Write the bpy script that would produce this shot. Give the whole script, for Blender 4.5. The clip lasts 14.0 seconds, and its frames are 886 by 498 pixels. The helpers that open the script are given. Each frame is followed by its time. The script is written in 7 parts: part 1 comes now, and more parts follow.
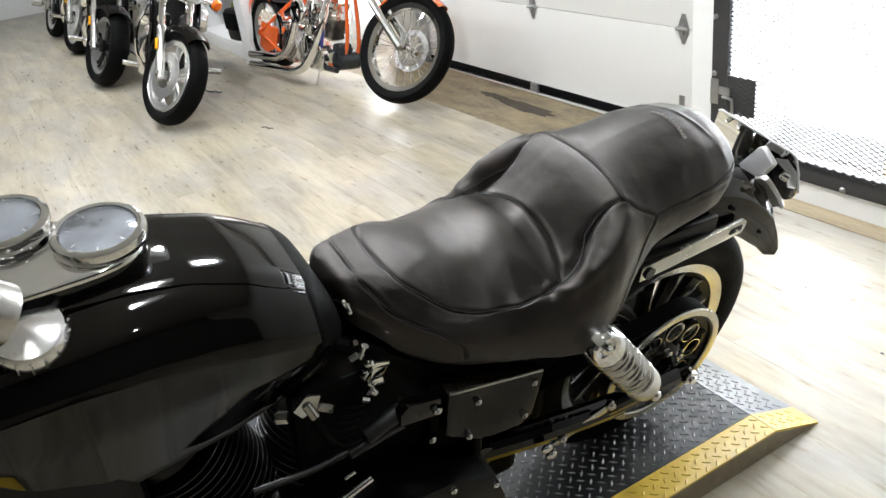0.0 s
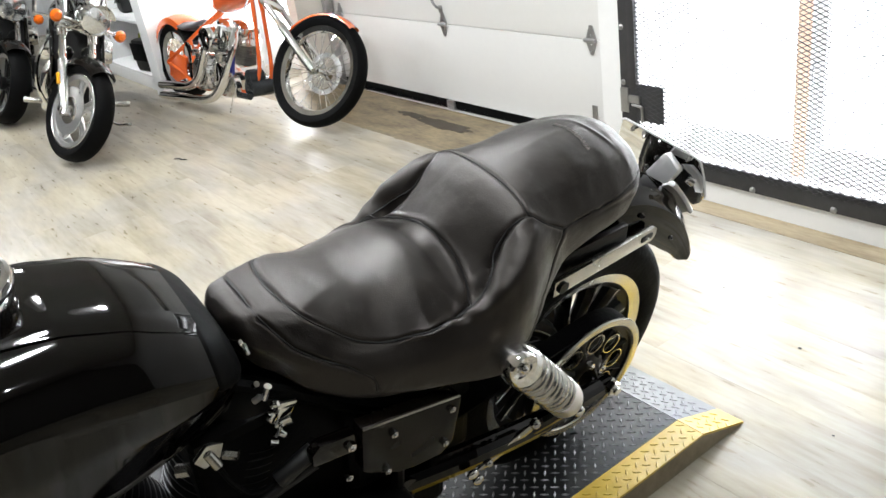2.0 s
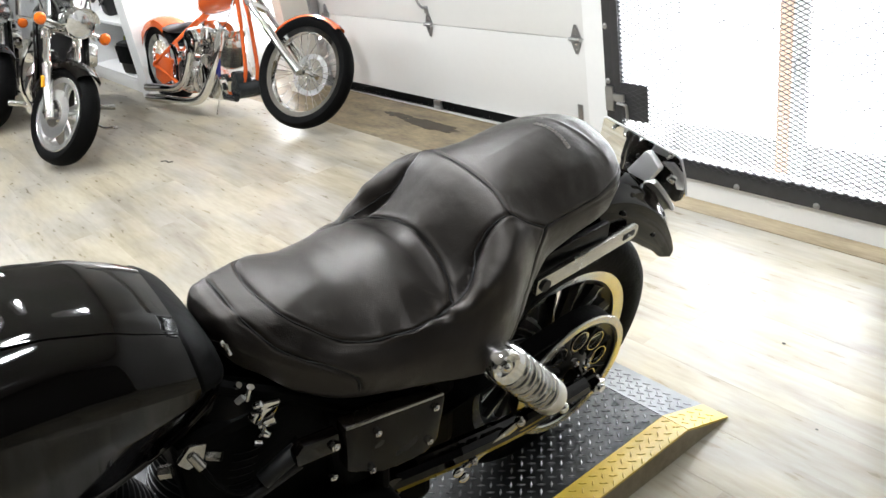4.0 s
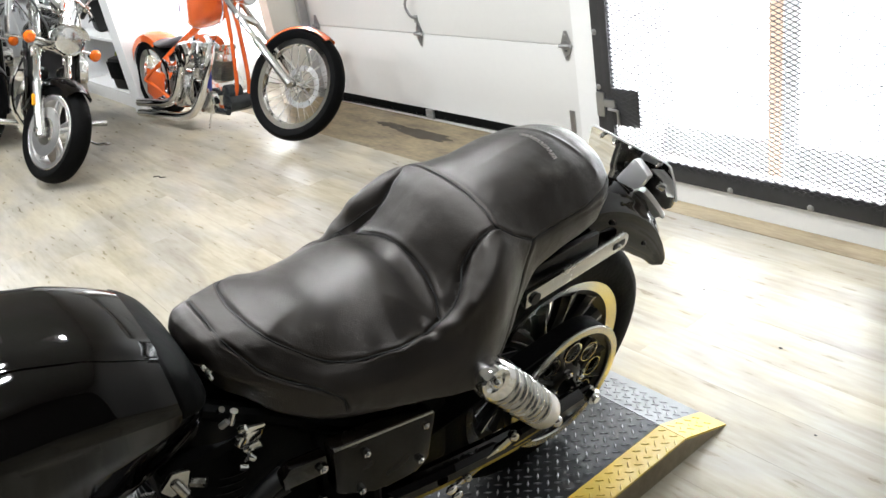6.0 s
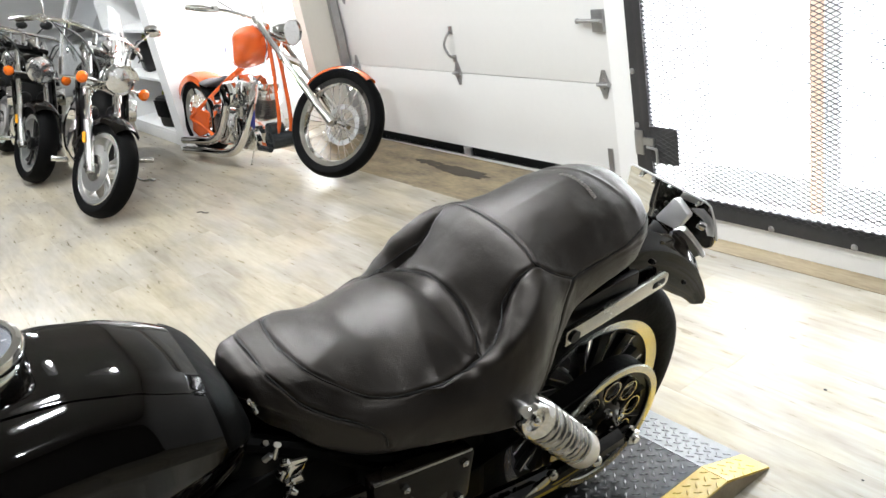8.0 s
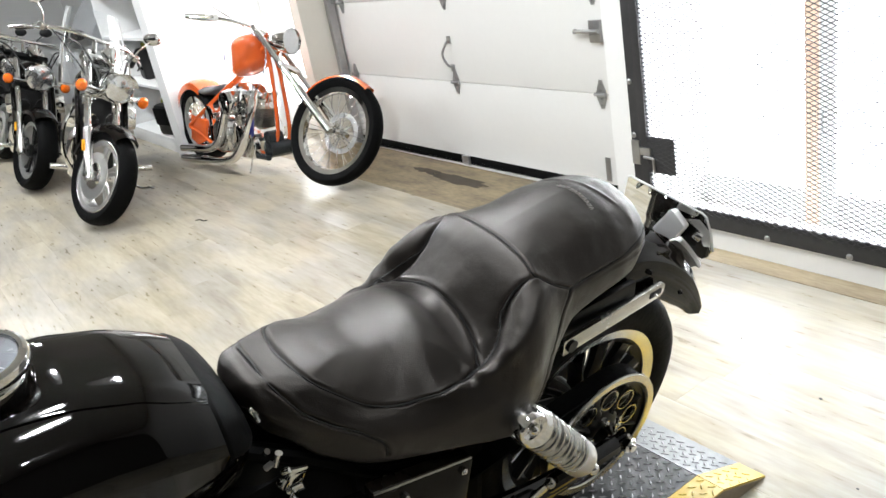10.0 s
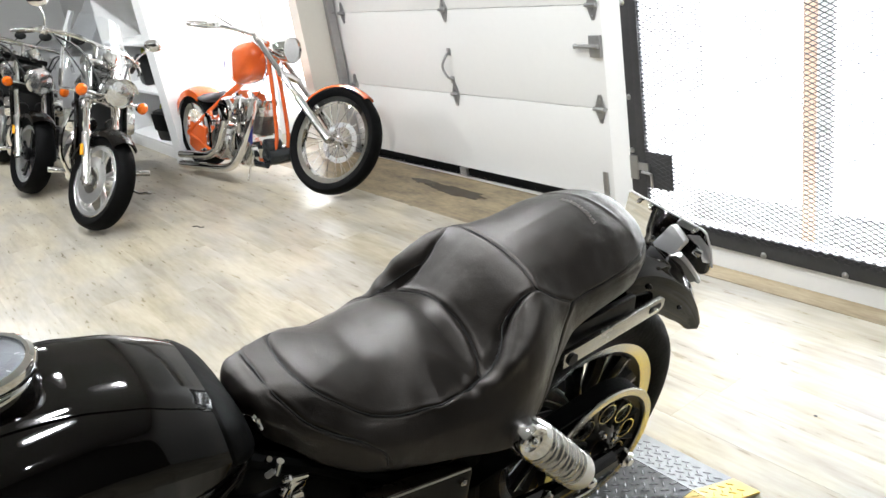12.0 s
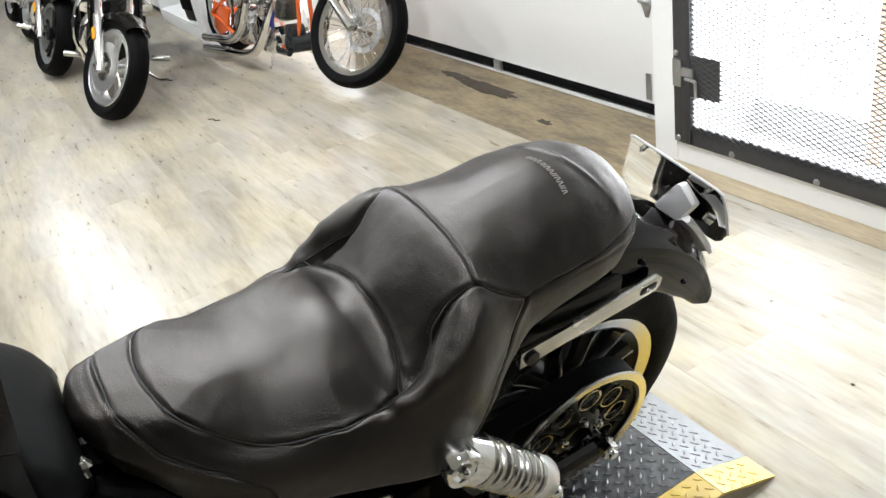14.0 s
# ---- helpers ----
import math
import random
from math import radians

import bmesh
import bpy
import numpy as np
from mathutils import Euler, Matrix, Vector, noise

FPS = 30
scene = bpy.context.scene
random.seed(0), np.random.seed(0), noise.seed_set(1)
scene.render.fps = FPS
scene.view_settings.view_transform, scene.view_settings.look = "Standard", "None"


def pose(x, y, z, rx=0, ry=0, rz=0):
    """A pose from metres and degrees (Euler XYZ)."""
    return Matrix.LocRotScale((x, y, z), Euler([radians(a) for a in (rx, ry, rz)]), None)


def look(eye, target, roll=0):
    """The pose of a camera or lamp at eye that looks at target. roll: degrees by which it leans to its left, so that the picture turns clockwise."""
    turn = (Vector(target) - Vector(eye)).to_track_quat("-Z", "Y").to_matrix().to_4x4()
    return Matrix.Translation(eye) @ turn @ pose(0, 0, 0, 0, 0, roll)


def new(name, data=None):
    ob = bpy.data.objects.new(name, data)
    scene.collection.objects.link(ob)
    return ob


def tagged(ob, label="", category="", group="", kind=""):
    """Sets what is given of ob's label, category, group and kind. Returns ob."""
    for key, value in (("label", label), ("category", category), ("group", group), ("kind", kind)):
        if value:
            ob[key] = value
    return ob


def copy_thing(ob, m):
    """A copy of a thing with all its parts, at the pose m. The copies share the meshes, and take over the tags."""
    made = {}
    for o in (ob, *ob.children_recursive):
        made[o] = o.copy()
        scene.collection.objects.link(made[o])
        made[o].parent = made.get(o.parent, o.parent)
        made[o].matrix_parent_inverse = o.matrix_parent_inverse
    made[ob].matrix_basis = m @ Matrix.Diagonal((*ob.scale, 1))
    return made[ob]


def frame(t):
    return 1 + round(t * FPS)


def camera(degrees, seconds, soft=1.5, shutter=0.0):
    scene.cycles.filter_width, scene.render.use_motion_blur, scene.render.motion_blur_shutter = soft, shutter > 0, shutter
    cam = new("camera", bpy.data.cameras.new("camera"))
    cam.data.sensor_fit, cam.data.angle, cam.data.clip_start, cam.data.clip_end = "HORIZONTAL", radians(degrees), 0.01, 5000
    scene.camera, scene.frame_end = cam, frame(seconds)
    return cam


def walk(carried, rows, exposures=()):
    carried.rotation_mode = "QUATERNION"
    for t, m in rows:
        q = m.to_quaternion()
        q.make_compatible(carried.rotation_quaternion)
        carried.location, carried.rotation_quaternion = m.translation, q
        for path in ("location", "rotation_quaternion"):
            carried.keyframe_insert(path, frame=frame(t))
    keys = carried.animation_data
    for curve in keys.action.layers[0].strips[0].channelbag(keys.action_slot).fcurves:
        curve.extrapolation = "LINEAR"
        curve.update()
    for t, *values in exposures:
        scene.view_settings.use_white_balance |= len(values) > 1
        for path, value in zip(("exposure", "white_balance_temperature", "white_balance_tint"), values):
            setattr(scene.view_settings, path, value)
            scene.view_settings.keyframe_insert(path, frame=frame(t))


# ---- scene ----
cam = camera(57.5, 14.0)
PATH = [
    (0, (0.493, 0.16, 1.488), (-1.091, 0.992, 0.595), -7.8),
    (0.5, (0.478, 0.2, 1.472), (-1.037, 1.128, 0.555), -7.8),
    (1, (0.487, 0.222, 1.463), (-1.043, 1.166, 0.587), -9.4),
    (1.5, (0.486, 0.228, 1.468), (-1.013, 1.231, 0.605), -9.2),
    (2, (0.478, 0.223, 1.47), (-1.029, 1.206, 0.596), -9.1),
    (2.5, (0.48, 0.225, 1.468), (-1.03, 1.2, 0.591), -9.1),
    (3, (0.489, 0.221, 1.471), (-1.023, 1.193, 0.594), -8.5),
    (3.5, (0.493, 0.223, 1.47), (-1.007, 1.212, 0.59), -8.8),
    (6, (0.487, 0.261, 1.47), (-1.008, 1.272, 0.608), -10.6),
    (6.5, (0.494, 0.247, 1.48), (-1.019, 1.247, 0.637), -9.6),
    (7, (0.496, 0.249, 1.477), (-1.021, 1.261, 0.656), -10.4),
    (7.5, (0.495, 0.247, 1.485), (-1.057, 1.244, 0.711), -10.8),
    (8, (0.496, 0.247, 1.482), (-1.073, 1.221, 0.715), -11.1),
    (10.5, (0.51, 0.229, 1.497), (-1.061, 1.216, 0.749), -10.8),
    (11, (0.513, 0.22, 1.498), (-1.072, 1.175, 0.741), -10.5),
    (11.5, (0.514, 0.221, 1.499), (-1.073, 1.188, 0.758), -10.3),
    (12, (0.504, 0.221, 1.501), (-1.063, 1.228, 0.771), -9.6),
    (12.5, (0.482, 0.191, 1.502), (-0.994, 1.297, 0.728), -9.5),
    (13, (0.446, 0.222, 1.475), (-0.986, 1.29, 0.577), -13.2),
    (13.5, (0.411, 0.4, 1.482), (-1.128, 1.242, 0.523), -5.5),
    (14, (0.334, 0.574, 1.481), (-1.228, 1.356, 0.507), -10.5),
]
walk(cam, [(t, look(eye, target, roll)) for t, eye, target, roll in PATH])

# brightness of the daylight and of the ceiling lights, added fill included
DAY_GATE, DAY_CORNER, GLOW, LAMP_W = 160.0, 38.0, 2.6, 43.0
# world, sun, lamps
world = bpy.data.worlds.new("sky")
scene.world = world
world.use_nodes = True
_n, _l = world.node_tree.nodes, world.node_tree.links
_sky = _n.new("ShaderNodeTexSky")
_sky.sky_type, _sky.sun_disc = "NISHITA", False
_sky.sun_elevation, _sky.sun_rotation = radians(38), radians(20)
_l.new(_sky.outputs[0], _n["Background"].inputs[0])
_n["Background"].inputs[1].default_value = 0.12


def area_lamp(name, m, sx, sy, watts, colour=(1, 1, 1)):
    data = bpy.data.lights.new(name, "AREA")
    data.shape, data.size, data.size_y, data.energy, data.color = "RECTANGLE", sx, sy, watts, colour
    ob = new(name, data)
    ob.matrix_world = m
    return ob


# daylight in the gate's doorway and in the corner doorway
area_lamp("daylight_gate", look((-1.26, 3.44, 1.15), (-1.26, 0.0, 1.15)), 1.50, 2.20, DAY_GATE, (0.90, 0.958, 1.0))
area_lamp("daylight_corner", look((-5.79, 3.27, 1.08), (-5.79, 0.0, 1.08)), 1.12, 2.10, DAY_CORNER, (0.97, 0.985, 1.0))

# ---------------------------------------------------------------- materials


def mat(name, base, rough=0.5, metal=0.0, var=0.12, scale=6.0, fine=60.0, bump=0.0, bump_scale=None, rvar=0.1,
        coat=0.0, spec=0.5, rand=0.0, stretch=(1, 1, 1), second=None, contrast=0.0):
    """A surface with coarse and fine variation of colour and gloss, and a fine relief."""
    m = bpy.data.materials.new(name)
    m.use_nodes = True
    n, l = m.node_tree.nodes, m.node_tree.links
    p = n["Principled BSDF"]
    p.inputs["Roughness"].default_value, p.inputs["Metallic"].default_value = rough, metal
    p.inputs["Coat Weight"].default_value, p.inputs["Specular IOR Level"].default_value = coat, spec
    p.inputs["Coat Roughness"].default_value = 0.03
    tc, mp = n.new("ShaderNodeTexCoord"), n.new("ShaderNodeMapping")
    mp.inputs["Scale"].default_value = stretch
    l.new(tc.outputs["Object"], mp.inputs["Vector"])
    big, small = n.new("ShaderNodeTexNoise"), n.new("ShaderNodeTexNoise")
    for t, s, d in ((big, scale, 3.0), (small, fine, 4.0)):
        t.inputs["Scale"].default_value, t.inputs["Detail"].default_value = s, d
        l.new(mp.outputs[0], t.inputs["Vector"])
    mix = n.new("ShaderNodeMix")
    mix.data_type, mix.blend_type = "RGBA", "MIX"
    dark = second or tuple(c * (1 - 2.2 * var) for c in base)
    lite = tuple(min(1, c * (1 + 1.2 * var)) for c in base)
    mix.inputs["A"].default_value, mix.inputs["B"].default_value = (*dark, 1), (*lite, 1)
    add = n.new("ShaderNodeMath")
    add.operation = "MULTIPLY_ADD"
    l.new(big.outputs["Fac"], add.inputs[0])
    add.inputs[1].default_value = 0.65
    sm = n.new("ShaderNodeMath")
    sm.operation = "MULTIPLY"
    sm.inputs[1].default_value = 0.35
    l.new(small.outputs["Fac"], sm.inputs[0])
    l.new(sm.outputs[0], add.inputs[2])
    fac = add.outputs[0]
    if rand:
        oi, ra = n.new("ShaderNodeObjectInfo"), n.new("ShaderNodeMath")
        ra.operation = "MULTIPLY_ADD"
        l.new(oi.outputs["Random"], ra.inputs[0])
        ra.inputs[1].default_value = rand
        l.new(fac, ra.inputs[2])
        sb = n.new("ShaderNodeMath")
        sb.operation = "SUBTRACT"
        l.new(ra.outputs[0], sb.inputs[0])
        sb.inputs[1].default_value = rand / 2
        fac = sb.outputs[0]
    if contrast:
        cm = n.new("ShaderNodeMapRange")
        cm.inputs["From Min"].default_value, cm.inputs["From Max"].default_value = 0.5 - 0.5 / contrast, 0.5 + 0.5 / contrast
        l.new(fac, cm.inputs["Value"])
        fac = cm.outputs[0]
    l.new(fac, mix.inputs["Factor"])
    l.new(mix.outputs["Result"], p.inputs["Base Color"])
    if rvar:
        mr = n.new("ShaderNodeMapRange")
        mr.inputs["To Min"].default_value = max(0.0, rough * (1 - 2 * rvar))
        mr.inputs["To Max"].default_value = min(1.0, rough * (1 + 2 * rvar))
        l.new(big.outputs["Fac"], mr.inputs["Value"])
        l.new(mr.outputs[0], p.inputs["Roughness"])
    if bump:
        bn, b = n.new("ShaderNodeTexNoise"), n.new("ShaderNodeBump")
        bn.inputs["Scale"].default_value, bn.inputs["Detail"].default_value = bump_scale or fine, 5.0
        l.new(mp.outputs[0], bn.inputs["Vector"])
        b.inputs["Strength"].default_value, b.inputs["Distance"].default_value = bump, 0.01
        l.new(bn.outputs["Fac"], b.inputs["Height"])
        l.new(b.outputs[0], p.inputs["Normal"])
    return m


def glow(name, colour, strength):
    m = bpy.data.materials.new(name)
    m.use_nodes = True
    p = m.node_tree.nodes["Principled BSDF"]
    p.inputs["Base Color"].default_value = (*colour, 1)
    p.inputs["Emission Color"].default_value, p.inputs["Emission Strength"].default_value = (*colour, 1), strength
    return m


def glass(name, colour=(1, 1, 1), rough=0.02):
    m = bpy.data.materials.new(name)
    m.use_nodes = True
    p = m.node_tree.nodes["Principled BSDF"]
    p.inputs["Base Color"].default_value, p.inputs["Roughness"].default_value = (*colour, 1), rough
    p.inputs["Transmission Weight"].default_value, p.inputs["IOR"].default_value = 1.0, 1.1
    return m


def leather_mat():
    m = mat("leather", (0.0105, 0.0084, 0.0070), 0.40, var=0.36, scale=9, fine=55, rvar=0.30, spec=0.64)
    n, l = m.node_tree.nodes, m.node_tree.links
    tc, vo, b, nz, b2 = (n.new("ShaderNode" + k) for k in ("TexCoord", "TexVoronoi", "Bump", "TexNoise", "Bump"))
    vo.feature, vo.inputs["Scale"].default_value = "DISTANCE_TO_EDGE", 340
    nz.inputs["Scale"].default_value, nz.inputs["Detail"].default_value = 26, 6
    l.new(tc.outputs["Object"], vo.inputs["Vector"])
    l.new(tc.outputs["Object"], nz.inputs["Vector"])
    b.inputs["Strength"].default_value, b.inputs["Distance"].default_value = 0.24, 0.002
    b2.inputs["Strength"].default_value, b2.inputs["Distance"].default_value = 0.17, 0.01
    n["Principled BSDF"].inputs["Specular Tint"].default_value = (1.0, 0.935, 0.88, 1)
    l.new(vo.outputs["Distance"], b.inputs["Height"])
    l.new(nz.outputs["Fac"], b2.inputs["Height"])
    l.new(b2.outputs[0], b.inputs["Normal"])
    l.new(b.outputs[0], n["Principled BSDF"].inputs["Normal"])
    return m


def plank_mat():
    """Pale oak-look vinyl: long streaks, greyer and browner patches, plank by plank."""
    m = bpy.data.materials.new("vinyl_plank")
    m.use_nodes = True
    n, l = m.node_tree.nodes, m.node_tree.links
    p = n["Principled BSDF"]
    geo, oi, mp, off = (n.new("ShaderNode" + k) for k in ("NewGeometry", "ObjectInfo", "Mapping", "VectorMath"))
    mp.inputs["Scale"].default_value = (1.35, 8.5, 1)
    tc = n.new("ShaderNodeTexCoord")
    l.new(tc.outputs["Object"], mp.inputs["Vector"])
    mul = n.new("ShaderNodeMath")
    mul.operation, mul.inputs[1].default_value = "MULTIPLY", 60
    l.new(oi.outputs["Random"], mul.inputs[0])
    l.new(mp.outputs[0], off.inputs[0])
    l.new(mul.outputs[0], off.inputs[1])
    a, b = n.new("ShaderNodeTexNoise"), n.new("ShaderNodeTexNoise")
    a.inputs["Scale"].default_value, a.inputs["Detail"].default_value, a.inputs["Distortion"].default_value = 1.0, 3, 0.5
    b.inputs["Scale"].default_value, b.inputs["Detail"].default_value = 6, 3
    l.new(off.outputs[0], a.inputs["Vector"])
    l.new(off.outputs[0], b.inputs["Vector"])
    r = n.new("ShaderNodeValToRGB")
    e = r.color_ramp.elements
    e[0].position, e[0].color = 0.27, (0.240, 0.205, 0.150, 1)
    e[1].position, e[1].color = 0.76, (0.525, 0.510, 0.470, 1)
    k = e.new(0.5)
    k.color = (0.395, 0.365, 0.305, 1)
    mx = n.new("ShaderNodeMath")
    mx.operation, mx.inputs[1].default_value = "MULTIPLY_ADD", 0.66
    l.new(a.outputs["Fac"], mx.inputs[0])
    m2 = n.new("ShaderNodeMath")
    m2.operation, m2.inputs[1].default_value = "MULTIPLY", 0.34
    l.new(b.outputs["Fac"], m2.inputs[0])
    l.new(m2.outputs[0], mx.inputs[2])
    m3 = n.new("ShaderNodeMath")
    m3.operation, m3.inputs[1].default_value = "MULTIPLY_ADD", 0.034
    m4 = n.new("ShaderNodeMath")
    m4.operation, m4.inputs[1].default_value = "SUBTRACT", 0.017
    l.new(oi.outputs["Random"], m3.inputs[0])
    l.new(mx.outputs[0], m3.inputs[2])
    l.new(m3.outputs[0], m4.inputs[0])
    l.new(m4.outputs[0], r.inputs["Fac"])
    # broad yellowed and greyed patches of wear across the boards
    wn, hue, mul2 = n.new("ShaderNodeTexNoise"), n.new("ShaderNodeValToRGB"), n.new("ShaderNodeMix")
    wn.inputs["Scale"].default_value, wn.inputs["Detail"].default_value = 2.4, 3
    wm = n.new("ShaderNodeMapping")
    wm.inputs["Scale"].default_value = (0.8, 1.9, 1)
    l.new(geo.outputs["Position"], wm.inputs["Vector"])
    l.new(wm.outputs[0], wn.inputs["Vector"])
    h = hue.color_ramp.elements
    h[0].position, h[0].color = 0.41, (0.83, 0.815, 0.80, 1)
    h[1].position, h[1].color = 0.60, (1.0, 0.955, 0.835, 1)
    l.new(wn.outputs["Fac"], hue.inputs["Fac"])
    mul2.data_type, mul2.blend_type = "RGBA", "MULTIPLY"
    mul2.inputs["Factor"].default_value = 1.0
    l.new(r.outputs[0], mul2.inputs["A"])
    l.new(hue.outputs[0], mul2.inputs["B"])
    l.new(mul2.outputs["Result"], p.inputs["Base Color"])
    mr = n.new("ShaderNodeMapRange")
    mr.inputs["To Min"].default_value, mr.inputs["To Max"].default_value = 0.24, 0.35
    l.new(b.outputs["Fac"], mr.inputs["Value"])
    l.new(mr.outputs[0], p.inputs["Roughness"])
    bp = n.new("ShaderNodeBump")
    bp.inputs["Strength"].default_value, bp.inputs["Distance"].default_value = 0.012, 0.003
    l.new(b.outputs["Fac"], bp.inputs["Height"])
    l.new(bp.outputs[0], p.inputs["Normal"])
    return m


LEATHER = leather_mat()
PAINT = mat("black_paint", (0.0016, 0.0012, 0.0010), 0.05, var=0.1, scale=3, spec=0.48, rvar=0.15)
# gloss black cover, its brown mottled reflections put into the colour
COVERM = mat("brown_sheen_cover", (0.0050, 0.0036, 0.0024), 0.22, var=0.6, scale=18, spec=0.22, rvar=0.5, bump=0.04, bump_scale=40)
# near-black standing in for shaded gaps and for an unreflecting tank lip
SHADE = mat("shade_black", (0.0011, 0.0011, 0.0011), 0.55, var=0.3, scale=16, spec=0.10, bump=0.08, bump_scale=70)
BLACK = mat("black_enamel", (0.0013, 0.0013, 0.0013), 0.34, var=0.25, scale=14, rvar=0.2, spec=0.28)
PLASTIC = mat("black_plastic", (0.003, 0.003, 0.003), 0.45, var=0.2, scale=20, bump=0.05)
RUBBER = mat("tyre_rubber", (0.0030, 0.0030, 0.0031), 0.62, var=0.25, scale=18, bump=0.12, bump_scale=90, spec=0.07)
CHROME = mat("chrome", (0.90, 0.90, 0.89), 0.045, 1.0, var=0.04, scale=12, rvar=0.3)
NICKEL = mat("bright_nickel", (0.88, 0.88, 0.87), 0.16, 1.0, var=0.04, scale=14, rvar=0.25)
SATIN = mat("polished_aluminium", (0.62, 0.61, 0.58), 0.24, 1.0, var=0.10, scale=20, fine=120, rvar=0.2)
STEEL = mat("galvanised_steel", (0.46, 0.46, 0.46), 0.42, 1.0, var=0.15, scale=18, rvar=0.2)
IRON = mat("dark_gate_steel", (0.055, 0.055, 0.058), 0.48, 0.3, var=0.28, scale=7, fine=45, bump=0.06)
MESHM = mat("expanded_metal", (0.06, 0.06, 0.062), 0.5, 0.3, var=0.2, scale=30)
WHITE = mat("white_paint", (0.84, 0.84, 0.83), 0.5, var=0.035, scale=1.5, fine=35, bump=0.03, bump_scale=120)
CREAM = mat("cream_wall_paint", (0.74, 0.71, 0.64), 0.55, var=0.04, scale=1.2, fine=30, bump=0.03, bump_scale=120)
DOORM = mat("door_panel_enamel", (0.78, 0.775, 0.755), 0.38, var=0.03, scale=1.3, fine=25, bump=0.015, bump_scale=70)
ORANGE = mat("orange_paint", (0.70, 0.118, 0.022), 0.2, var=0.06, scale=6, coat=0.8)
AMBER = mat("amber_lens", (0.85, 0.16, 0.01), 0.15, var=0.08, scale=40, coat=0.5)
YELLOW = mat("yellow_paint", (0.72, 0.49, 0.060), 0.34, var=0.14, scale=9, fine=60, bump=0.05)
PLATEM = mat("black_treadplate", (0.011, 0.0115, 0.012), 0.46, 0.0, var=0.3, scale=10, fine=50, rvar=0.25)
# worn lozenges, their glints put into a paler metal
TREADM = mat("worn_glint_tread", (0.36, 0.36, 0.36), 0.40, 0.95, var=0.25, scale=30, fine=90, rvar=0.25)
# chrome whose overhead reflections are put into a pale, half-diffuse colour
SHEEN_CHROME = mat("painted_sheen_chrome", (0.80, 0.80, 0.80), 0.30, 0.58, var=0.05, scale=14)
# paler than the deck's plate: the gate's reflection is put into the colour
RAMPM = mat("ramp_glare_treadplate", (0.15, 0.153, 0.156), 0.36, 0.85, var=0.25, scale=10, fine=50, rvar=0.25)
PLANK = plank_mat()
CONCRETE = mat("bare_subfloor", (0.30, 0.235, 0.135), 0.42, scale=2.6, fine=14, bump=0.05, stretch=(1.2, 4.0, 1), second=(0.07, 0.048, 0.024), contrast=2.6)
WET = mat("wet_stain", (0.045, 0.031, 0.017), 0.5, var=0.3, scale=9)
GRIME = mat("grimy_plank", (0.44, 0.36, 0.235), 0.4, scale=2.5, fine=16, stretch=(1.2, 6.0, 1), second=(0.22, 0.165, 0.095), contrast=2.5)
CEIL = mat("ceiling_paint", (0.45, 0.445, 0.43), 0.7, var=0.1, scale=2)
# unseen walls behind the camera, made dark to dim reflections on the bike
DARKW = mat("dark_unseen_wall", (0.045, 0.044, 0.043), 0.6, var=0.1, scale=2)
GLASS = glass("clear_glass")
GAUGE_GLASS = glass("gauge_glass")
GAUGE_GLASS.node_tree.nodes["Principled BSDF"].inputs["IOR"].default_value = 1.5

# ---------------------------------------------------------------- mesh helpers


def finish(bm, name, material, smooth=35):
    me = bpy.data.meshes.new(name)
    bmesh.ops.recalc_face_normals(bm, faces=bm.faces)
    bm.to_mesh(me)
    bm.free()
    for m in (material if isinstance(material, (list, tuple)) else [material]):
        me.materials.append(m)
    if smooth:
        me.polygons.foreach_set("use_smooth", [True] * len(me.polygons))
        me.set_sharp_from_angle(angle=radians(smooth))
    return me


def part(name, bm, material, parent=None, label="", smooth=35):
    """Links a bmesh as one mesh object, under a thing or a part."""
    ob = new(name, finish(bm, name, material, smooth))
    if parent is not None:
        ob.parent = parent
    if label:
        ob["label"] = label
    return ob


def thing(name, m, label, category, group=""):
    ob = new(name)
    ob.empty_display_size = 0.1
    ob.matrix_world = m
    return tagged(ob, label, category, group)


def setting(ob, label, category="structure"):
    return tagged(ob, label, category, kind="structure")


def box(bm, c, s, m=None, bevel=0.0, seg=2):
    r = bmesh.ops.create_cube(bm, size=1.0)
    t = Matrix.Translation(c) @ (m or Matrix()) @ Matrix.Diagonal((*s, 1))
    bmesh.ops.transform(bm, matrix=t, verts=r["verts"])
    if bevel:
        es = list({e for v in r["verts"] for e in v.link_edges})
        bmesh.ops.bevel(bm, geom=es, offset=bevel, segments=seg, profile=0.6, affect="EDGES")
    return bm


def span(x0, x1, y0, y1, z0, z1, bevel=0.0, bm=None):
    return box(bm or bmesh.new(), ((x0 + x1) / 2, (y0 + y1) / 2, (z0 + z1) / 2), (abs(x1 - x0), abs(y1 - y0), abs(z1 - z0)), None, bevel)


def axis_to(p0, p1):
    d = Vector(p1) - Vector(p0)
    return Matrix.Translation((Vector(p0) + Vector(p1)) / 2) @ d.to_track_quat("Z", "Y").to_matrix().to_4x4(), d.length


def rod(bm, p0, p1, r0, r1=None, n=14, bevel=0.0):
    t, length = axis_to(p0, p1)
    r = bmesh.ops.create_cone(bm, cap_ends=True, segments=n, radius1=r0, radius2=r0 if r1 is None else r1, depth=length, matrix=t)
    if bevel:
        es = [e for e in {e for v in r["verts"] for e in v.link_edges} if len(e.link_faces) == 2 and any(len(f.verts) > 4 for f in e.link_faces)]
        bmesh.ops.bevel(bm, geom=es, offset=bevel, segments=2, profile=0.6, affect="EDGES")
    return bm


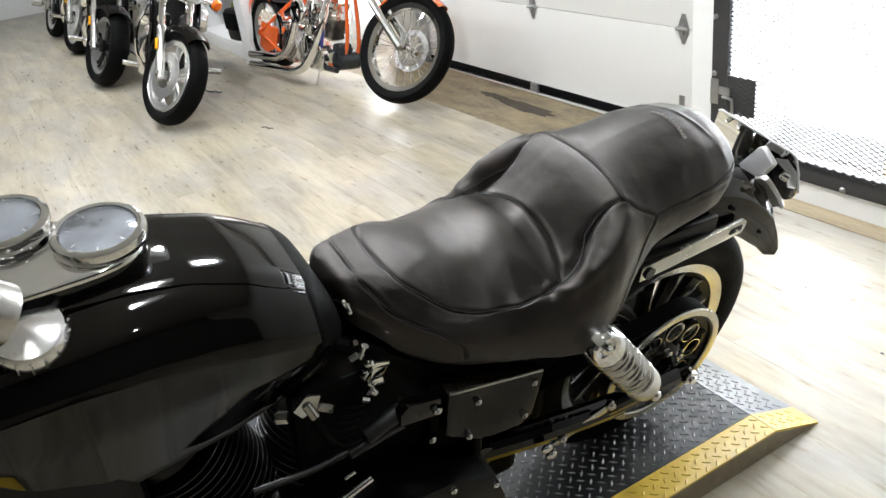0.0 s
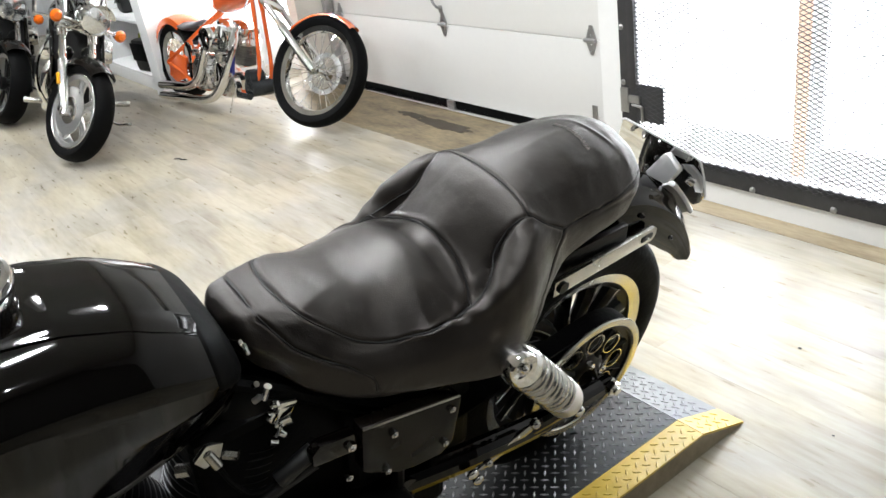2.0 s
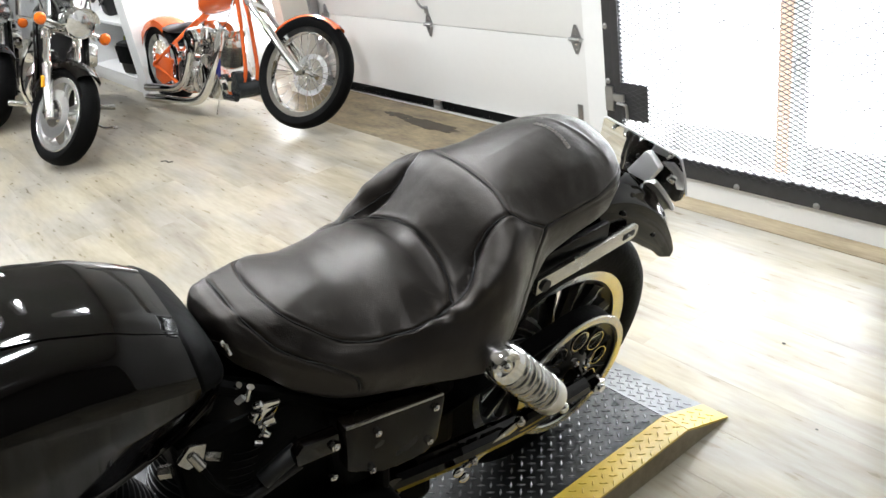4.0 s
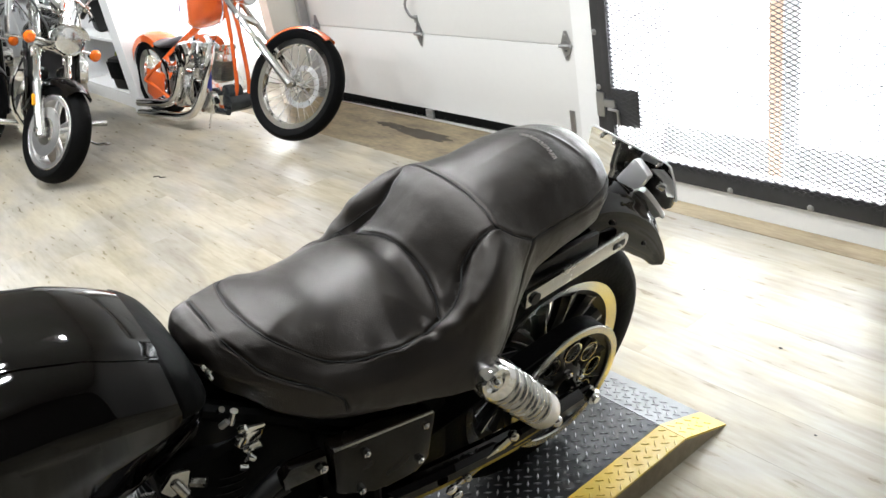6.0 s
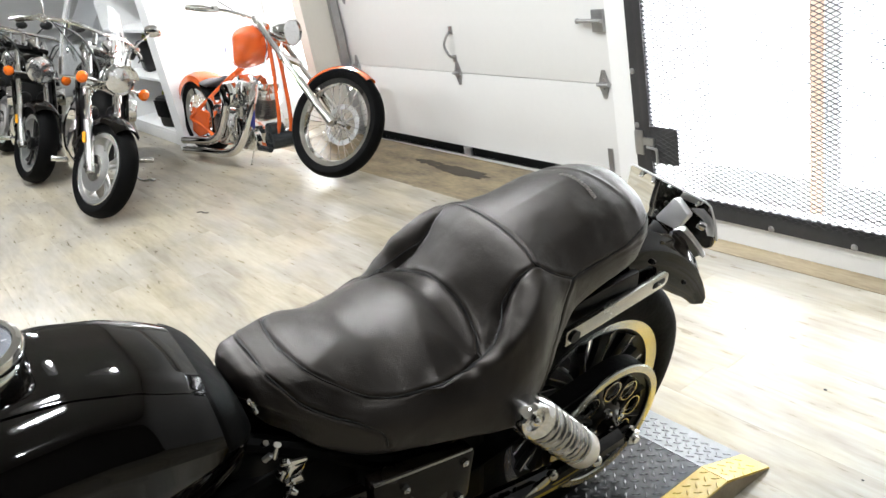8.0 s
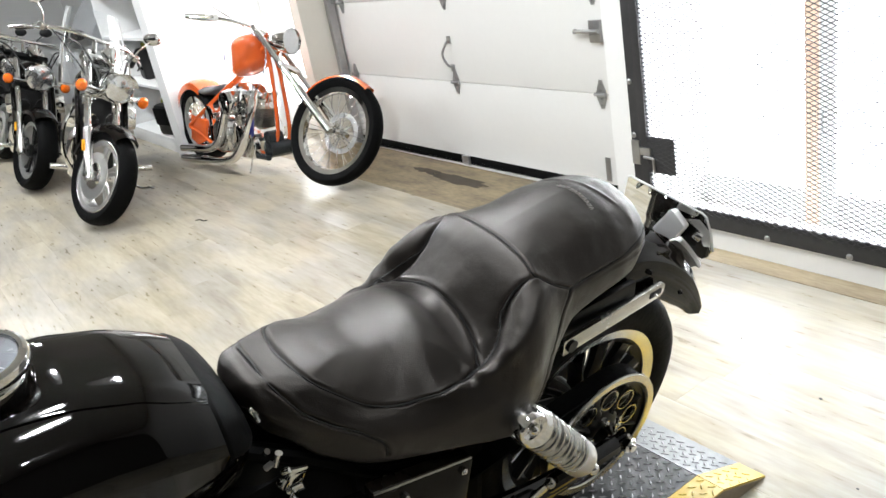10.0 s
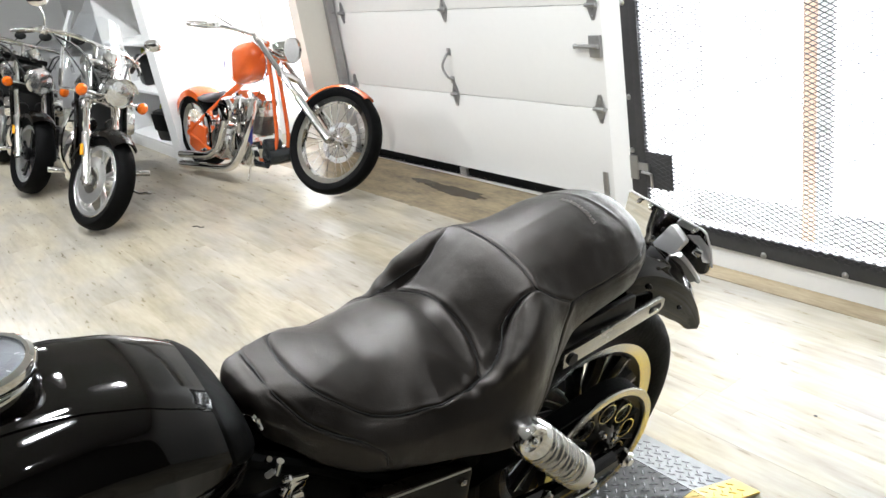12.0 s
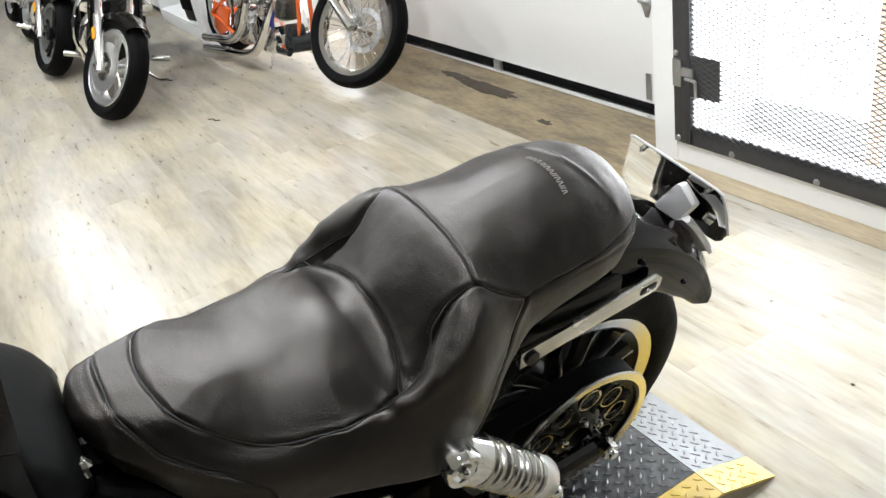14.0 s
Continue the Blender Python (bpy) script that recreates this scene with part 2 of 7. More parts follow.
def ball(bm, c, r, s=(1, 1, 1), n=14, m=None):
    bmesh.ops.create_uvsphere(bm, u_segments=n, v_segments=max(6, n // 2 + 1), radius=r,
                              matrix=Matrix.Translation(c) @ (m or Matrix()) @ Matrix.Diagonal((*s, 1)))
    return bm


def curve_pts(pts, k=6):
    """Catmull-Rom through the points, k steps between two of them."""
    p = [Vector(q) for q in pts]
    p = [p[0] * 2 - p[1]] + p + [p[-1] * 2 - p[-2]]
    out = []
    for i in range(1, len(p) - 2):
        for j in range(k):
            t = j / k
            out.append(0.5 * (2 * p[i] + (p[i + 1] - p[i - 1]) * t + (2 * p[i - 1] - 5 * p[i] + 4 * p[i + 1] - p[i + 2]) * t * t
                              + (3 * p[i] - p[i - 1] - 3 * p[i + 1] + p[i + 2]) * t ** 3))
    return out + [p[-2]]


def tube(bm, pts, r, n=10, k=6, closed=False, flat=1.0):
    """A round bar along a smooth path; r may be a list along the points."""
    path = curve_pts(pts, k) if k > 1 else [Vector(q) for q in pts]
    count = len(path)
    rings, up = [], None
    for i, c in enumerate(path):
        if closed:
            d = path[(i + 1) % count] - path[i - 1]
        else:
            d = path[min(i + 1, count - 1)] - path[max(i - 1, 0)]
        d.normalize()
        if up is None:
            up = Vector((0, 0, 1)) if abs(d.z) < 0.9 else Vector((1, 0, 0))
        side = d.cross(up).normalized()
        up = side.cross(d).normalized()
        rr = np.interp(i / max(1, count - 1), np.linspace(0, 1, len(r)), r) if isinstance(r, (list, tuple)) else r
        rings.append([bm.verts.new(c + side * (math.cos(a) * rr) + up * (math.sin(a) * rr * flat)) for a in np.linspace(0, 2 * math.pi, n, endpoint=False)])
    for i in range(count if closed else count - 1):
        a, b = rings[i], rings[(i + 1) % count]
        for j in range(n):
            bm.faces.new((a[j], a[(j + 1) % n], b[(j + 1) % n], b[j]))
    if not closed:
        bm.faces.new(rings[0])
        bm.faces.new(rings[-1][::-1])
    return bm


def lathe(bm, prof, m=None, n=48, a0=0.0, a1=2 * math.pi, closed_profile=True):
    """Turns a profile of (radius, along) round the local X axis."""
    full = abs(a1 - a0) > 6.28
    cnt = n if full else n + 1
    rings = []
    for i in range(cnt):
        a = a0 + (a1 - a0) * i / n
        rings.append([bm.verts.new((m or Matrix()) @ Vector((x, r * math.cos(a), r * math.sin(a)))) for r, x in prof])
    k = len(prof)
    for i in range(n):
        p, q = rings[i], rings[(i + 1) % cnt]
        for j in range(k if closed_profile else k - 1):
            f = (p[j], p[(j + 1) % k], q[(j + 1) % k], q[j])
            if len(set(f)) == 4:
                bm.faces.new(f)
    if not full and closed_profile:
        bm.faces.new(rings[0])
        bm.faces.new(rings[-1][::-1])
    return bm


def prism(bm, poly, depth, m=None, bevel=0.0):
    """Extrudes a flat outline (y, z) along local X, centred on it."""
    m = m or Matrix()
    a = [bm.verts.new(m @ Vector((-depth / 2, y, z))) for y, z in poly]
    b = [bm.verts.new(m @ Vector((depth / 2, y, z))) for y, z in poly]
    fs = [bm.faces.new(a[::-1]), bm.faces.new(b)]
    for i in range(len(poly)):
        j = (i + 1) % len(poly)
        fs.append(bm.faces.new((a[i], a[j], b[j], b[i])))
    if bevel:
        bmesh.ops.bevel(bm, geom=list({e for f in fs for e in f.edges}), offset=bevel, segments=2, profile=0.6, affect="EDGES")
    return bm


def skin(bm, rows, cap=True, closed=True):
    """Joins rows of points (rings) to a skin."""
    vs = [[bm.verts.new(p) for p in row] for row in rows]
    k = len(vs[0])
    for a, b in zip(vs, vs[1:]):
        for j in range(k if closed else k - 1):
            bm.faces.new((a[j], a[(j + 1) % k], b[(j + 1) % k], b[j]))
    if cap and closed:
        bm.faces.new(vs[0][::-1])
        bm.faces.new(vs[-1])
    return bm


def bolt(bm, c, axis, r=0.008, h=0.006):
    c, axis = Vector(c), Vector(axis).normalized()
    rod(bm, c - axis * 0.002, c + axis * h, r, r * 0.9, n=6)
    ball(bm, c + axis * h, r * 0.6, (1, 1, 1), 8)
    return bm


# ---------------------------------------------------------------- the room

WALL_Y, DOOR_Y, CEIL_Z = 2.872, 3.188, 2.95
X0, X1, Y0, Y1 = -13.0, 3.2, -4.2, 4.0


def wall(name, spans, material, label):
    bm = bmesh.new()
    for s in spans:
        span(*s, bm=bm)
    return setting(part(name, bm, material, smooth=0), label, "wall")


def build_room():
    bm = bmesh.new()
    span(X0, X1, Y0, 2.60, -0.12, -0.0058, bm=bm)
    floor = setting(part("floor", bm, PLANK, smooth=0), "pale oak-look vinyl plank showroom floor", "floor")
    bm = bmesh.new()
    span(-5.4, -1.94, 2.602, 3.6, -0.12, -0.010, bm=bm)
    setting(part("threshold", bm, CONCRETE, smooth=0), "bare brown stained subfloor strip before the garage door", "floor")
    bm = bmesh.new()
    span(X0, -5.402, 2.602, 3.6, -0.12, -0.008, bm=bm)
    span(-1.938, X1, 2.602, 2.768, -0.12, -0.008, bm=bm)
    setting(part("floor_edge", bm, PLANK, smooth=0), "vinyl floor edge along the outer wall", "floor")
    bm = bmesh.new()
    span(-1.938, X1, 2.770, 2.8735, -0.12, -0.007, bm=bm)
    setting(part("floor_border", bm, GRIME, smooth=0), "grimy tan floor strip along the gate's curb", "floor")
    bm = bmesh.new()
    span(-1.938, X1, 3.102, 3.6, -0.12, -0.02, bm=bm)
    setting(part("threshold_outer", bm, mat("pale_concrete_step", (0.78, 0.78, 0.77), 0.7, var=0.05), smooth=0), "pale concrete step outside the gate", "floor")
    for x, y, a, b, sd in ((-3.46, 2.925, 0.27, 0.055, 1), (-3.82, 2.945, 0.13, 0.032, 4), (-2.75, 2.80, 0.05, 0.02, 7)):
        bm = bmesh.new()
        ring = []
        for i in range(48):
            t = 2 * math.pi * i / 48
            k = 1 + 0.55 * noise.noise((2.2 * math.cos(t) + sd, 2.2 * math.sin(t), sd)) + 0.25 * noise.noise((7 * math.cos(t), 7 * math.sin(t) + sd, 3))
            ring.append(bm.verts.new((x + a * k * math.cos(t), y + b * k * math.sin(t), -0.0085)))
        f = bm.faces.new(ring)
        e = bmesh.ops.extrude_face_region(bm, geom=[f])
        bmesh.ops.translate(bm, verts=[v for v in e["geom"] if isinstance(v, bmesh.types.BMVert)], vec=(0, 0, -0.0012))
        setting(part("stain", bm, WET, smooth=0), "dark damp stain on the subfloor", "stain")
    # north wall, with the garage door, the gate's doorway and the corner doorway
    wall("wall_north", [(X0, -6.38, 2.95, 3.25, -0.1, CEIL_Z), (-6.38, -5.06, 2.95, 3.25, 2.15, CEIL_Z),
                        (-5.06, -2.06, 2.95, 3.25, 2.35, CEIL_Z),
                        (-0.585, X1, WALL_Y, 3.25, -0.1, CEIL_Z), (-1.935, -0.585, WALL_Y, 3.25, 2.15, CEIL_Z)], WHITE,
         "white painted outer wall of the showroom")
    wall("pier_door_gate", [(-2.06, -1.935, WALL_Y, 3.4, -0.1, CEIL_Z)], WHITE, "white painted casing between garage door and gate")
    wall("curb_gate", [(-1.935, -0.585, WALL_Y + 0.003, 3.1, -0.1, 0.083)], WHITE, "white painted curb under the mesh gate")
    wall("pier_corner", [(-5.20, -5.062, 2.905, 3.3, -0.1, 2.35)], CREAM, "cream painted jamb beside the garage door")
    wall("wall_south", [(X0, X1, Y0 - 0.2, Y0, -0.1, CEIL_Z)], DARKW, "unseen showroom wall, dark to dim reflections")
    wall("wall_west", [(X0 - 0.2, X0, Y0, 3.25, -0.1, CEIL_Z)], WHITE, "plain white showroom wall")
    wall("wall_east", [(X1, X1 + 0.2, Y0, 3.25, -0.1, CEIL_Z)], DARKW, "unseen showroom wall, dark to dim reflections")
    bm = bmesh.new()
    span(X0 - 0.2, X1 + 0.2, Y0 - 0.2, 3.6, CEIL_Z, CEIL_Z + 0.15, bm=bm)
    setting(part("ceiling", bm, CEIL, smooth=0), "plain grey ceiling", "ceiling")
    return floor


FLOOR = build_room()


def garage_door():
    """Sectional door: insulated panels, hinges, lift handle, latch, track and seal."""
    door = thing("garage_door", pose(-3.62, DOOR_Y, 0), "cream steel sectional garage door with galvanised hinges, closed", "garage door")
    xl, xr = -1.42, 1.42
    zs = [0.035, 0.525, 1.045, 1.565, 2.085, 2.4]
    for a, b in zip(zs, zs[1:]):
        bm = bmesh.new()
        span(xl, xr, 0, 0.045, a + 0.0015, b - 0.0015, 0.004, bm)
        part("panel", bm, DOORM, door)
    bm = bmesh.new()
    span(xl, xr, 0.004, 0.05, -0.008, 0.034, 0.006, bm)
    part("rubber_seal", bm, RUBBER, door, "black rubber bottom seal")
    bm = bmesh.new()
    # nickel-bright so the strip carries the daylight leaking under the door
    span(xl, xr, -0.075, -0.004, -0.0095, 0.001, 0.002, bm)
    part("sill_strip", bm, NICKEL, door, "aluminium sill strip, bright for daylight leaking under the door")

    def hinge(x, z):
        bm = bmesh.new()
        prism(bm, [(-0.036, 0.004), (0.036, 0.004), (0.010, 0.074), (-0.010, 0.074)], 0.005, pose(x, -0.004, z, 0, 0, 90))
        prism(bm, [(-0.036, -0.004), (-0.009, -0.074), (0.009, -0.074), (0.036, -0.004)], 0.005, pose(x, -0.004, z, 0, 0, 90))
        rod(bm, (x - 0.038, -0.014, z), (x + 0.038, -0.014, z), 0.010, n=12)
        for d in (0.024, 0.054, -0.024, -0.054):
            bolt(bm, (x, -0.006, z + d), (0, -1, 0), 0.006, 0.005)
        return part("hinge", bm, STEEL, door, "galvanised steel hinge")
    for x in (-0.035, 1.205, -1.30):
        for z in (0.525, 1.045, 1.565):
            hinge(x, z)
    bm = bmesh.new()
    tube(bm, [(-0.05, -0.006, 0.785), (-0.045, -0.035, 0.765), (-0.072, -0.045, 0.72), (-0.072, -0.045, 0.685), (-0.052, -0.035, 0.64), (-0.04, -0.006, 0.62)], 0.008, 8)
    for z in (0.79, 0.615):
        box(bm, (-0.045, -0.004, z), (0.035, 0.006, 0.045), None, 0.002)
    part("lift_handle", bm, STEEL, door, "curved steel lift handle")
    bm = bmesh.new()
    box(bm, (1.215, -0.012, 0.845), (0.075, 0.02, 0.11), None, 0.004)
    rod(bm, (1.09, -0.03, 0.847), (1.25, -0.03, 0.847), 0.010)
    ball(bm, (1.09, -0.03, 0.847), 0.014)
    part("slide_latch", bm, STEEL, door, "galvanised slide latch")
    bm = bmesh.new()
    box(bm, (-0.065, -0.008, 0.012), (0.07, 0.02, 0.05), None, 0.003)
    box(bm, (-0.065, -0.022, -0.004), (0.05, 0.015, 0.012), None, 0.002)
    part("foot_bracket", bm, STEEL, door, "steel foot bracket")
    for x in (1.20,):
        bm = bmesh.new()
        box(bm, (x, -0.003, 0.12), (0.035, 0.006, 0.13), None, 0.002)
        part("bottom_fixture", bm, STEEL, door, "grey bottom corner bracket")
    for x in (-1.405, 1.44):
        bm = bmesh.new()
        prism(bm, [(-0.022, -0.03), (0.022, -0.03), (0.022, 0.03), (0.016, 0.03), (0.016, -0.024), (-0.016, -0.024), (-0.016, 0.03), (-0.022, 0.03)],
              2.3, pose(x, -0.045, 1.15, 0, 90, 90))
        part("track", bm, STEEL, door, "galvanised roller track")
        bm = bmesh.new()
        for z in (0.12, 0.535, 1.055):
            rod(bm, (x - 0.015, -0.04, z), (x + 0.05, -0.04, z), 0.006)
            rod(bm, (x - 0.012, -0.04, z), (x + 0.012, -0.04, z), 0.022, n=16)
        part("roller", bm, STEEL, door)
    return door


garage_door()


def mesh_gate():
    """Expanded-metal security gate in an angle-iron frame."""
    gate = thing("security_gate", pose(-1.26, WALL_Y, 0), "dark steel security gate with expanded metal mesh, shut", "gate")
    xl, xr, zb, zt = -0.675, 0.67, 0.088, 2.12
    for nm, s in (("frame_stile", (xl, xl + 0.095, -0.014, -0.002, zb, zt)), ("frame_stile", (xr - 0.085, xr, -0.014, -0.002, zb, zt)),
                  ("frame_rail", (xl + 0.097, xr - 0.087, -0.014, -0.002, zb, zb + 0.082)), ("frame_rail", (xl + 0.097, xr - 0.087, -0.014, -0.002, zt - 0.085, zt))):
        bm = bmesh.new()
        span(*s, 0.002, bm)
        part(nm, bm, IRON, gate, "dark angle iron frame member")
    bm = bmesh.new()
    span(xl + 0.045, xl + 0.052, -0.020, -0.014, zb, zt, 0.001, bm)
    span(xl + 0.052, xl + 0.092, -0.022, -0.0145, zb + 0.004, zt - 0.004, 0.002, bm)
    part("inner_flange", bm, IRON, gate)
    # diamond mesh: long diagonal strands laid across one another
    bm = bmesh.new()
    x0, x1, z0, z1 = xl + 0.094, xr - 0.068, zb + 0.056, zt - 0.06
    w, h = 0.040, 0.0185
    vs, fs = [], []

    def strand(p, q, t=0.0016):
        d = Vector((q[0] - p[0], 0, q[1] - p[1])).normalized()
        s = Vector((-d.z, 0, d.x)) * t
        k = len(vs)
        for c in (p, q):
            for dx, dy in ((1, -t), (1, t), (-1, t), (-1, -t)):
                vs.append((c[0] + s.x * dx, dy - 0.017, c[1] + s.z * dx))
        for j in range(4):
            fs.append((k + j, k + (j + 1) % 4, k + 4 + (j + 1) % 4, k + 4 + j))
    slope = h / w
    for sgn in (1, -1):
        lo = z0 - (x1 - x0) * slope
        c = lo if sgn > 0 else z0
        top = z1 if sgn > 0 else z1 + (x1 - x0) * slope
        while c < top:
            # z = c + sgn * slope * (x - x0)
            lo_x = max(x0, x0 + ((z0 if sgn > 0 else z1) - c) / (sgn * slope))
            hi_x = min(x1, x0 + ((z1 if sgn > 0 else z0) - c) / (sgn * slope))
            if hi_x - lo_x > 0.004:
                strand((lo_x, c + sgn * slope * (lo_x - x0)), (hi_x, c + sgn * slope * (hi_x - x0)))
            c += h
    me = bpy.data.meshes.new("expanded_mesh")
    me.from_pydata(vs, [], fs)
    me.materials.append(MESHM)
    ob = new("expanded_mesh", me)
    ob.parent = gate
    tagged(ob, "fine diamond expanded metal mesh", kind="stuff")
    # lock box of finer mesh, hasp and pull
    lock = part("lock_shield", span(xl + 0.088, xl + 0.238, -0.020, -0.016, 0.300, 0.464, 0.001), MESHM, gate, "dark perforated lock shield")
    for i in range(9):
        for sg in (1, -1):
            z = 0.30 + 0.164 * i / 8
            q = max(0.302, min(0.462, z + sg * 0.06))
            if abs(q - z) > 0.004:
                part("wire", rod(bmesh.new(), (xl + 0.09, -0.022, z), (xl + 0.09 + 0.146 * abs(q - z) / 0.06 if abs(q - z) < 0.06 else xl + 0.236, -0.022, q), 0.0016, n=5), IRON, lock)
    bm = bmesh.new()
    box(bm, (xl + 0.03, -0.022, 0.385), (0.045, 0.014, 0.11), None, 0.003)
    box(bm, (xl + 0.085, -0.026, 0.395), (0.06, 0.012, 0.035), None, 0.003)
    tube(bm, [(xl + 0.08, -0.035, 0.372), (xl + 0.125, -0.037, 0.370), (xl + 0.135, -0.037, 0.36), (xl + 0.136, -0.037, 0.30)], 0.0065, 8, 3)
    part("hasp_bolt", bm, STEEL, gate, "zinc-plated hasp and bolt")
    for x, z in [(-0.38, 0.103), (-0.01, 0.100), (0.325, 0.10), (0.63, 0.105), (xl + 0.02, 0.105), (xl + 0.015, 0.46), (xl + 0.015, 0.70), (xl + 0.015, 1.1), (0.645, 0.42), (0.645, 0.75), (0.645, 1.1)]:
        bm = bmesh.new()
        bmesh.ops.create_uvsphere(bm, u_segments=12, v_segments=7, radius=0.0135, matrix=Matrix.Translation((x, -0.014, z)) @ Matrix.Diagonal((1, 0.6, 1, 1)))
        part("carriage_bolt", bm, STEEL, gate, "domed zinc bolt")
    bm = bmesh.new()
    rod(bm, (0.615, -0.02, 0.13), (0.615, -0.02, 0.30), 0.009)
    rod(bm, (0.635, -0.02, 0.13), (0.635, -0.02, 0.30), 0.007)
    box(bm, (0.625, -0.016, 0.30), (0.05, 0.014, 0.022), None, 0.003)
    box(bm, (0.625, -0.016, 0.135), (0.05, 0.014, 0.022), None, 0.003)
    part("foot_bolt", bm, mat("rusty_steel", (0.16, 0.11, 0.07), 0.5, 0.6, var=0.3), gate, "rusty brown drop bolt")
    return gate


mesh_gate()


def glazed_door(name, x0, x1, y, zt, mullions, label, low=0.20):
    """White framed glazing behind an opening."""
    w = new(name)
    w.matrix_world = pose((x0 + x1) / 2, y, 0)
    setting(w, label, "door")
    hw = (x1 - x0) / 2
    for nm, s in (("stile", (-hw, -hw + 0.09, -0.02, 0.025, 0.0, zt)), ("stile", (hw - 0.09, hw, -0.02, 0.025, 0.0, zt)),
                  ("rail", (-hw + 0.092, hw - 0.092, -0.02, 0.025, 0.0, low)), ("rail", (-hw + 0.092, hw - 0.092, -0.02, 0.025, zt - 0.1, zt))):
        part(nm, span(*s, 0.004), WHITE, w)
    for mx in mullions:
        part("mullion", span(mx - x0 - hw - 0.03, mx - x0 - hw + 0.03, -0.02, 0.025, low + 0.002, zt - 0.102, 0.004), WHITE, w)
    pane = part("pane", span(-hw + 0.09, hw - 0.09, 0.0, 0.006, low, zt - 0.1), GLASS, w)
    pane.visible_shadow = False
    return w


glazed_door("door_1", -2.05, -0.50, 3.36, 2.15, [], "white framed glass door behind the gate", low=0.12)
glazed_door("door_2", -6.37, -5.21, 3.20, 2.14, [], "white framed glass door with bright daylight behind")

# orange banded post and white board just inside the glass, and overexposed daylight outside
post = thing("marker_post", pose(-1.352, 3.318, 0), "orange post beside a narrow white board behind the gate", "post")
# orange paled to carry the overexposure around it
part("board", span(-0.031, 0.031, -0.012, 0.012, -0.02, 2.12, 0.004), mat("overexposed_orange", (0.90, 0.62, 0.45), 0.6, var=0.08, scale=5), post)
bm = bmesh.new()
span(0.034, 0.10, -0.012, 0.012, -0.02, 2.12, 0.004, bm)
part("white_board", bm, WHITE, post, "narrow white board")
part("pull_handle", tube(bmesh.new(), [(0.066, -0.012, 0.40), (0.066, -0.04, 0.42), (0.066, -0.04, 0.49), (0.066, -0.012, 0.51)], 0.006, 8, 4), STEEL, post, "small grey pull handle")
# ground colour whitened to carry the overexposed daylight
bm = bmesh.new()
span(-40, 40, 3.602, 60, -0.2, -0.03, bm=bm)
setting(part("ground", bm, mat("overexposed_concrete", (0.8, 0.8, 0.8), 0.8, var=0.05)), "concrete outside, whitened for the overexposed daylight", "ground")
bm = bmesh.new()
span(-30, 30, 12.0, 12.05, -1, 14, bm=bm)
setting(part("backdrop", bm, glow("bright_day", (1, 0.99, 0.97), GLOW)), "overexposed bright daylight outside", "backdrop")

# ---------------------------------------------------------------- wheel stand under the motorcycle

STAND_X, STAND_W, STAND_Z, KINK_Y, TIP_Y = -0.805, 0.265, 0.067, 1.575, 1.745


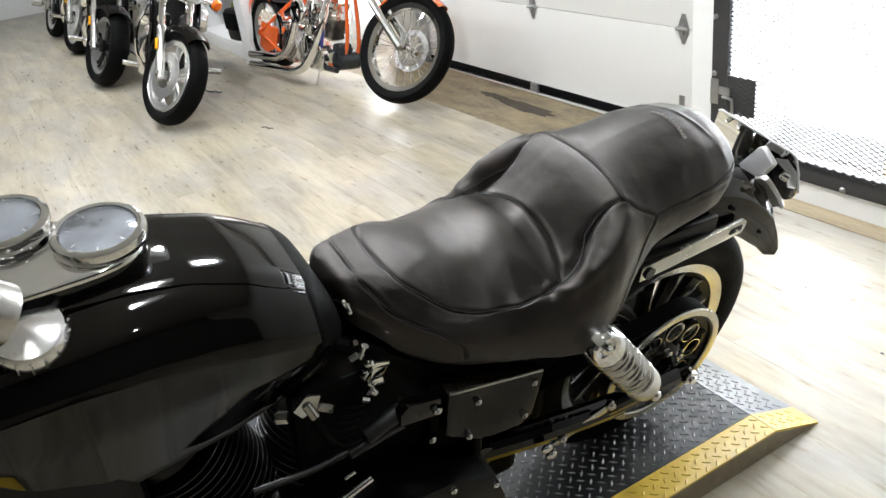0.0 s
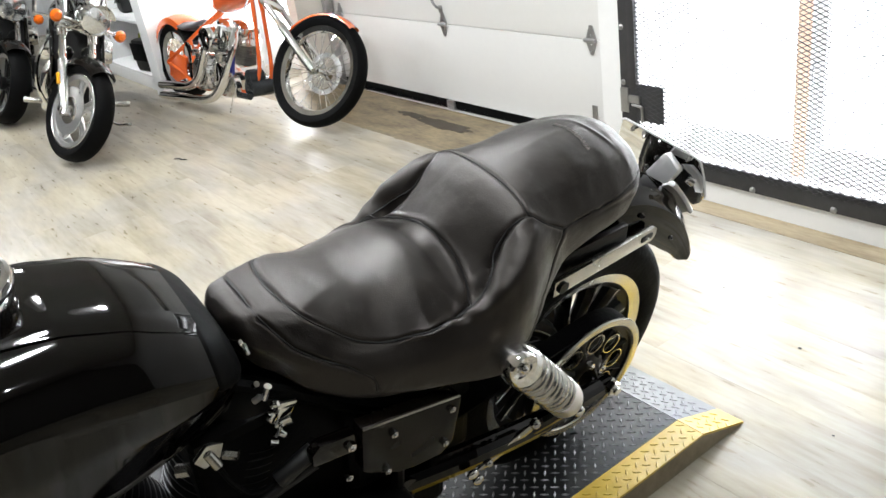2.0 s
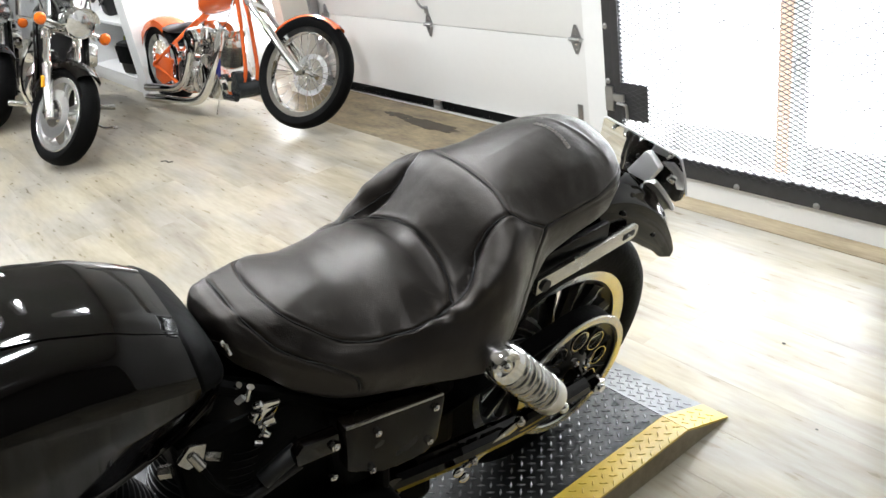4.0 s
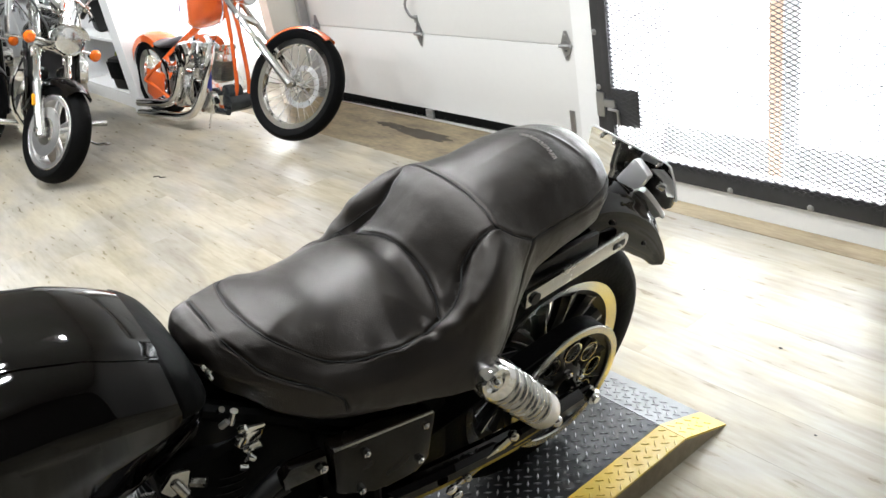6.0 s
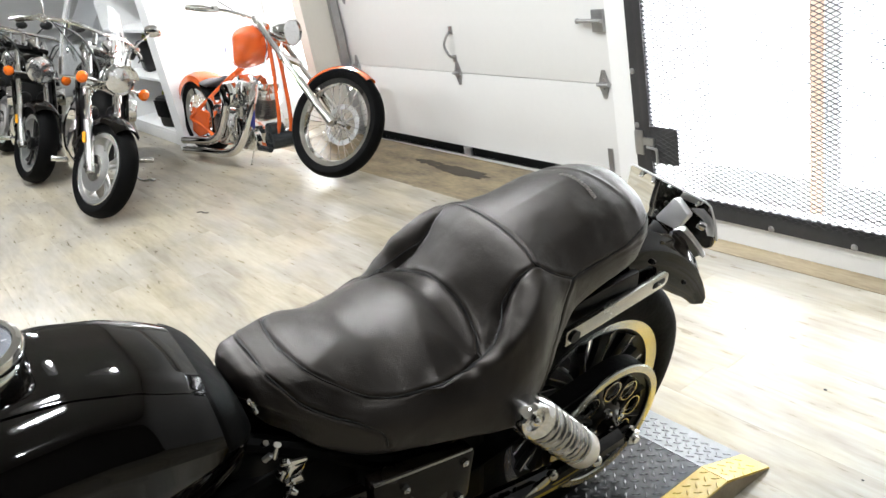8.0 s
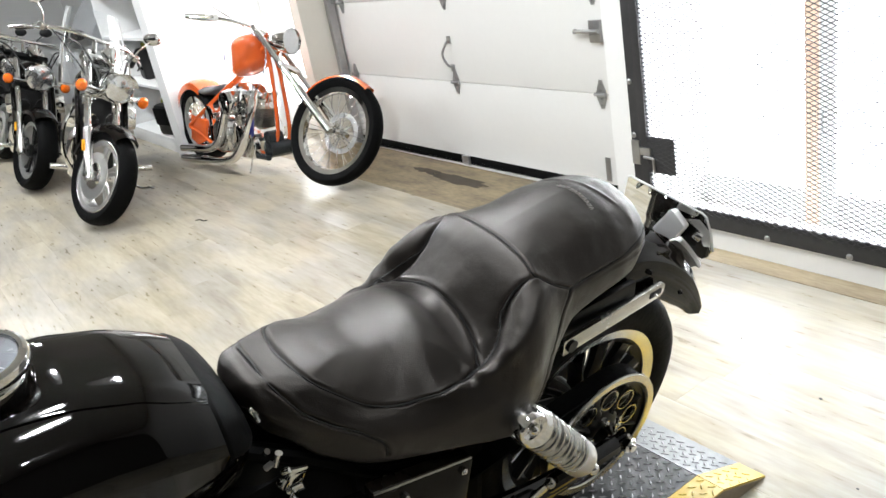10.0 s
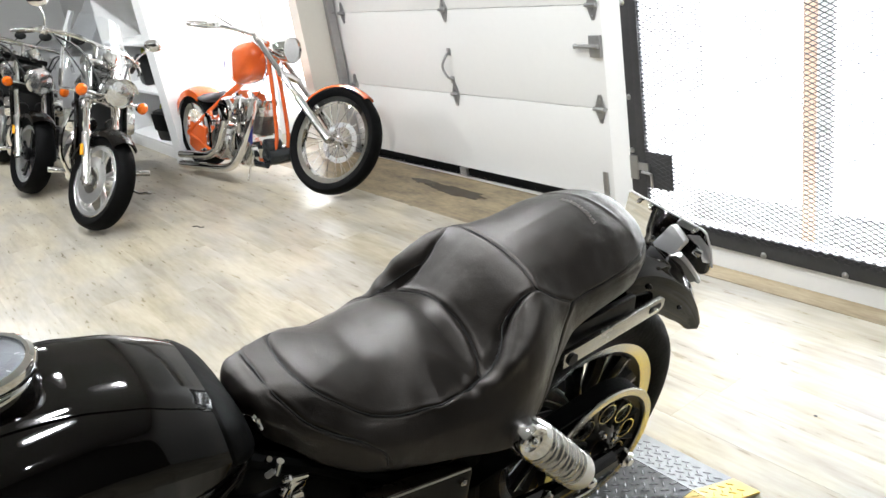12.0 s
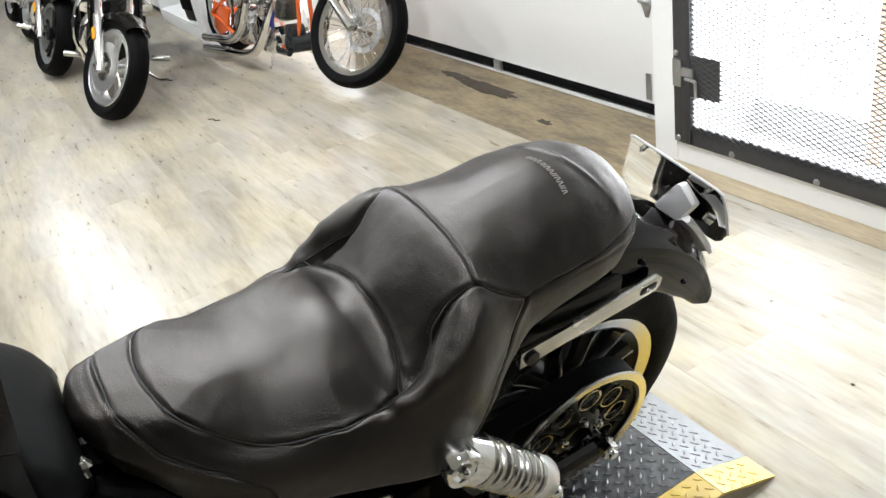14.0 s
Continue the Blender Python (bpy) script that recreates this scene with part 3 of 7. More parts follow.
def stand():
    s = thing("wheel_stand", pose(STAND_X, 0, 0), "black treadplate motorcycle platform with yellow edges and a short ramp", "platform")
    zz, w = STAND_Z, STAND_W
    y0 = -0.95
    part("deck", span(-w + 0.082, w - 0.082, y0, KINK_Y, zz - 0.006, zz, 0.001), PLATEM, s, "black diamond treadplate deck")
    for sg, nm in ((1, "edge_strip"), (-1, "edge_strip")):
        a, b = sorted((sg * (w - 0.081), sg * w))
        bm = bmesh.new()
        span(a, b, y0, KINK_Y, zz - 0.006, zz + 0.0005, 0.001, bm)
        part(nm, bm, YELLOW, s, "yellow painted treadplate edge")
        bm = bmesh.new()
        prism(bm, [(KINK_Y + 0.001, zz - 0.006), (KINK_Y + 0.001, zz + 0.0005), (TIP_Y, 0.006), (TIP_Y, 0.0005)], 0.081, pose((a + b) / 2, 0, 0))
        part("ramp_strip", bm, YELLOW, s, "yellow painted ramp edge")
        bm = bmesh.new()
        x = sg * (w - 0.004)
        prism(bm, [(y0, 0.0), (y0, zz - 0.007), (KINK_Y, zz - 0.007), (TIP_Y - 0.01, 0.0)], 0.006, pose(x, 0, 0))
        part("side_skirt", bm, SIDEM, s, "scuffed bare metal side skirt")
    bm = bmesh.new()
    prism(bm, [(KINK_Y + 0.001, zz - 0.006), (KINK_Y + 0.001, zz), (TIP_Y, 0.0055), (TIP_Y, 0.0005)], 2 * (w - 0.082), pose(0, 0, 0))
    part("ramp_plate", bm, RAMPM, s, "treadplate ramp, paled for the gate's reflection")
    # raised lozenges of the treadplate, alternately turned
    pitch, half, hw, hh = 0.0345, 0.0118, 0.0034, 0.0022
    out = {"deck": ([], []), "edge": ([], [])}
    nx = int(2 * w / pitch)
    fall = (zz - 0.006) / (TIP_Y - KINK_Y)
    for j in range(int((TIP_Y - 0.012 - 0.2) / (pitch / 2))):
        y = 0.2 + j * pitch / 2
        for i in range(nx):
            x = -w + (i + (0.25 if j % 2 else 0.75)) * 2 * w / nx
            if abs(abs(x) - (w - 0.0815)) < 0.003 or abs(y - KINK_Y) < 0.006:
                continue
            turn = radians(45 if j % 2 else -45)
            vs, fs = out["edge" if abs(x) > w - 0.082 else "deck"]
            k = len(vs)
            on_ramp = y > KINK_Y
            zb = zz + 0.0004 - (max(0.0, y - KINK_Y) * fall)
            c, sn = math.cos(turn), math.sin(turn)
            for u, v, h in ((half, 0, 0), (0, hw, 0), (-half, 0, 0), (0, -hw, 0), (half * 0.6, 0, hh), (-half * 0.6, 0, hh)):
                dx, dy = u * c - v * sn, u * sn + v * c
                vs.append((x + dx, y + dy, zb + h - (fall * dy if on_ramp else 0)))
            fs += [(k, k + 1, k + 4), (k + 1, k + 5, k + 4), (k + 1, k + 2, k + 5), (k + 2, k + 3, k + 5), (k + 3, k + 4, k + 5), (k + 3, k, k + 4)]
    for key, m in (("deck", TREADM), ("edge", YELLOW)):
        me = bpy.data.meshes.new("tread_pattern")
        me.from_pydata(out[key][0], [], out[key][1])
        me.materials.append(m)
        ob = new("tread_pattern", me)
        ob.parent = s
        tagged(ob, "raised diamond tread", kind="stuff")
    return s


SIDEM = mat("scuffed_metal", (0.33, 0.28, 0.20), 0.45, 0.6, var=0.3, scale=12, fine=50, bump=0.1)
stand()


# ---------------------------------------------------------------- ceiling lights, all out of view, and added fill


def ceiling_light(x, y, watts):
    c = thing("ceiling_light", pose(x, y, CEIL_Z), "unseen white round ceiling light, switched on", "lamp", "ceiling lights")
    part("housing", lathe(bmesh.new(), [(0.0001, -0.06), (0.14, -0.06), (0.17, -0.02), (0.17, 0.0), (0.0001, 0.0)], pose(0, 0, 0, 0, -90, 0), 32), WHITE, c)
    part("diffuser", lathe(bmesh.new(), [(0.0001, -0.075), (0.07, -0.072), (0.08, -0.0605), (0.0001, -0.0605)], pose(0, 0, 0, 0, -90, 0), 32), LAMPM, c, "glowing round diffuser")
    data = bpy.data.lights.new("lamp", "AREA")
    data.shape, data.size, data.energy, data.color = "DISK", 0.14, watts, (0.925, 0.963, 1.0)
    l = new("bulb", data)
    l.parent = c
    l.matrix_local = pose(0, 0, -0.09)
    return c


LAMPM = glow("lamp_diffuser", (1.0, 0.96, 0.9), 12.0)
# first three match tank highlights; the rest are added fill for seat and room
for _x, _y, _k in ((-1.80, 0.86, 0.45), (-0.24, 0.66, 0.50), (1.32, 0.70, 0.45), (-1.62, 1.72, 1.00), (-3.3, 0.9, 1), (-5.0, 0.9, 1.1), (-7.2, 0.9, 1.2), (-2.9, -1.1, 1), (-6.0, -1.6, 1.2), (-9.4, 0.7, 1.3)):
    ceiling_light(_x, _y, LAMP_W * _k)

# ---------------------------------------------------------------- the black motorcycle
# its own axes: x to its left side, y to its tail, z up; it leans on its side stand

BIKE = thing("motorcycle", pose(-0.805, 1.305, 0.067, 0, 15.1, -1.0), "black cruiser motorcycle with leather dual seat, leaning on its stand", "motorcycle")
HUB = Vector((0, 0, 0.318))
WHEEL_AT = BIKE.matrix_basis.inverted() @ pose(-0.7469, 1.2782, 0.3917, 0, 17.8, 0.0) @ Matrix.Translation(-HUB)


def smooth_table(rows, ys, width=7):
    a = np.array(rows, float)
    out = np.stack([np.interp(ys, a[:, 0], a[:, k]) for k in range(1, a.shape[1])], 1)
    ker = np.hanning(width + 2)[1:-1]
    ker /= ker.sum()
    pad = np.pad(out, ((width // 2, width // 2), (0, 0)), mode="edge")
    return np.stack([np.convolve(pad[:, k], ker, mode="valid") for k in range(out.shape[1])], 1)


def line_dist(px, py, line):
    """Least distance of the points to a polyline, and how far along it."""
    best, where = np.full(px.shape, 9.0), np.zeros(px.shape)
    for i, ((ax, ay), (bx, by)) in enumerate(zip(line, line[1:])):
        dx, dy = bx - ax, by - ay
        t = np.clip(((px - ax) * dx + (py - ay) * dy) / (dx * dx + dy * dy), 0, 1)
        d = np.hypot(px - ax - t * dx, py - ay - t * dy)
        where = np.where(d < best, (i + t) / (len(line) - 1), where)
        best = np.minimum(best, d)
    return best, where


def line_dist3(p, line):
    """Least distance of grid points to a polyline in space, and how far along it."""
    best, where = np.full(p.shape[:2], 9.0), np.zeros(p.shape[:2])
    for i, (a, b) in enumerate(zip(line, line[1:])):
        a, b = np.array(a), np.array(b)
        d = b - a
        t = np.clip(((p - a) @ d) / (d @ d), 0, 1)
        r = np.linalg.norm(p - a - t[..., None] * d, axis=-1)
        where = np.where(r < best, (i + t) / (len(line) - 1), where)
        best = np.minimum(best, r)
    return best, where


def seat():
    # station, centre height, drop to the shoulder, shoulder half width
    crown = [(-0.798, 0.868, 0.006, 0.03), (-0.792, 0.884, 0.01, 0.048), (-0.775, 0.898, 0.014, 0.066), (-0.74, 0.899, 0.018, 0.082), (-0.7, 0.885, 0.019, 0.102), (-0.65, 0.867, 0.018, 0.126), (-0.6, 0.855, 0.014, 0.148), (-0.55, 0.85, 0.008, 0.163), (-0.5, 0.85, 0.003, 0.17), (-0.45, 0.853, -0.004, 0.17), (-0.41, 0.868, -0.002, 0.165), (-0.37, 0.892, 0.004, 0.154), (-0.335, 0.917, 0.006, 0.14), (-0.3, 0.936, 0.01, 0.128), (-0.26, 0.938, 0.03, 0.126), (-0.22, 0.94, 0.048, 0.13), (-0.15, 0.943, 0.052, 0.137), (-0.08, 0.943, 0.05, 0.136), (-0.03, 0.936, 0.046, 0.124), (0.01, 0.919, 0.038, 0.102), (0.032, 0.898, 0.03, 0.076), (0.048, 0.868, 0.016, 0.04)]
    # station, widest half width, lower edge
    skirt = [(-0.798, 0.042, 0.825), (-0.792, 0.062, 0.815), (-0.775, 0.086, 0.8), (-0.74, 0.11, 0.78), (-0.7, 0.134, 0.758), (-0.65, 0.16, 0.735), (-0.6, 0.178, 0.716), (-0.55, 0.19, 0.704), (-0.5, 0.197, 0.697), (-0.45, 0.2, 0.691), (-0.41, 0.199, 0.69), (-0.37, 0.194, 0.695), (-0.335, 0.184, 0.708), (-0.3, 0.166, 0.735), (-0.26, 0.148, 0.768), (-0.22, 0.14, 0.79), (-0.15, 0.143, 0.8), (-0.08, 0.142, 0.802), (-0.03, 0.132, 0.804), (0.01, 0.112, 0.808), (0.032, 0.088, 0.812), (0.048, 0.05, 0.826)]
    table = [(*c, *k[1:]) for c, k in zip(crown, skirt)]
    ys = np.concatenate([np.linspace(-0.798, -0.77, 12), np.arange(-0.768, 0.006, 0.0024), np.linspace(0.008, 0.048, 14)])
    tab = smooth_table(table, ys, 11)
    tab[0], tab[-1] = table[0][1:], table[-1][1:]
    rows = []
    for y, (zc, drop, wt, wb, zb) in zip(ys, tab):
        zs = zc - drop
        k = float(np.interp(y, [-0.31, -0.21], [0.0, 1.0]))
        half = [(0, zc), (0.36 * wt, zc - (0.03 + 0.07 * k) * drop), (0.72 * wt, zc - (0.26 + 0.17 * k) * drop), (wt, zs - 0.004 - 0.006 * k), (wt + 0.62 * (wb - wt), zs - 0.022 - 0.008 * k),
                (wb, zs * 0.55 + zb * 0.45), (wb * 0.985, zb + 0.02), (wb * 0.94, zb + 0.002), (wb * 0.80, zb)]
        pts = curve_pts([(x, 0, z) for x, z in half], 13)
        right = [(-p.x, y, p.z) for p in pts[:0:-1]]
        rows.append(right + [(p.x, y, p.z) for p in pts])
    g = np.array(rows)
    sh = g.shape
    x, y, z = g[..., 0], g[..., 1], g[..., 2]
    ax = np.abs(x)
    nrm = np.cross(np.gradient(g, axis=0), np.gradient(g, axis=1))
    nrm /= np.linalg.norm(nrm, axis=-1, keepdims=True) + 1e-9
    nrm *= -np.sign(nrm[sh[0] // 2, sh[1] // 2, 2]) * -1
    fold = g.copy()
    fold[..., 0] = ax
    out = np.zeros(sh[:2])
    # the rider's cushion swells inside its seam
    half_ring = [(0.0, -0.704), (0.030, -0.703), (0.069, -0.696), (0.101, -0.671), (0.130, -0.631), (0.158, -0.579), (0.177, -0.531), (0.180, -0.495), (0.176, -0.460),
                 (0.165, -0.446), (0.140, -0.430), (0.089, -0.415), (0.040, -0.409), (0.0, -0.408)]
    d, _ = line_dist(ax, y, half_ring)
    inside = np.zeros(sh[:2], bool)
    ring = half_ring + [(-0.5, -0.408), (-0.5, -0.704), (0.0, -0.704)]
    for (x1, y1), (x2, y2) in zip(ring, ring[1:]):
        if abs(y2 - y1) > 1e-9:
            inside ^= ((y1 > y) != (y2 > y)) & (ax < (x2 - x1) * (y - y1) / (y2 - y1) + x1)
    inside &= z > 0.80
    out += np.where(inside, 0.010 * (1 - np.exp(-d / 0.022)) + 0.021 * np.exp(-((y + 0.487) / 0.105) ** 2) * (1 - np.exp(-(d / 0.048) ** 2)), 0.0)
    # back panel swells a little between its seams
    panel = np.exp(-(ax / 0.085) ** 4) * np.exp(-((y + 0.348) / 0.045) ** 4)
    out += 0.005 * panel
    # side wings: a soft roll outside the crease and a hollow along it
    wing = [(0.130, -0.302, 0.921), (0.139, -0.335, 0.905), (0.153, -0.37, 0.886), (0.172, -0.41, 0.866), (0.187, -0.45, 0.848), (0.193, -0.50, 0.834), (0.190, -0.55, 0.826)]
    d, w = line_dist3(fold, wing)
    out += np.interp(w, [0, 0.15, 0.4, 0.7, 0.9, 1.0], [0.0, 0.005, 0.010, 0.009, 0.003, 0.0]) * np.exp(-(d / 0.019) ** 2)
    crease = [(0.121, -0.297, 0.922), (0.117, -0.324, 0.917), (0.120, -0.359, 0.897), (0.135, -0.390, 0.878), (0.155, -0.422, 0.864), (0.170, -0.449, 0.854), (0.178, -0.48, 0.845)]
    d, w = line_dist3(fold, crease)
    out -= np.interp(w, [0, 0.2, 0.5, 0.7, 0.83, 1.0], [0.001, 0.005, 0.013, 0.017, 0.011, 0.001]) * np.exp(-(d / np.interp(w, [0, 0.4, 0.75, 1], [0.004, 0.008, 0.012, 0.006])) ** 2)
    # slack over the pillion pad
    d, w = line_dist3(g, [(-0.085, -0.098, 0.934), (-0.012, -0.068, 0.941), (0.049, -0.050, 0.933), (0.098, -0.033, 0.905)])
    out += 0.0026 * np.exp(-(d / 0.0045) ** 2)
    # welted seams: a groove between two rolls
    seams = (([(0, -0.746, 0.899), (0.030, -0.746, 0.897), (0.066, -0.745, 0.889), (0.110, -0.718, 0.853), (0.136, -0.684, 0.830), (0.153, -0.658, 0.810), (0.165, -0.636, 0.784), (0.167, -0.628, 0.755)], 0.0034),
             ([(q[0], q[1], float(np.interp(q[1], [-0.704, -0.671, -0.631, -0.579, -0.531, -0.46, -0.408], [0.886, 0.866, 0.846, 0.836, 0.831, 0.850, 0.869]))) for q in half_ring], 0.0036),
             ([(0, -0.286, 0.936), (0.041, -0.287, 0.936), (0.099, -0.293, 0.931), (0.120, -0.297, 0.923), (0.133, -0.264, 0.900), (0.138, -0.223, 0.866)], 0.0024),
             ([(0.100, 0.004, 0.880), (0.116, -0.012, 0.882), (0.136, -0.064, 0.879), (0.140, -0.118, 0.870), (0.139, -0.179, 0.866), (0.138, -0.223, 0.866), (0.144, -0.245, 0.842), (0.150, -0.264, 0.803), (0.164, -0.303, 0.763), (0.180, -0.335, 0.723), (0.188, -0.36, 0.700)], 0.0034),
             (crease, 0.0034))
    for line, dep in seams:
        d, w = line_dist3(fold, line)
        out += 0.22 * dep * np.exp(-((d - 0.0070) / 0.0040) ** 2) - 1.2 * dep * np.exp(-(d / 0.0024) ** 2)
    # softness: faint hollows and creases
    for i in range(sh[0]):
        for j in range(sh[1]):
            v = Vector((x[i, j], y[i, j], z[i, j]))
            out[i, j] += 0.0012 * noise.noise(v * 13) + 0.0005 * noise.noise(v * 42)
    pts = g + nrm * out[..., None]
    # the cover is cut to a plain pattern, then pulled over the foam: seams and hem move to where they sit
    cut = [q for line, _ in seams for q in line] + wing + [(0.97 * w, yy, zz + 0.008) for yy, w, zz in skirt[1:20]]
    band = [(0.000, -0.757, 0.903), (0.030, -0.757, 0.899), (0.062, -0.751, 0.886), (0.098, -0.727, 0.845), (0.126, -0.688, 0.818), (0.145, -0.655, 0.800), (0.162, -0.628, 0.775), (0.170, -0.617, 0.744)]
    cushion = [(0.000, -0.712, 0.895), (0.037, -0.709, 0.893), (0.076, -0.696, 0.883), (0.107, -0.668, 0.862), (0.125, -0.629, 0.822), (0.146, -0.570, 0.807), (0.157, -0.517, 0.802), (0.156, -0.478, 0.810), (0.153, -0.440, 0.816), (0.145, -0.426, 0.817), (0.122, -0.415, 0.821), (0.078, -0.400, 0.837), (0.035, -0.398, 0.852), (0.000, -0.402, 0.863)]
    cross = [(0.000, -0.286, 0.940), (0.043, -0.284, 0.936), (0.102, -0.287, 0.928), (0.123, -0.291, 0.916), (0.137, -0.260, 0.894), (0.143, -0.220, 0.865)]
    flank = [(0.099, 0.012, 0.876), (0.115, -0.008, 0.876), (0.131, -0.063, 0.873), (0.133, -0.118, 0.868), (0.135, -0.178, 0.866), (0.141, -0.221, 0.865), (0.149, -0.243, 0.840), (0.156, -0.260, 0.799), (0.171, -0.297, 0.757), (0.186, -0.328, 0.717), (0.191, -0.353, 0.694)]
    pit = [(0.123, -0.291, 0.917), (0.117, -0.319, 0.908), (0.115, -0.350, 0.878), (0.120, -0.375, 0.847), (0.132, -0.400, 0.819), (0.142, -0.423, 0.802), (0.147, -0.452, 0.790)]
    bolster = [(0.128, -0.294, 0.909), (0.142, -0.323, 0.891), (0.160, -0.352, 0.868), (0.174, -0.388, 0.845), (0.176, -0.426, 0.825), (0.171, -0.476, 0.812), (0.160, -0.528, 0.805)]
    hem = [(0.048, -0.786, 0.842), (0.070, -0.772, 0.818), (0.091, -0.746, 0.804), (0.122, -0.716, 0.771), (0.151, -0.667, 0.746), (0.168, -0.612, 0.730), (0.182, -0.556, 0.720), (0.196, -0.502, 0.711), (0.209, -0.450, 0.700), (0.218, -0.410, 0.693), (0.210, -0.369, 0.697), (0.197, -0.331, 0.710), (0.178, -0.291, 0.737), (0.156, -0.248, 0.772), (0.140, -0.209, 0.798), (0.135, -0.142, 0.810), (0.129, -0.075, 0.813), (0.119, -0.029, 0.812), (0.093, 0.006, 0.817)]
    still = [(0, -0.20, 0.941), (0, -0.10, 0.943), (0, 0.0, 0.924), (0.09, -0.14, 0.925), (0, 0.045, 0.87)]
    p0 = np.array([(sg * a_, b_, c_) for sg in (1, -1) for a_, b_, c_ in cut + still])
    raised = [(0, -0.20, 0.953), (0, -0.10, 0.960), (0, 0.0, 0.941), (0.09, -0.14, 0.936), (0, 0.048, 0.875)]
    p1 = np.array([(sg * a_, b_, c_) for sg in (1, -1) for a_, b_, c_ in band + cushion + cross + flank + pit + bolster + hem + raised])
    k0 = np.linalg.norm(p0[:, None] - p0[None], axis=-1) - 0.006 * np.eye(len(p0))
    k0 = np.block([[k0, np.ones((len(p0), 1))], [np.ones((1, len(p0))), np.zeros((1, 1))]])
    pull = np.linalg.lstsq(k0, np.vstack([p1 - p0, np.zeros((1, 3))]), rcond=1e-9)[0]

    shift = np.stack([np.linalg.norm(r[:, None] - p0, axis=-1) @ pull[:-1] + pull[-1] for r in g])
    for _ in range(14):
        for a_ in (0, 1):
            pad = np.pad(shift, [(1, 1) if b_ == a_ else (0, 0) for b_ in range(3)], mode="edge")
            shift = 0.5 * shift + 0.25 * (np.take(pad, range(0, sh[a_]), a_) + np.take(pad, range(2, sh[a_] + 2), a_))
    plain, moves = pts.reshape(-1, 3).copy(), shift.reshape(-1, 3)

    def pulled(q):
        q = np.asarray(q, float)
        return q + moves[int(np.argmin(((plain - q) ** 2).sum(1)))]
    pts = pts + shift
    swell = np.where(inside, 0.013 * (1 - np.exp(-(line_dist(ax, y, half_ring)[0] / 0.055) ** 2)), 0.0)
    pts[..., 2] += swell
    nrm = np.cross(np.gradient(pts, axis=0), np.gradient(pts, axis=1))
    nrm /= np.linalg.norm(nrm, axis=-1, keepdims=True) + 1e-9
    nrm *= np.sign(nrm[sh[0] // 2, sh[1] // 2, 2])
    bm = skin(bmesh.new(), [[tuple(p) for p in r] for r in pts])
    ob = part("seat", bm, LEATHER, BIKE, "worn black leather dual seat with welted seams", smooth=60)
    # black tube set in each seam to darken its groove, and rows of stitches beside some of them
    flat = pts.reshape(-1, 3)
    fn = nrm.reshape(-1, 3)

    def on_skin(p):
        k = int(np.argmin(((flat - np.array(p)) ** 2).sum(1)))
        n0, q = Vector(fn[k]), Vector(p)
        base = Vector(flat[k])
        return q + n0 * (base - q).dot(n0), n0
    st = bmesh.new()
    for si, (line, dep) in enumerate(seams):
        for sg in (1, -1):
            path = [Vector(pulled((sg * p.x, p.y, p.z))) for p in curve_pts(line, 5)]
            snapped = [on_skin(p) for p in path]
            for _ in range(3):
                mid = [(a[0] + b[0] * 2 + c[0]) / 4 for a, b, c in zip(snapped, snapped[1:], snapped[2:])]
                snapped = snapped[:1] + [(p, q[1]) for p, q in zip(mid, snapped[1:-1])] + snapped[-1:]
            part("seam_shade", tube(bmesh.new(), [p + q * 0.0002 for p, q in snapped], 0.0017, 6, 2), PLASTIC, ob)
            if si == 3:
                continue
            fine = curve_pts([p for p, q in snapped], 4)
            run = 0.0
            for a, b in zip(fine, fine[1:]):
                run += (b - a).length
                if run > 0.0055:
                    run = 0.0
                    d = (b - a).normalized()
                    s0, n0 = on_skin((a + b) / 2)
                    side = n0.cross(d).normalized() * 0.0052
                    for off in ((side, -side) if si == 2 else (side if si == 1 else -side,)):
                        c = on_skin(s0 + off)[0] + n0 * 0.0002
                        rod(st, c - d * 0.0014, c + d * 0.0014, 0.00055, n=4)
    tagged(part("stitching", st, mat("brown_thread", (0.075, 0.052, 0.040), 0.6, var=0.2), ob, "rows of fine dark stitches"), kind="stuff")
    # embroidered mark on the pillion pad, as plain stitched bars
    bm = bmesh.new()
    for i in range(11):
        q = -0.020 + i * 0.0086
        yy = -0.104 + 0.30 * (q + 0.020) - 3.0 * (q + 0.020) ** 2
        for d_, lean_ in ((-0.0018, 0.0012), (0.0022, -0.0006 if i % 3 else 0.0014)):
            ends = [on_skin((q + d_ + lean_ * e, yy + 0.0042 * e, 0.958)) for e in (-1, 1)]
            rod(bm, ends[0][0] + ends[0][1] * 0.0008, ends[1][0] + ends[1][1] * 0.0008, 0.0010, n=5)
    part("embroidery", bm, mat("faded_thread", (0.46, 0.43, 0.40), 0.7, var=0.2), ob, "faded embroidered bars")
    return ob


seat()


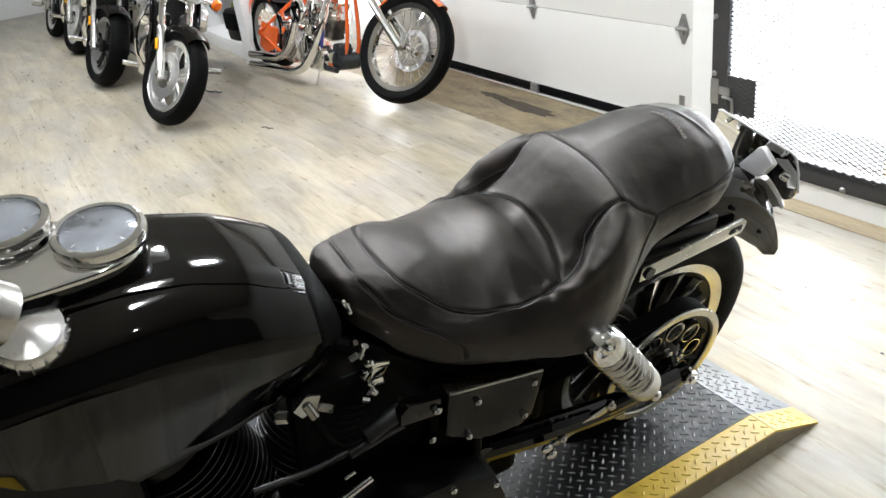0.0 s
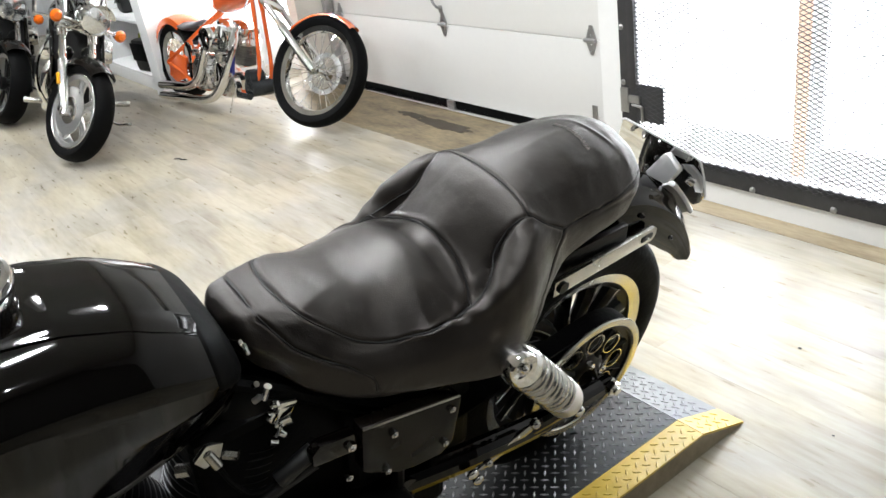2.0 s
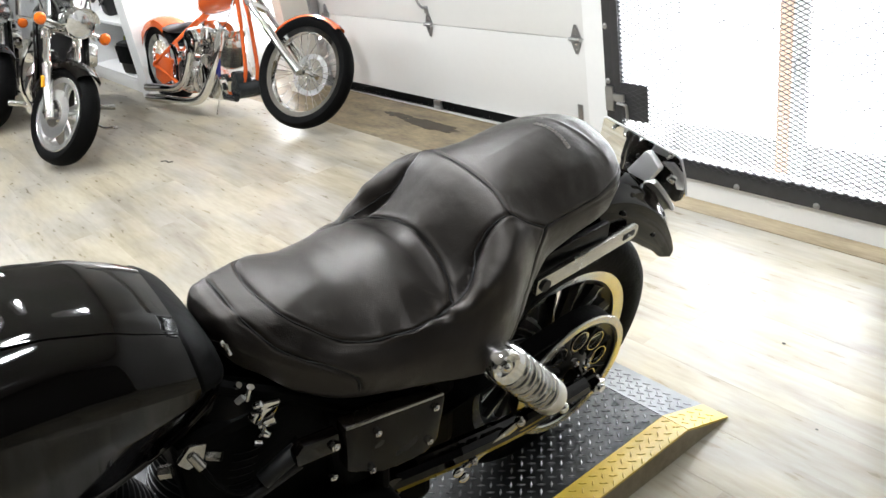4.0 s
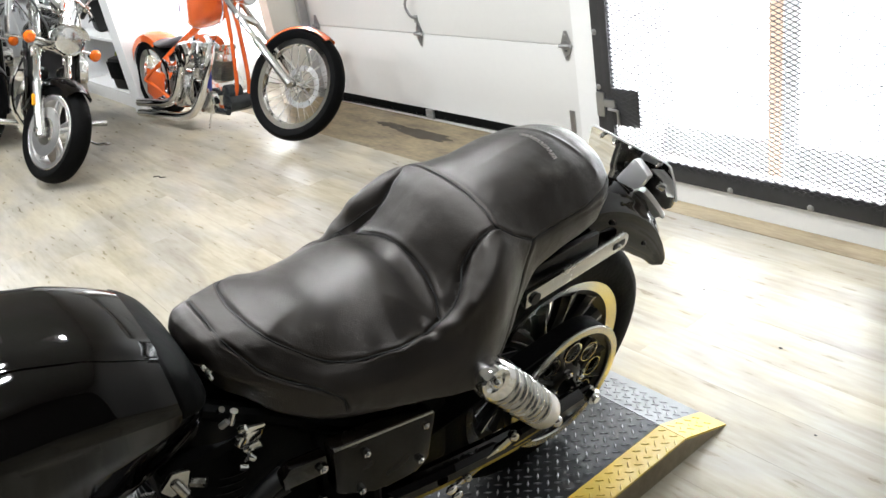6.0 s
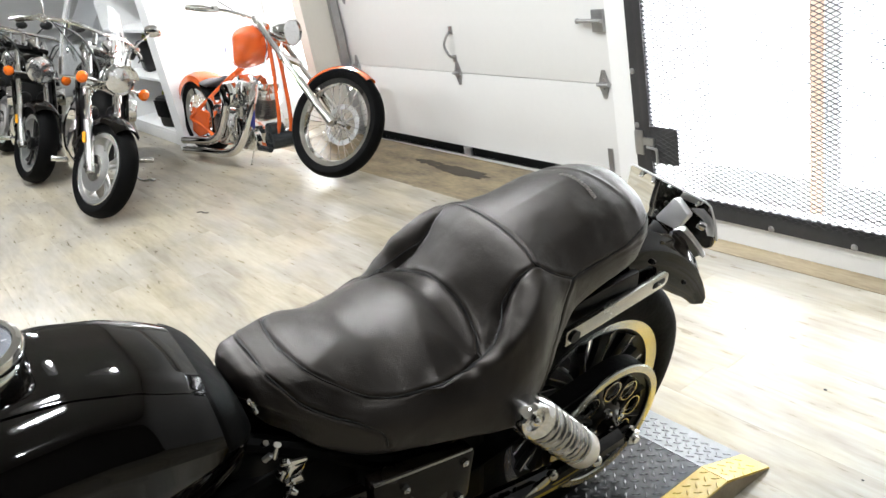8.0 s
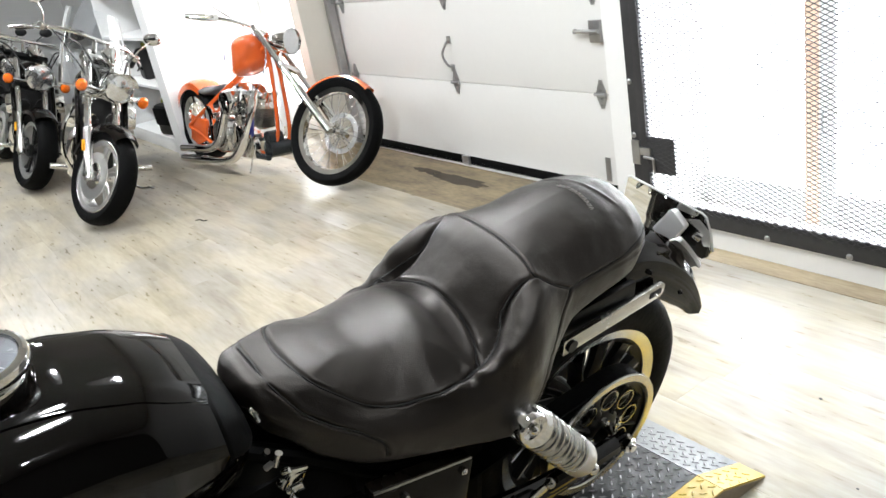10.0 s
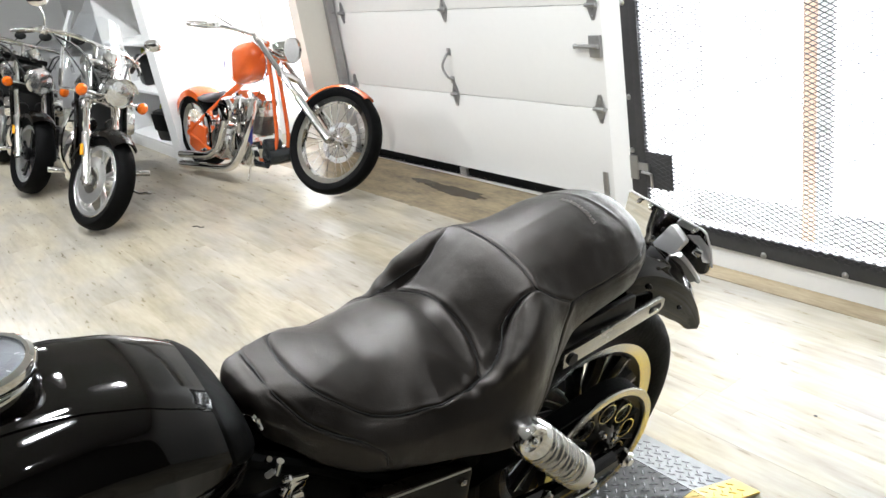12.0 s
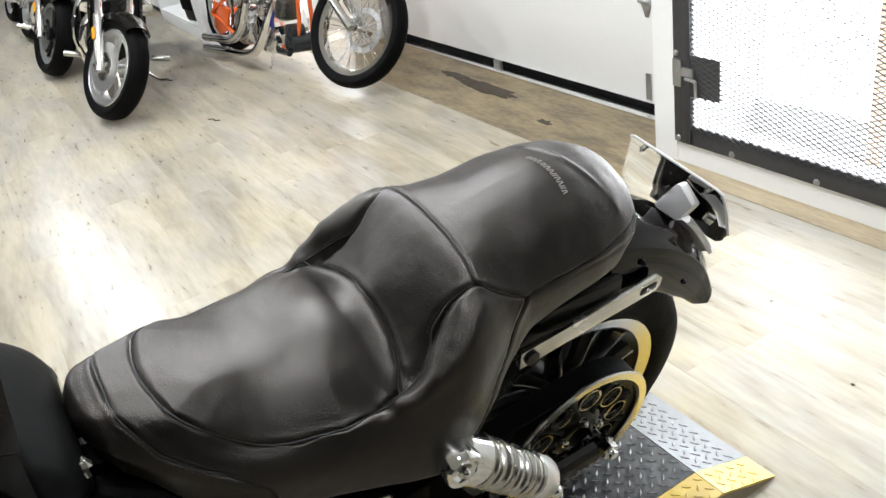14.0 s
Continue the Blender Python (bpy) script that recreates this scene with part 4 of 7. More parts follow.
def tank():
    # station, top, half width at the side crease, crease height, lower edge
    table = [(-0.800, 0.868, 0.080, 0.850, 0.820), (-0.804, 0.892, 0.100, 0.857, 0.814), (-0.816, 0.920, 0.119, 0.863, 0.806), (-0.838, 0.945, 0.132, 0.873, 0.796), (-0.87, 0.967, 0.141, 0.885, 0.784), (-0.93, 1.002, 0.150, 0.908, 0.765),
             (-1.00, 1.025, 0.155, 0.930, 0.750), (-1.08, 1.033, 0.157, 0.951, 0.740), (-1.17, 1.033, 0.156, 0.960, 0.728), (-1.26, 1.022, 0.146, 0.952, 0.735),
             (-1.34, 0.996, 0.117, 0.925, 0.770), (-1.40, 0.940, 0.070, 0.890, 0.815), (-1.415, 0.900, 0.040, 0.868, 0.835)]
    table = table[::-1]
    ys = np.linspace(-1.415, -0.800, 264)
    tab = smooth_table(table, ys, 13)
    tab[0], tab[-1] = table[0][1:], table[-1][1:]

    def upper(y):
        zt, w, zc = (float(np.interp(y, ys, tab[:, k])) for k in range(3))
        half = [(0, zt), (0.45 * w, zt - 0.06 * (zt - zc)), (0.76 * w, zt - 0.30 * (zt - zc)), (0.93 * w, zt - 0.70 * (zt - zc)), (1.0 * w, zc)]
        return curve_pts([(a, 0, b) for a, b in half], 6)
    rows = []
    for y, (zt, w, zc, zb) in zip(ys, tab):
        # below the crease a flat facet, then the side tucks in to the rolled lower seam
        zf = zc - 0.40 * (zc - zb)
        low = [Vector((w * (1 - 0.065 * k), 0, zc + (zf - zc) * k)) for k in (0.25, 0.5, 0.75, 1.0)]
        tuck = curve_pts([(0.935 * w, 0, zf), (0.86 * w, 0, zf - 0.42 * (zf - zb)), (0.775 * w, 0, zb + 0.012), (0.765 * w, 0, zb + 0.002), (0.70 * w, 0, zb - 0.003), (0.2 * w, 0, zb + 0.004)], 4)
        pts = upper(y) + low + tuck[1:]
        rows.append([(-p.x, y, p.z) for p in pts[::-1]] + [(p.x, y, p.z) for p in pts[1:]])
    t = part("fuel_tank", skin(bmesh.new(), rows), PAINT, BIKE, "glossy black fuel tank", smooth=29)
    # added matt edging over the rear lip, hiding the gate's reflection there
    rows = []
    for y in np.linspace(-0.850, -0.8005, 24):
        sec = upper(y) + [Vector((float(np.interp(y, ys, tab[:, 1])) * 0.985, 0, float(np.interp(y, ys, tab[:, 2])) - 0.012))]
        k = 1 + 0.020 * min(1.0, (y + 0.850) / 0.004)
        over = [(q.x * k + 0.0004, y, q.z + 0.0022 * min(1.0, (y + 0.850) / 0.004)) for q in sec]
        under = [(q[0] * 0.96, y - 0.001, q[2] - 0.006) for q in over]
        rows.append([(-a, b, c) for a, b, c in over[:0:-1]] + over + under[::-1] + [(-a, b, c) for a, b, c in under[1:]])
    part("added_edging", skin(bmesh.new(), rows), SHADE, t, "added matt black edging that hides a reflection", smooth=60)
    # console strip laid over the spine
    rows = []
    for y in np.linspace(-1.27, -0.845, 46):
        w = float(np.interp(y, [-1.27, -1.06, -0.95, -0.90, -0.86, -0.826], [0.066, 0.078, 0.088, 0.091, 0.090, 0.084]))
        h = float(np.interp(y, [-1.27, -0.88, -0.845], [0.0055, 0.0045, 0.0030]))
        sec = upper(y)
        xs, zs = [p.x for p in sec], [p.z for p in sec]
        top = [(u * w, y, float(np.interp(abs(u) * w, xs, zs)) + h * (1.0 if abs(u) < 0.9 else 0.55)) for u in (-1, -0.96, -0.88, -0.7, -0.45, -0.2, 0, 0.2, 0.45, 0.7, 0.88, 0.96, 1)]
        rows.append([(-w, y, top[0][2] - 0.012)] + top + [(w, y, top[-1][2] - 0.012)])
    part("console", skin(bmesh.new(), rows), PAINT, t, "glossy black tank console", smooth=40)
    # two chrome gauges on the console
    for x, y, z in ((-0.003, -1.078, 1.040), (-0.078, -1.180, 1.042)):
        m = pose(x, y, z) @ pose(0, 0, 0, -14, -90, 0)
        g = part("gauge", lathe(bmesh.new(), [(0.0001, -0.028), (0.046, -0.028), (0.0535, -0.016), (0.054, 0.018), (0.058, 0.022), (0.0595, 0.030), (0.0575, 0.038), (0.053, 0.0415), (0.0485, 0.0405), (0.0465, 0.033), (0.0001, 0.033)], m, 40), CHROME, t, "chrome bezel instrument")
        part("dial", lathe(bmesh.new(), [(0.0001, 0.0335), (0.0462, 0.0335), (0.0462, 0.0348), (0.0001, 0.0348)], m, 32), DIALM, g, "dial face with painted glass reflections")
        for a in range(0, 300, 50):
            q = radians(a + 120)
            bm = box(bmesh.new(), m @ Vector((0.0352, 0.038 * math.cos(q), 0.038 * math.sin(q))), (0.0012, 0.0014, 0.006), m.to_3x3().to_4x4() @ Matrix.Rotation(q - math.pi / 2, 4, "X"))
            part("marking", bm, STEEL, g)
        pane = part("lens", lathe(bmesh.new(), [(0.0001, 0.042), (0.030, 0.0415), (0.0475, 0.0385), (0.0475, 0.037), (0.030, 0.0400), (0.0001, 0.0405)], m, 32), GAUGE_GLASS, g)
        pane.visible_shadow = False

    def pod(levels):
        rows = []
        for z, k in levels:
            ring = []
            for i in range(40):
                a = 2 * math.pi * i / 40
                c, si = math.cos(a), math.sin(a)
                ring.append((-0.004 + 0.070 * k * math.copysign(abs(c) ** 0.6, c), -1.150 + 0.122 * k * math.copysign(abs(si) ** 0.6, si), z))
            rows.append(ring)
        return skin(bmesh.new(), rows)
    part("gauge_housing", pod(((0.985, 0.90), (0.996, 0.95), (1.046, 0.96), (1.0535, 0.95))), PAINT, t, "glossy black gauge housing", smooth=50)
    part("gauge_plate", pod(((1.0538, 0.95), (1.055, 0.972), (1.059, 0.972), (1.062, 0.95), (1.063, 0.90))), CHROME, t, "rounded chrome gauge plate", smooth=50)
    # filler cap at the left, a scalloped dome
    m = pose(0.084, -1.190, 1.022) @ pose(0, 0, 0, 0, -76, 0)
    cap = part("filler_cap", lathe(bmesh.new(), [(0.0001, -0.02), (0.043, -0.02), (0.047, -0.006), (0.046, 0.004), (0.041, 0.012), (0.034, 0.0125), (0.020, 0.016), (0.0001, 0.018)], m, 40), NICKEL, t, "domed chrome filler cap")
    for i in range(18):
        a = 2 * math.pi * i / 18
        part("cap_grip", rod(bmesh.new(), m @ Vector((-0.012, 0.046 * math.cos(a), 0.046 * math.sin(a))), m @ Vector((0.006, 0.0445 * math.cos(a), 0.0445 * math.sin(a))), 0.0022, n=8), CHROME, cap)
    return t


# blotched colour carries the bright reflections in the gauge glass
DIALM = mat("dial_reflections", (0.40, 0.43, 0.48), 0.16, 0.7, var=0.40, scale=22, rvar=0.4, contrast=2.0)
tank()


def rear_wheel():
    w = part("rear_wheel", lathe(bmesh.new(), [(0.03, -0.06), (0.046, -0.05), (0.046, 0.05), (0.03, 0.06), (0.012, 0.062), (0.012, -0.062)], Matrix.Translation(HUB), 32), BLACK, BIKE, "black cast wheel")
    R = 0.3346
    prof = [(0.232, -0.044), (0.246, -0.054), (0.268, -0.061), (0.296, -0.061), (0.316, -0.052), (0.328, -0.034), (R, -0.012), (R, 0.012), (0.328, 0.034), (0.316, 0.052), (0.296, 0.061), (0.268, 0.061), (0.246, 0.054), (0.232, 0.044)]
    part("tyre", lathe(bmesh.new(), prof, Matrix.Translation(HUB), 96), RUBBER, w, "black road tyre")
    part("rim", lathe(bmesh.new(), [(0.196, -0.040), (0.232, -0.046), (0.239, -0.050), (0.239, -0.044), (0.214, -0.036), (0.210, 0.026), (0.239, 0.040), (0.239, 0.048), (0.232, 0.046), (0.196, 0.030), (0.194, 0.016), (0.194, -0.016)], Matrix.Translation(HUB), 72), BLACK, w, "black rim")
    part("rim_edge", lathe(bmesh.new(), [(0.216, 0.042), (0.243, 0.0495), (0.243, 0.0535), (0.216, 0.046)], Matrix.Translation(HUB), 72), SATIN, w, "machined bright rim edge")
    for i in range(13):
        a = 2 * math.pi * i / 13
        bm = bmesh.new()
        pts = []
        for r, da, in ((0.040, 0.0), (0.08, 0.06), (0.12, 0.13), (0.160, 0.20), (0.204, 0.26)):
            pts.append(HUB + Vector((0.012 + 0.008 * (r / 0.18), r * math.cos(a + da), r * math.sin(a + da))))
        tube(bm, pts, [0.018, 0.015, 0.014, 0.016, 0.022], 8, 4, flat=1.5)
        sp = part("spoke", bm, BLACK, w)
        bm = bmesh.new()
        tube(bm, [p + Vector((0.020, 0, 0)) for p in pts[1:]], 0.0024, 6, 4)
        part("bright_edge", bm, SATIN, sp, "machined bright spoke edge")
    # unseen disc added to block the lit floor behind the spokes
    disc = part("brake_disc", lathe(bmesh.new(), [(0.040, -0.082), (0.146, -0.082), (0.146, -0.076), (0.040, -0.074)], Matrix.Translation(HUB), 64), IRON, w, "unseen far-side disc, darkening the gaps between spokes")
    # belt pulley on the left
    px = 0.104
    pm = Matrix.Translation(HUB + Vector((px, 0, 0)))
    bm = lathe(bmesh.new(), [(0.145, -0.022), (0.157, -0.022), (0.157, 0.014), (0.145, 0.014)], pm, 80)
    pul = part("belt_pulley", bm, BLACK, BIKE, "black belt pulley with bright rim and round holes")
    part("bright_rim", lathe(bmesh.new(), [(0.1475, 0.012), (0.1675, 0.010), (0.1696, 0.0145), (0.1675, 0.018), (0.1505, 0.0172)], pm, 96), SATIN, pul, "machined bright pulley rim")
    bm = lathe(bmesh.new(), [(0.130, -0.006), (0.148, -0.008), (0.148, 0.008), (0.130, 0.004)], pm, 72)
    lathe(bm, [(0.030, -0.012), (0.058, -0.008), (0.062, 0.004), (0.050, 0.012), (0.030, 0.014)], pm, 40)
    for i in range(9):
        a = 2 * math.pi * (i + 0.5) / 9
        tube(bm, [HUB + Vector((px, r * math.cos(a), r * math.sin(a))) for r in (0.058, 0.078, 0.099, 0.134)], [0.014, 0.008, 0.0075, 0.014], 8, 3, flat=0.6)
    part("web", bm, BLACK, pul, "black pulley web")
    for i in range(9):
        a = 2 * math.pi * i / 9
        c = HUB + Vector((px + 0.003, 0.098 * math.cos(a), 0.098 * math.sin(a)))
        part("hole_rim", lathe(bmesh.new(), [(0.0245, -0.004), (0.0270, -0.004), (0.0270, 0.004), (0.0245, 0.004)], Matrix.Translation(c), 24), SATIN, pul, "machined bright hole edge")
    for i in range(5):
        a = 2 * math.pi * i / 5 + 0.3
        part("pulley_bolt", bolt(bmesh.new(), HUB + Vector((px + 0.012, 0.046 * math.cos(a), 0.046 * math.sin(a))), (1, 0, 0), 0.010, 0.010), CHROME, pul, "chrome bolt")
    # drive belt, two straight runs and the wrap
    bm = bmesh.new()
    y1, z1, r1, r0 = -0.61, 0.39, 0.045, 0.159
    ang = math.atan2(z1 - HUB.z, y1)
    off = math.acos((r0 - r1) / math.hypot(y1, z1 - HUB.z))
    loop = []
    for a in np.linspace(ang + off, ang - off + 2 * math.pi, 48):
        loop.append((r0 * math.cos(a), HUB.z + r0 * math.sin(a)))
    for a in np.linspace(ang - off, ang + off, 14):
        loop.append((y1 + r1 * math.cos(a), z1 + r1 * math.sin(a)))
    # the wrap runs round the tail side, so turn it to face the front sprocket
    rows = []
    for i, (y, z) in enumerate(loop):
        y0, z0 = loop[i - 1]
        yb, zb = loop[(i + 1) % len(loop)]
        d = Vector((0, yb - y0, zb - z0)).normalized()
        nn = Vector((0, d.z, -d.y)) * 0.006
        p = Vector((px, y, z))
        rows.append([p + Vector((-0.032, 0, 0)), p + Vector((0.010, 0, 0)), p + Vector((0.010, 0, 0)) + nn, p + Vector((-0.032, 0, 0)) + nn])
    rows.append(rows[0])
    belt = part("drive_belt", skin(bm, rows, cap=False), RUBBER, BIKE, "black toothed drive belt")
    for ob in (w, pul, belt):
        ob.matrix_local = WHEEL_AT
    return w


rear_wheel()


def rear_fender():
    # swept round the wheel, with side valances, the tail flicked out
    rows = []
    crown = curve_pts([(0, -0.36, 0.60), (0, -0.30, 0.70), (0, -0.20, 0.785), (0, -0.08, 0.824), (0, 0.03, 0.822), (0, 0.12, 0.786), (0, 0.200, 0.728), (0, 0.248, 0.670), (0, 0.274, 0.618), (0, 0.284, 0.566)], 5)
    lower = curve_pts([(0, -0.34, 0.55), (0, -0.27, 0.62), (0, -0.18, 0.68), (0, -0.08, 0.70), (0, 0.03, 0.695), (0, 0.100, 0.662), (0, 0.152, 0.622), (0, 0.190, 0.592), (0, 0.222, 0.560), (0, 0.252, 0.546)], 5)
    for i, (c, l) in enumerate(zip(crown, lower)):
        tail = max(0.0, (i - 38) / 7)
        w = 0.088 + 0.004 * tail

        def at(x, k):
            p = c.lerp(l, k)
            return Vector((x, p.y, p.z))
        outer = [at(-w - 0.005, 1.0), at(-w - 0.001, 0.62), at(-w + 0.005, 0.40), at(-w + 0.008, 0.32), at(-w + 0.022, 0.20), at(-w * 0.60, 0.07), at(0, -0.03), at(w * 0.60, 0.07), at(w - 0.022, 0.20), at(w - 0.008, 0.32), at(w - 0.005, 0.40), at(w + 0.001, 0.62), at(w + 0.005, 1.0)]
        prof = curve_pts(outer, 3)
        ctr = Vector((0, -0.03, 0.45))
        inner = [Vector((p.x * 0.96, *(p + (ctr - p).normalized() * 0.005).yz)) for p in prof[::-1]]
        rows.append(prof + inner)
    f = part("rear_fender", skin(bmesh.new(), rows), PAINT, BIKE, "glossy black rear mudguard with a flicked tail", smooth=50)
    for y, z in ((0.175, 0.640), (0.06, 0.745)):
        part("fender_bolt", bolt(bmesh.new(), (0.089, y, z), (1, 0, 0), 0.006, 0.004), BLACK, f)
    for s in (1, -1):
        # bright strut cover with rounded ends
        m = pose(0.118 * s, -0.066, 0.714) @ pose(0, 0, 0, -3.4, 0, 4.8 * s)
        L, h = 0.156, 0.0175
        poly = [(-L, -h), (L - 0.010, -h), (L, -h + 0.010), (L, h - 0.008), (L - 0.010, h), (-L, h)]
        st = part("strut_cover", prism(bmesh.new(), poly, 0.012, m, 0.003), SATIN, f, "polished strut cover bar")
        part("strut_bolt", rod(bmesh.new(), m @ Vector((0.004 * s, -L + 0.02, 0)), m @ Vector((0.012 * s, -L + 0.02, 0)), 0.013, n=20), BLACK, st, "black bolt head")
        bm = bmesh.new()
        box(bm, m @ Vector((0.006 * s, L - 0.032, 0)), (0.003, 0.036, 0.013), m.to_3x3().to_4x4(), 0.0012)
        part("strut_slot", bm, BLACK, st, "black slot")
        bm = bmesh.new()
        bolt(bm, m @ Vector((0.008 * s, L - 0.036, 0)), (s, 0, 0), 0.0055, 0.003)
        part("bright_bolt", bm, CHROME, st)
        bm = bmesh.new()
        span(0.092 * s, 0.108 * s, -0.36, 0.0, 0.70, 0.762, 0.006, bm)
        part("frame_rail", bm, BLACK, f, "black frame rail")
    # taillight, bracket and plate on the tail

    def sheet(poly, y, depth, bevel=0.002, tilt=0.0, turn=0.0):
        """A flat shape, given across and up, standing across the tail at y."""
        cx, cz = sum(p[0] for p in poly) / len(poly), sum(p[1] for p in poly) / len(poly)
        return prism(bmesh.new(), [(-(a - cx), b - cz) for a, b in poly][::-1], depth, pose(cx, y, cz) @ pose(0, 0, 0, tilt, 0, turn) @ pose(0, 0, 0, 0, 0, 90), bevel)
    t = part("taillight", skin(bmesh.new(), [[(0.006 + sx * w, y + dy, z) for sx, dy in ((-1, 0), (-0.92, 0.03), (0, 0.042), (0.92, 0.03), (1, 0), (0.9, -0.06), (0, -0.085), (-0.9, -0.06))]
                                             for w, y, z in ((0.058, 0.195, 0.655), (0.064, 0.190, 0.672), (0.062, 0.180, 0.700), (0.056, 0.170, 0.722), (0.036, 0.160, 0.734))]),
             PAINT, BIKE, "black taillight housing", smooth=60)
    # folded chrome bracket: facets turned to one another, a curved tongue and a stout arm behind
    part("bracket_block", sheet([(0.004, 0.769), (0.030, 0.820), (0.036, 0.821), (0.069, 0.799), (0.070, 0.794), (0.058, 0.766), (0.050, 0.760), (0.010, 0.763)], 0.178, 0.026, 0.0025, -16, 10), SHEEN_CHROME, t, "bright folded bracket block")
    part("bracket_lip", tube(bmesh.new(), [(0.002, 0.176, 0.756), (0.030, 0.196, 0.738), (0.056, 0.212, 0.716), (0.076, 0.222, 0.690)], 0.0030, 8, 5), CHROME, t, "bright bracket lip")
    rows = []
    for k in range(13):
        q = k / 12
        y0, z0, cx = 0.196 + 0.034 * q, 0.748 - 0.050 * q - 0.012 * q * q, 0.046 + 0.046 * q - 0.008 * q * q
        w0 = 0.015 - 0.003 * q
        rows.append([(cx + a * w0, y0 + b, z0 + c + 0.45 * a * w0) for a, b, c in ((-1, -0.006, -0.002), (-0.92, -0.002, 0.003), (-0.4, 0.001, 0.006), (0.5, 0.002, 0.004), (1.0, -0.004, -0.002), (0.9, -0.009, -0.005), (0, -0.006, -0.002), (-0.9, -0.009, -0.005))])
    part("bracket_tongue", skin(bmesh.new(), rows), SHEEN_CHROME, t, "curved chrome bracket tongue", smooth=25)
    part("bracket_bolt", rod(bmesh.new(), (0.078, 0.205, 0.772), (0.088, 0.214, 0.764), 0.008, 0.010, n=16, bevel=0.002), CHROME, t, "round chrome bolt cap")
    for x, z in ((0.012, 0.776), (0.034, 0.808)):
        part("bracket_bolt", bolt(bmesh.new(), (x - 0.014, 0.168, z), (0, -1, 0), 0.005, 0.004), BLACK, t)
    # mirror-bright plate, mounted a little askew
    u, v = Vector((0.951, 0.249, -0.185)).normalized(), Vector((-0.23, 0.13, -0.955))
    v = (v - u * v.dot(u)).normalized()
    q = v.cross(u)
    m = Matrix.Translation((-0.1, 0.188, 0.843)) @ Matrix((q, u, v)).transposed().to_4x4()
    poly = [(0.006, 0.0), (0.178, 0.0), (0.190, 0.005), (0.209, 0.038), (0.227, 0.085), (0.223, 0.110), (0.212, 0.124), (0.012, 0.122), (0.002, 0.112), (0.0, 0.006)]
    pl = part("plate", prism(bmesh.new(), poly, 0.003, m, 0.0008), CHROME, t, "plain mirror-bright metal plate")
    part("plate_rim", tube(bmesh.new(), [m @ Vector((0.002, a, b)) for a, b in ((0.0, 0.004), (0.006, -0.001), (0.178, -0.001), (0.191, 0.004), (0.210, 0.038), (0.228, 0.085))], 0.0024, 8, 1), WHITE, pl, "white plate edge")
    for a in (0.03, 0.165):
        part("plate_bolt", bolt(bmesh.new(), m @ Vector((0.002, a, 0.010)), q, 0.005, 0.010), NICKEL, pl)
    return f


rear_fender()


def shock(s):
    top, bot = Vector((0.206 * s, -0.388, 0.714)), Vector((0.190 * s, -0.190, 0.446))
    d = (bot - top).normalized()
    L = (bot - top).length
    m = Matrix.Translation(top) @ d.to_track_quat("X", "Z").to_matrix().to_4x4()
    sh = part("shock_absorber", lathe(bmesh.new(), [(0.0001, -0.004), (0.020, -0.004), (0.034, 0.006), (0.0375, 0.018), (0.0385, 0.046), (0.0405, 0.050), (0.0405, 0.056), (0.032, 0.060), (0.0001, 0.060)], m, 40), NICKEL, BIKE, "chrome shock absorber with an exposed coil spring")
    turns, c0, c1 = 9, 0.066, L - 0.078
    pts = []
    for i in range(turns * 20 + 1):
        a = 2 * math.pi * i / 20
        pts.append(m @ Vector((c0 + (c1 - c0) * i / (turns * 20), 0.0318 * math.cos(a), 0.0318 * math.sin(a))))
    part("coil_spring", tube(bmesh.new(), pts, 0.0086, 10, 1), SATIN, sh, "bright chrome coil spring")
    part("damper", lathe(bmesh.new(), [(0.0001, 0.058), (0.025, 0.058), (0.025, L - 0.07), (0.0001, L - 0.07)], m, 24), SATIN, sh, "bright damper tube")
    part("lower_cup", lathe(bmesh.new(), [(0.0001, L - 0.080), (0.0375, L - 0.080), (0.0385, L - 0.076), (0.0385, L - 0.036), (0.034, L - 0.028), (0.016, L - 0.020), (0.014, L), (0.0001, L)], m, 36), SHEEN_CHROME, sh, "smooth lower spring cup")
    part("upper_eye", rod(bmesh.new(), top, top + Vector((0.032 * s, 0, 0)), 0.029, n=28, bevel=0.003), NICKEL, sh, "bright mounting eye")
    eye = [(0.0215, 0.030), (0.0215, 0.037), (0.0285, 0.039), (0.0305, 0.035), (0.0305, 0.022), (0.0215, 0.022)]
    part("eye_ring", lathe(bmesh.new(), [(r, x * s) for r, x in eye], Matrix.Translation(top), 32), CHROME, sh, "bright ring")
    part("mounting_bolt", bolt(bmesh.new(), top + Vector((0.030 * s, 0, 0)), (s, 0, 0), 0.0125, 0.009), CHROME, sh, "chrome acorn bolt")
    bm = bmesh.new()
    rod(bm, bot + Vector((-0.03 * s, 0, 0)), bot + Vector((0.022 * s, 0, 0)), 0.014, n=18, bevel=0.003)
    ball(bm, bot + Vector((0.026 * s, 0, 0)), 0.0125, (0.8, 1, 1), n=14)
    part("mounting_bolt", bm, CHROME, sh, "chrome acorn bolts")
    return sh


shock(1)
shock(-1)


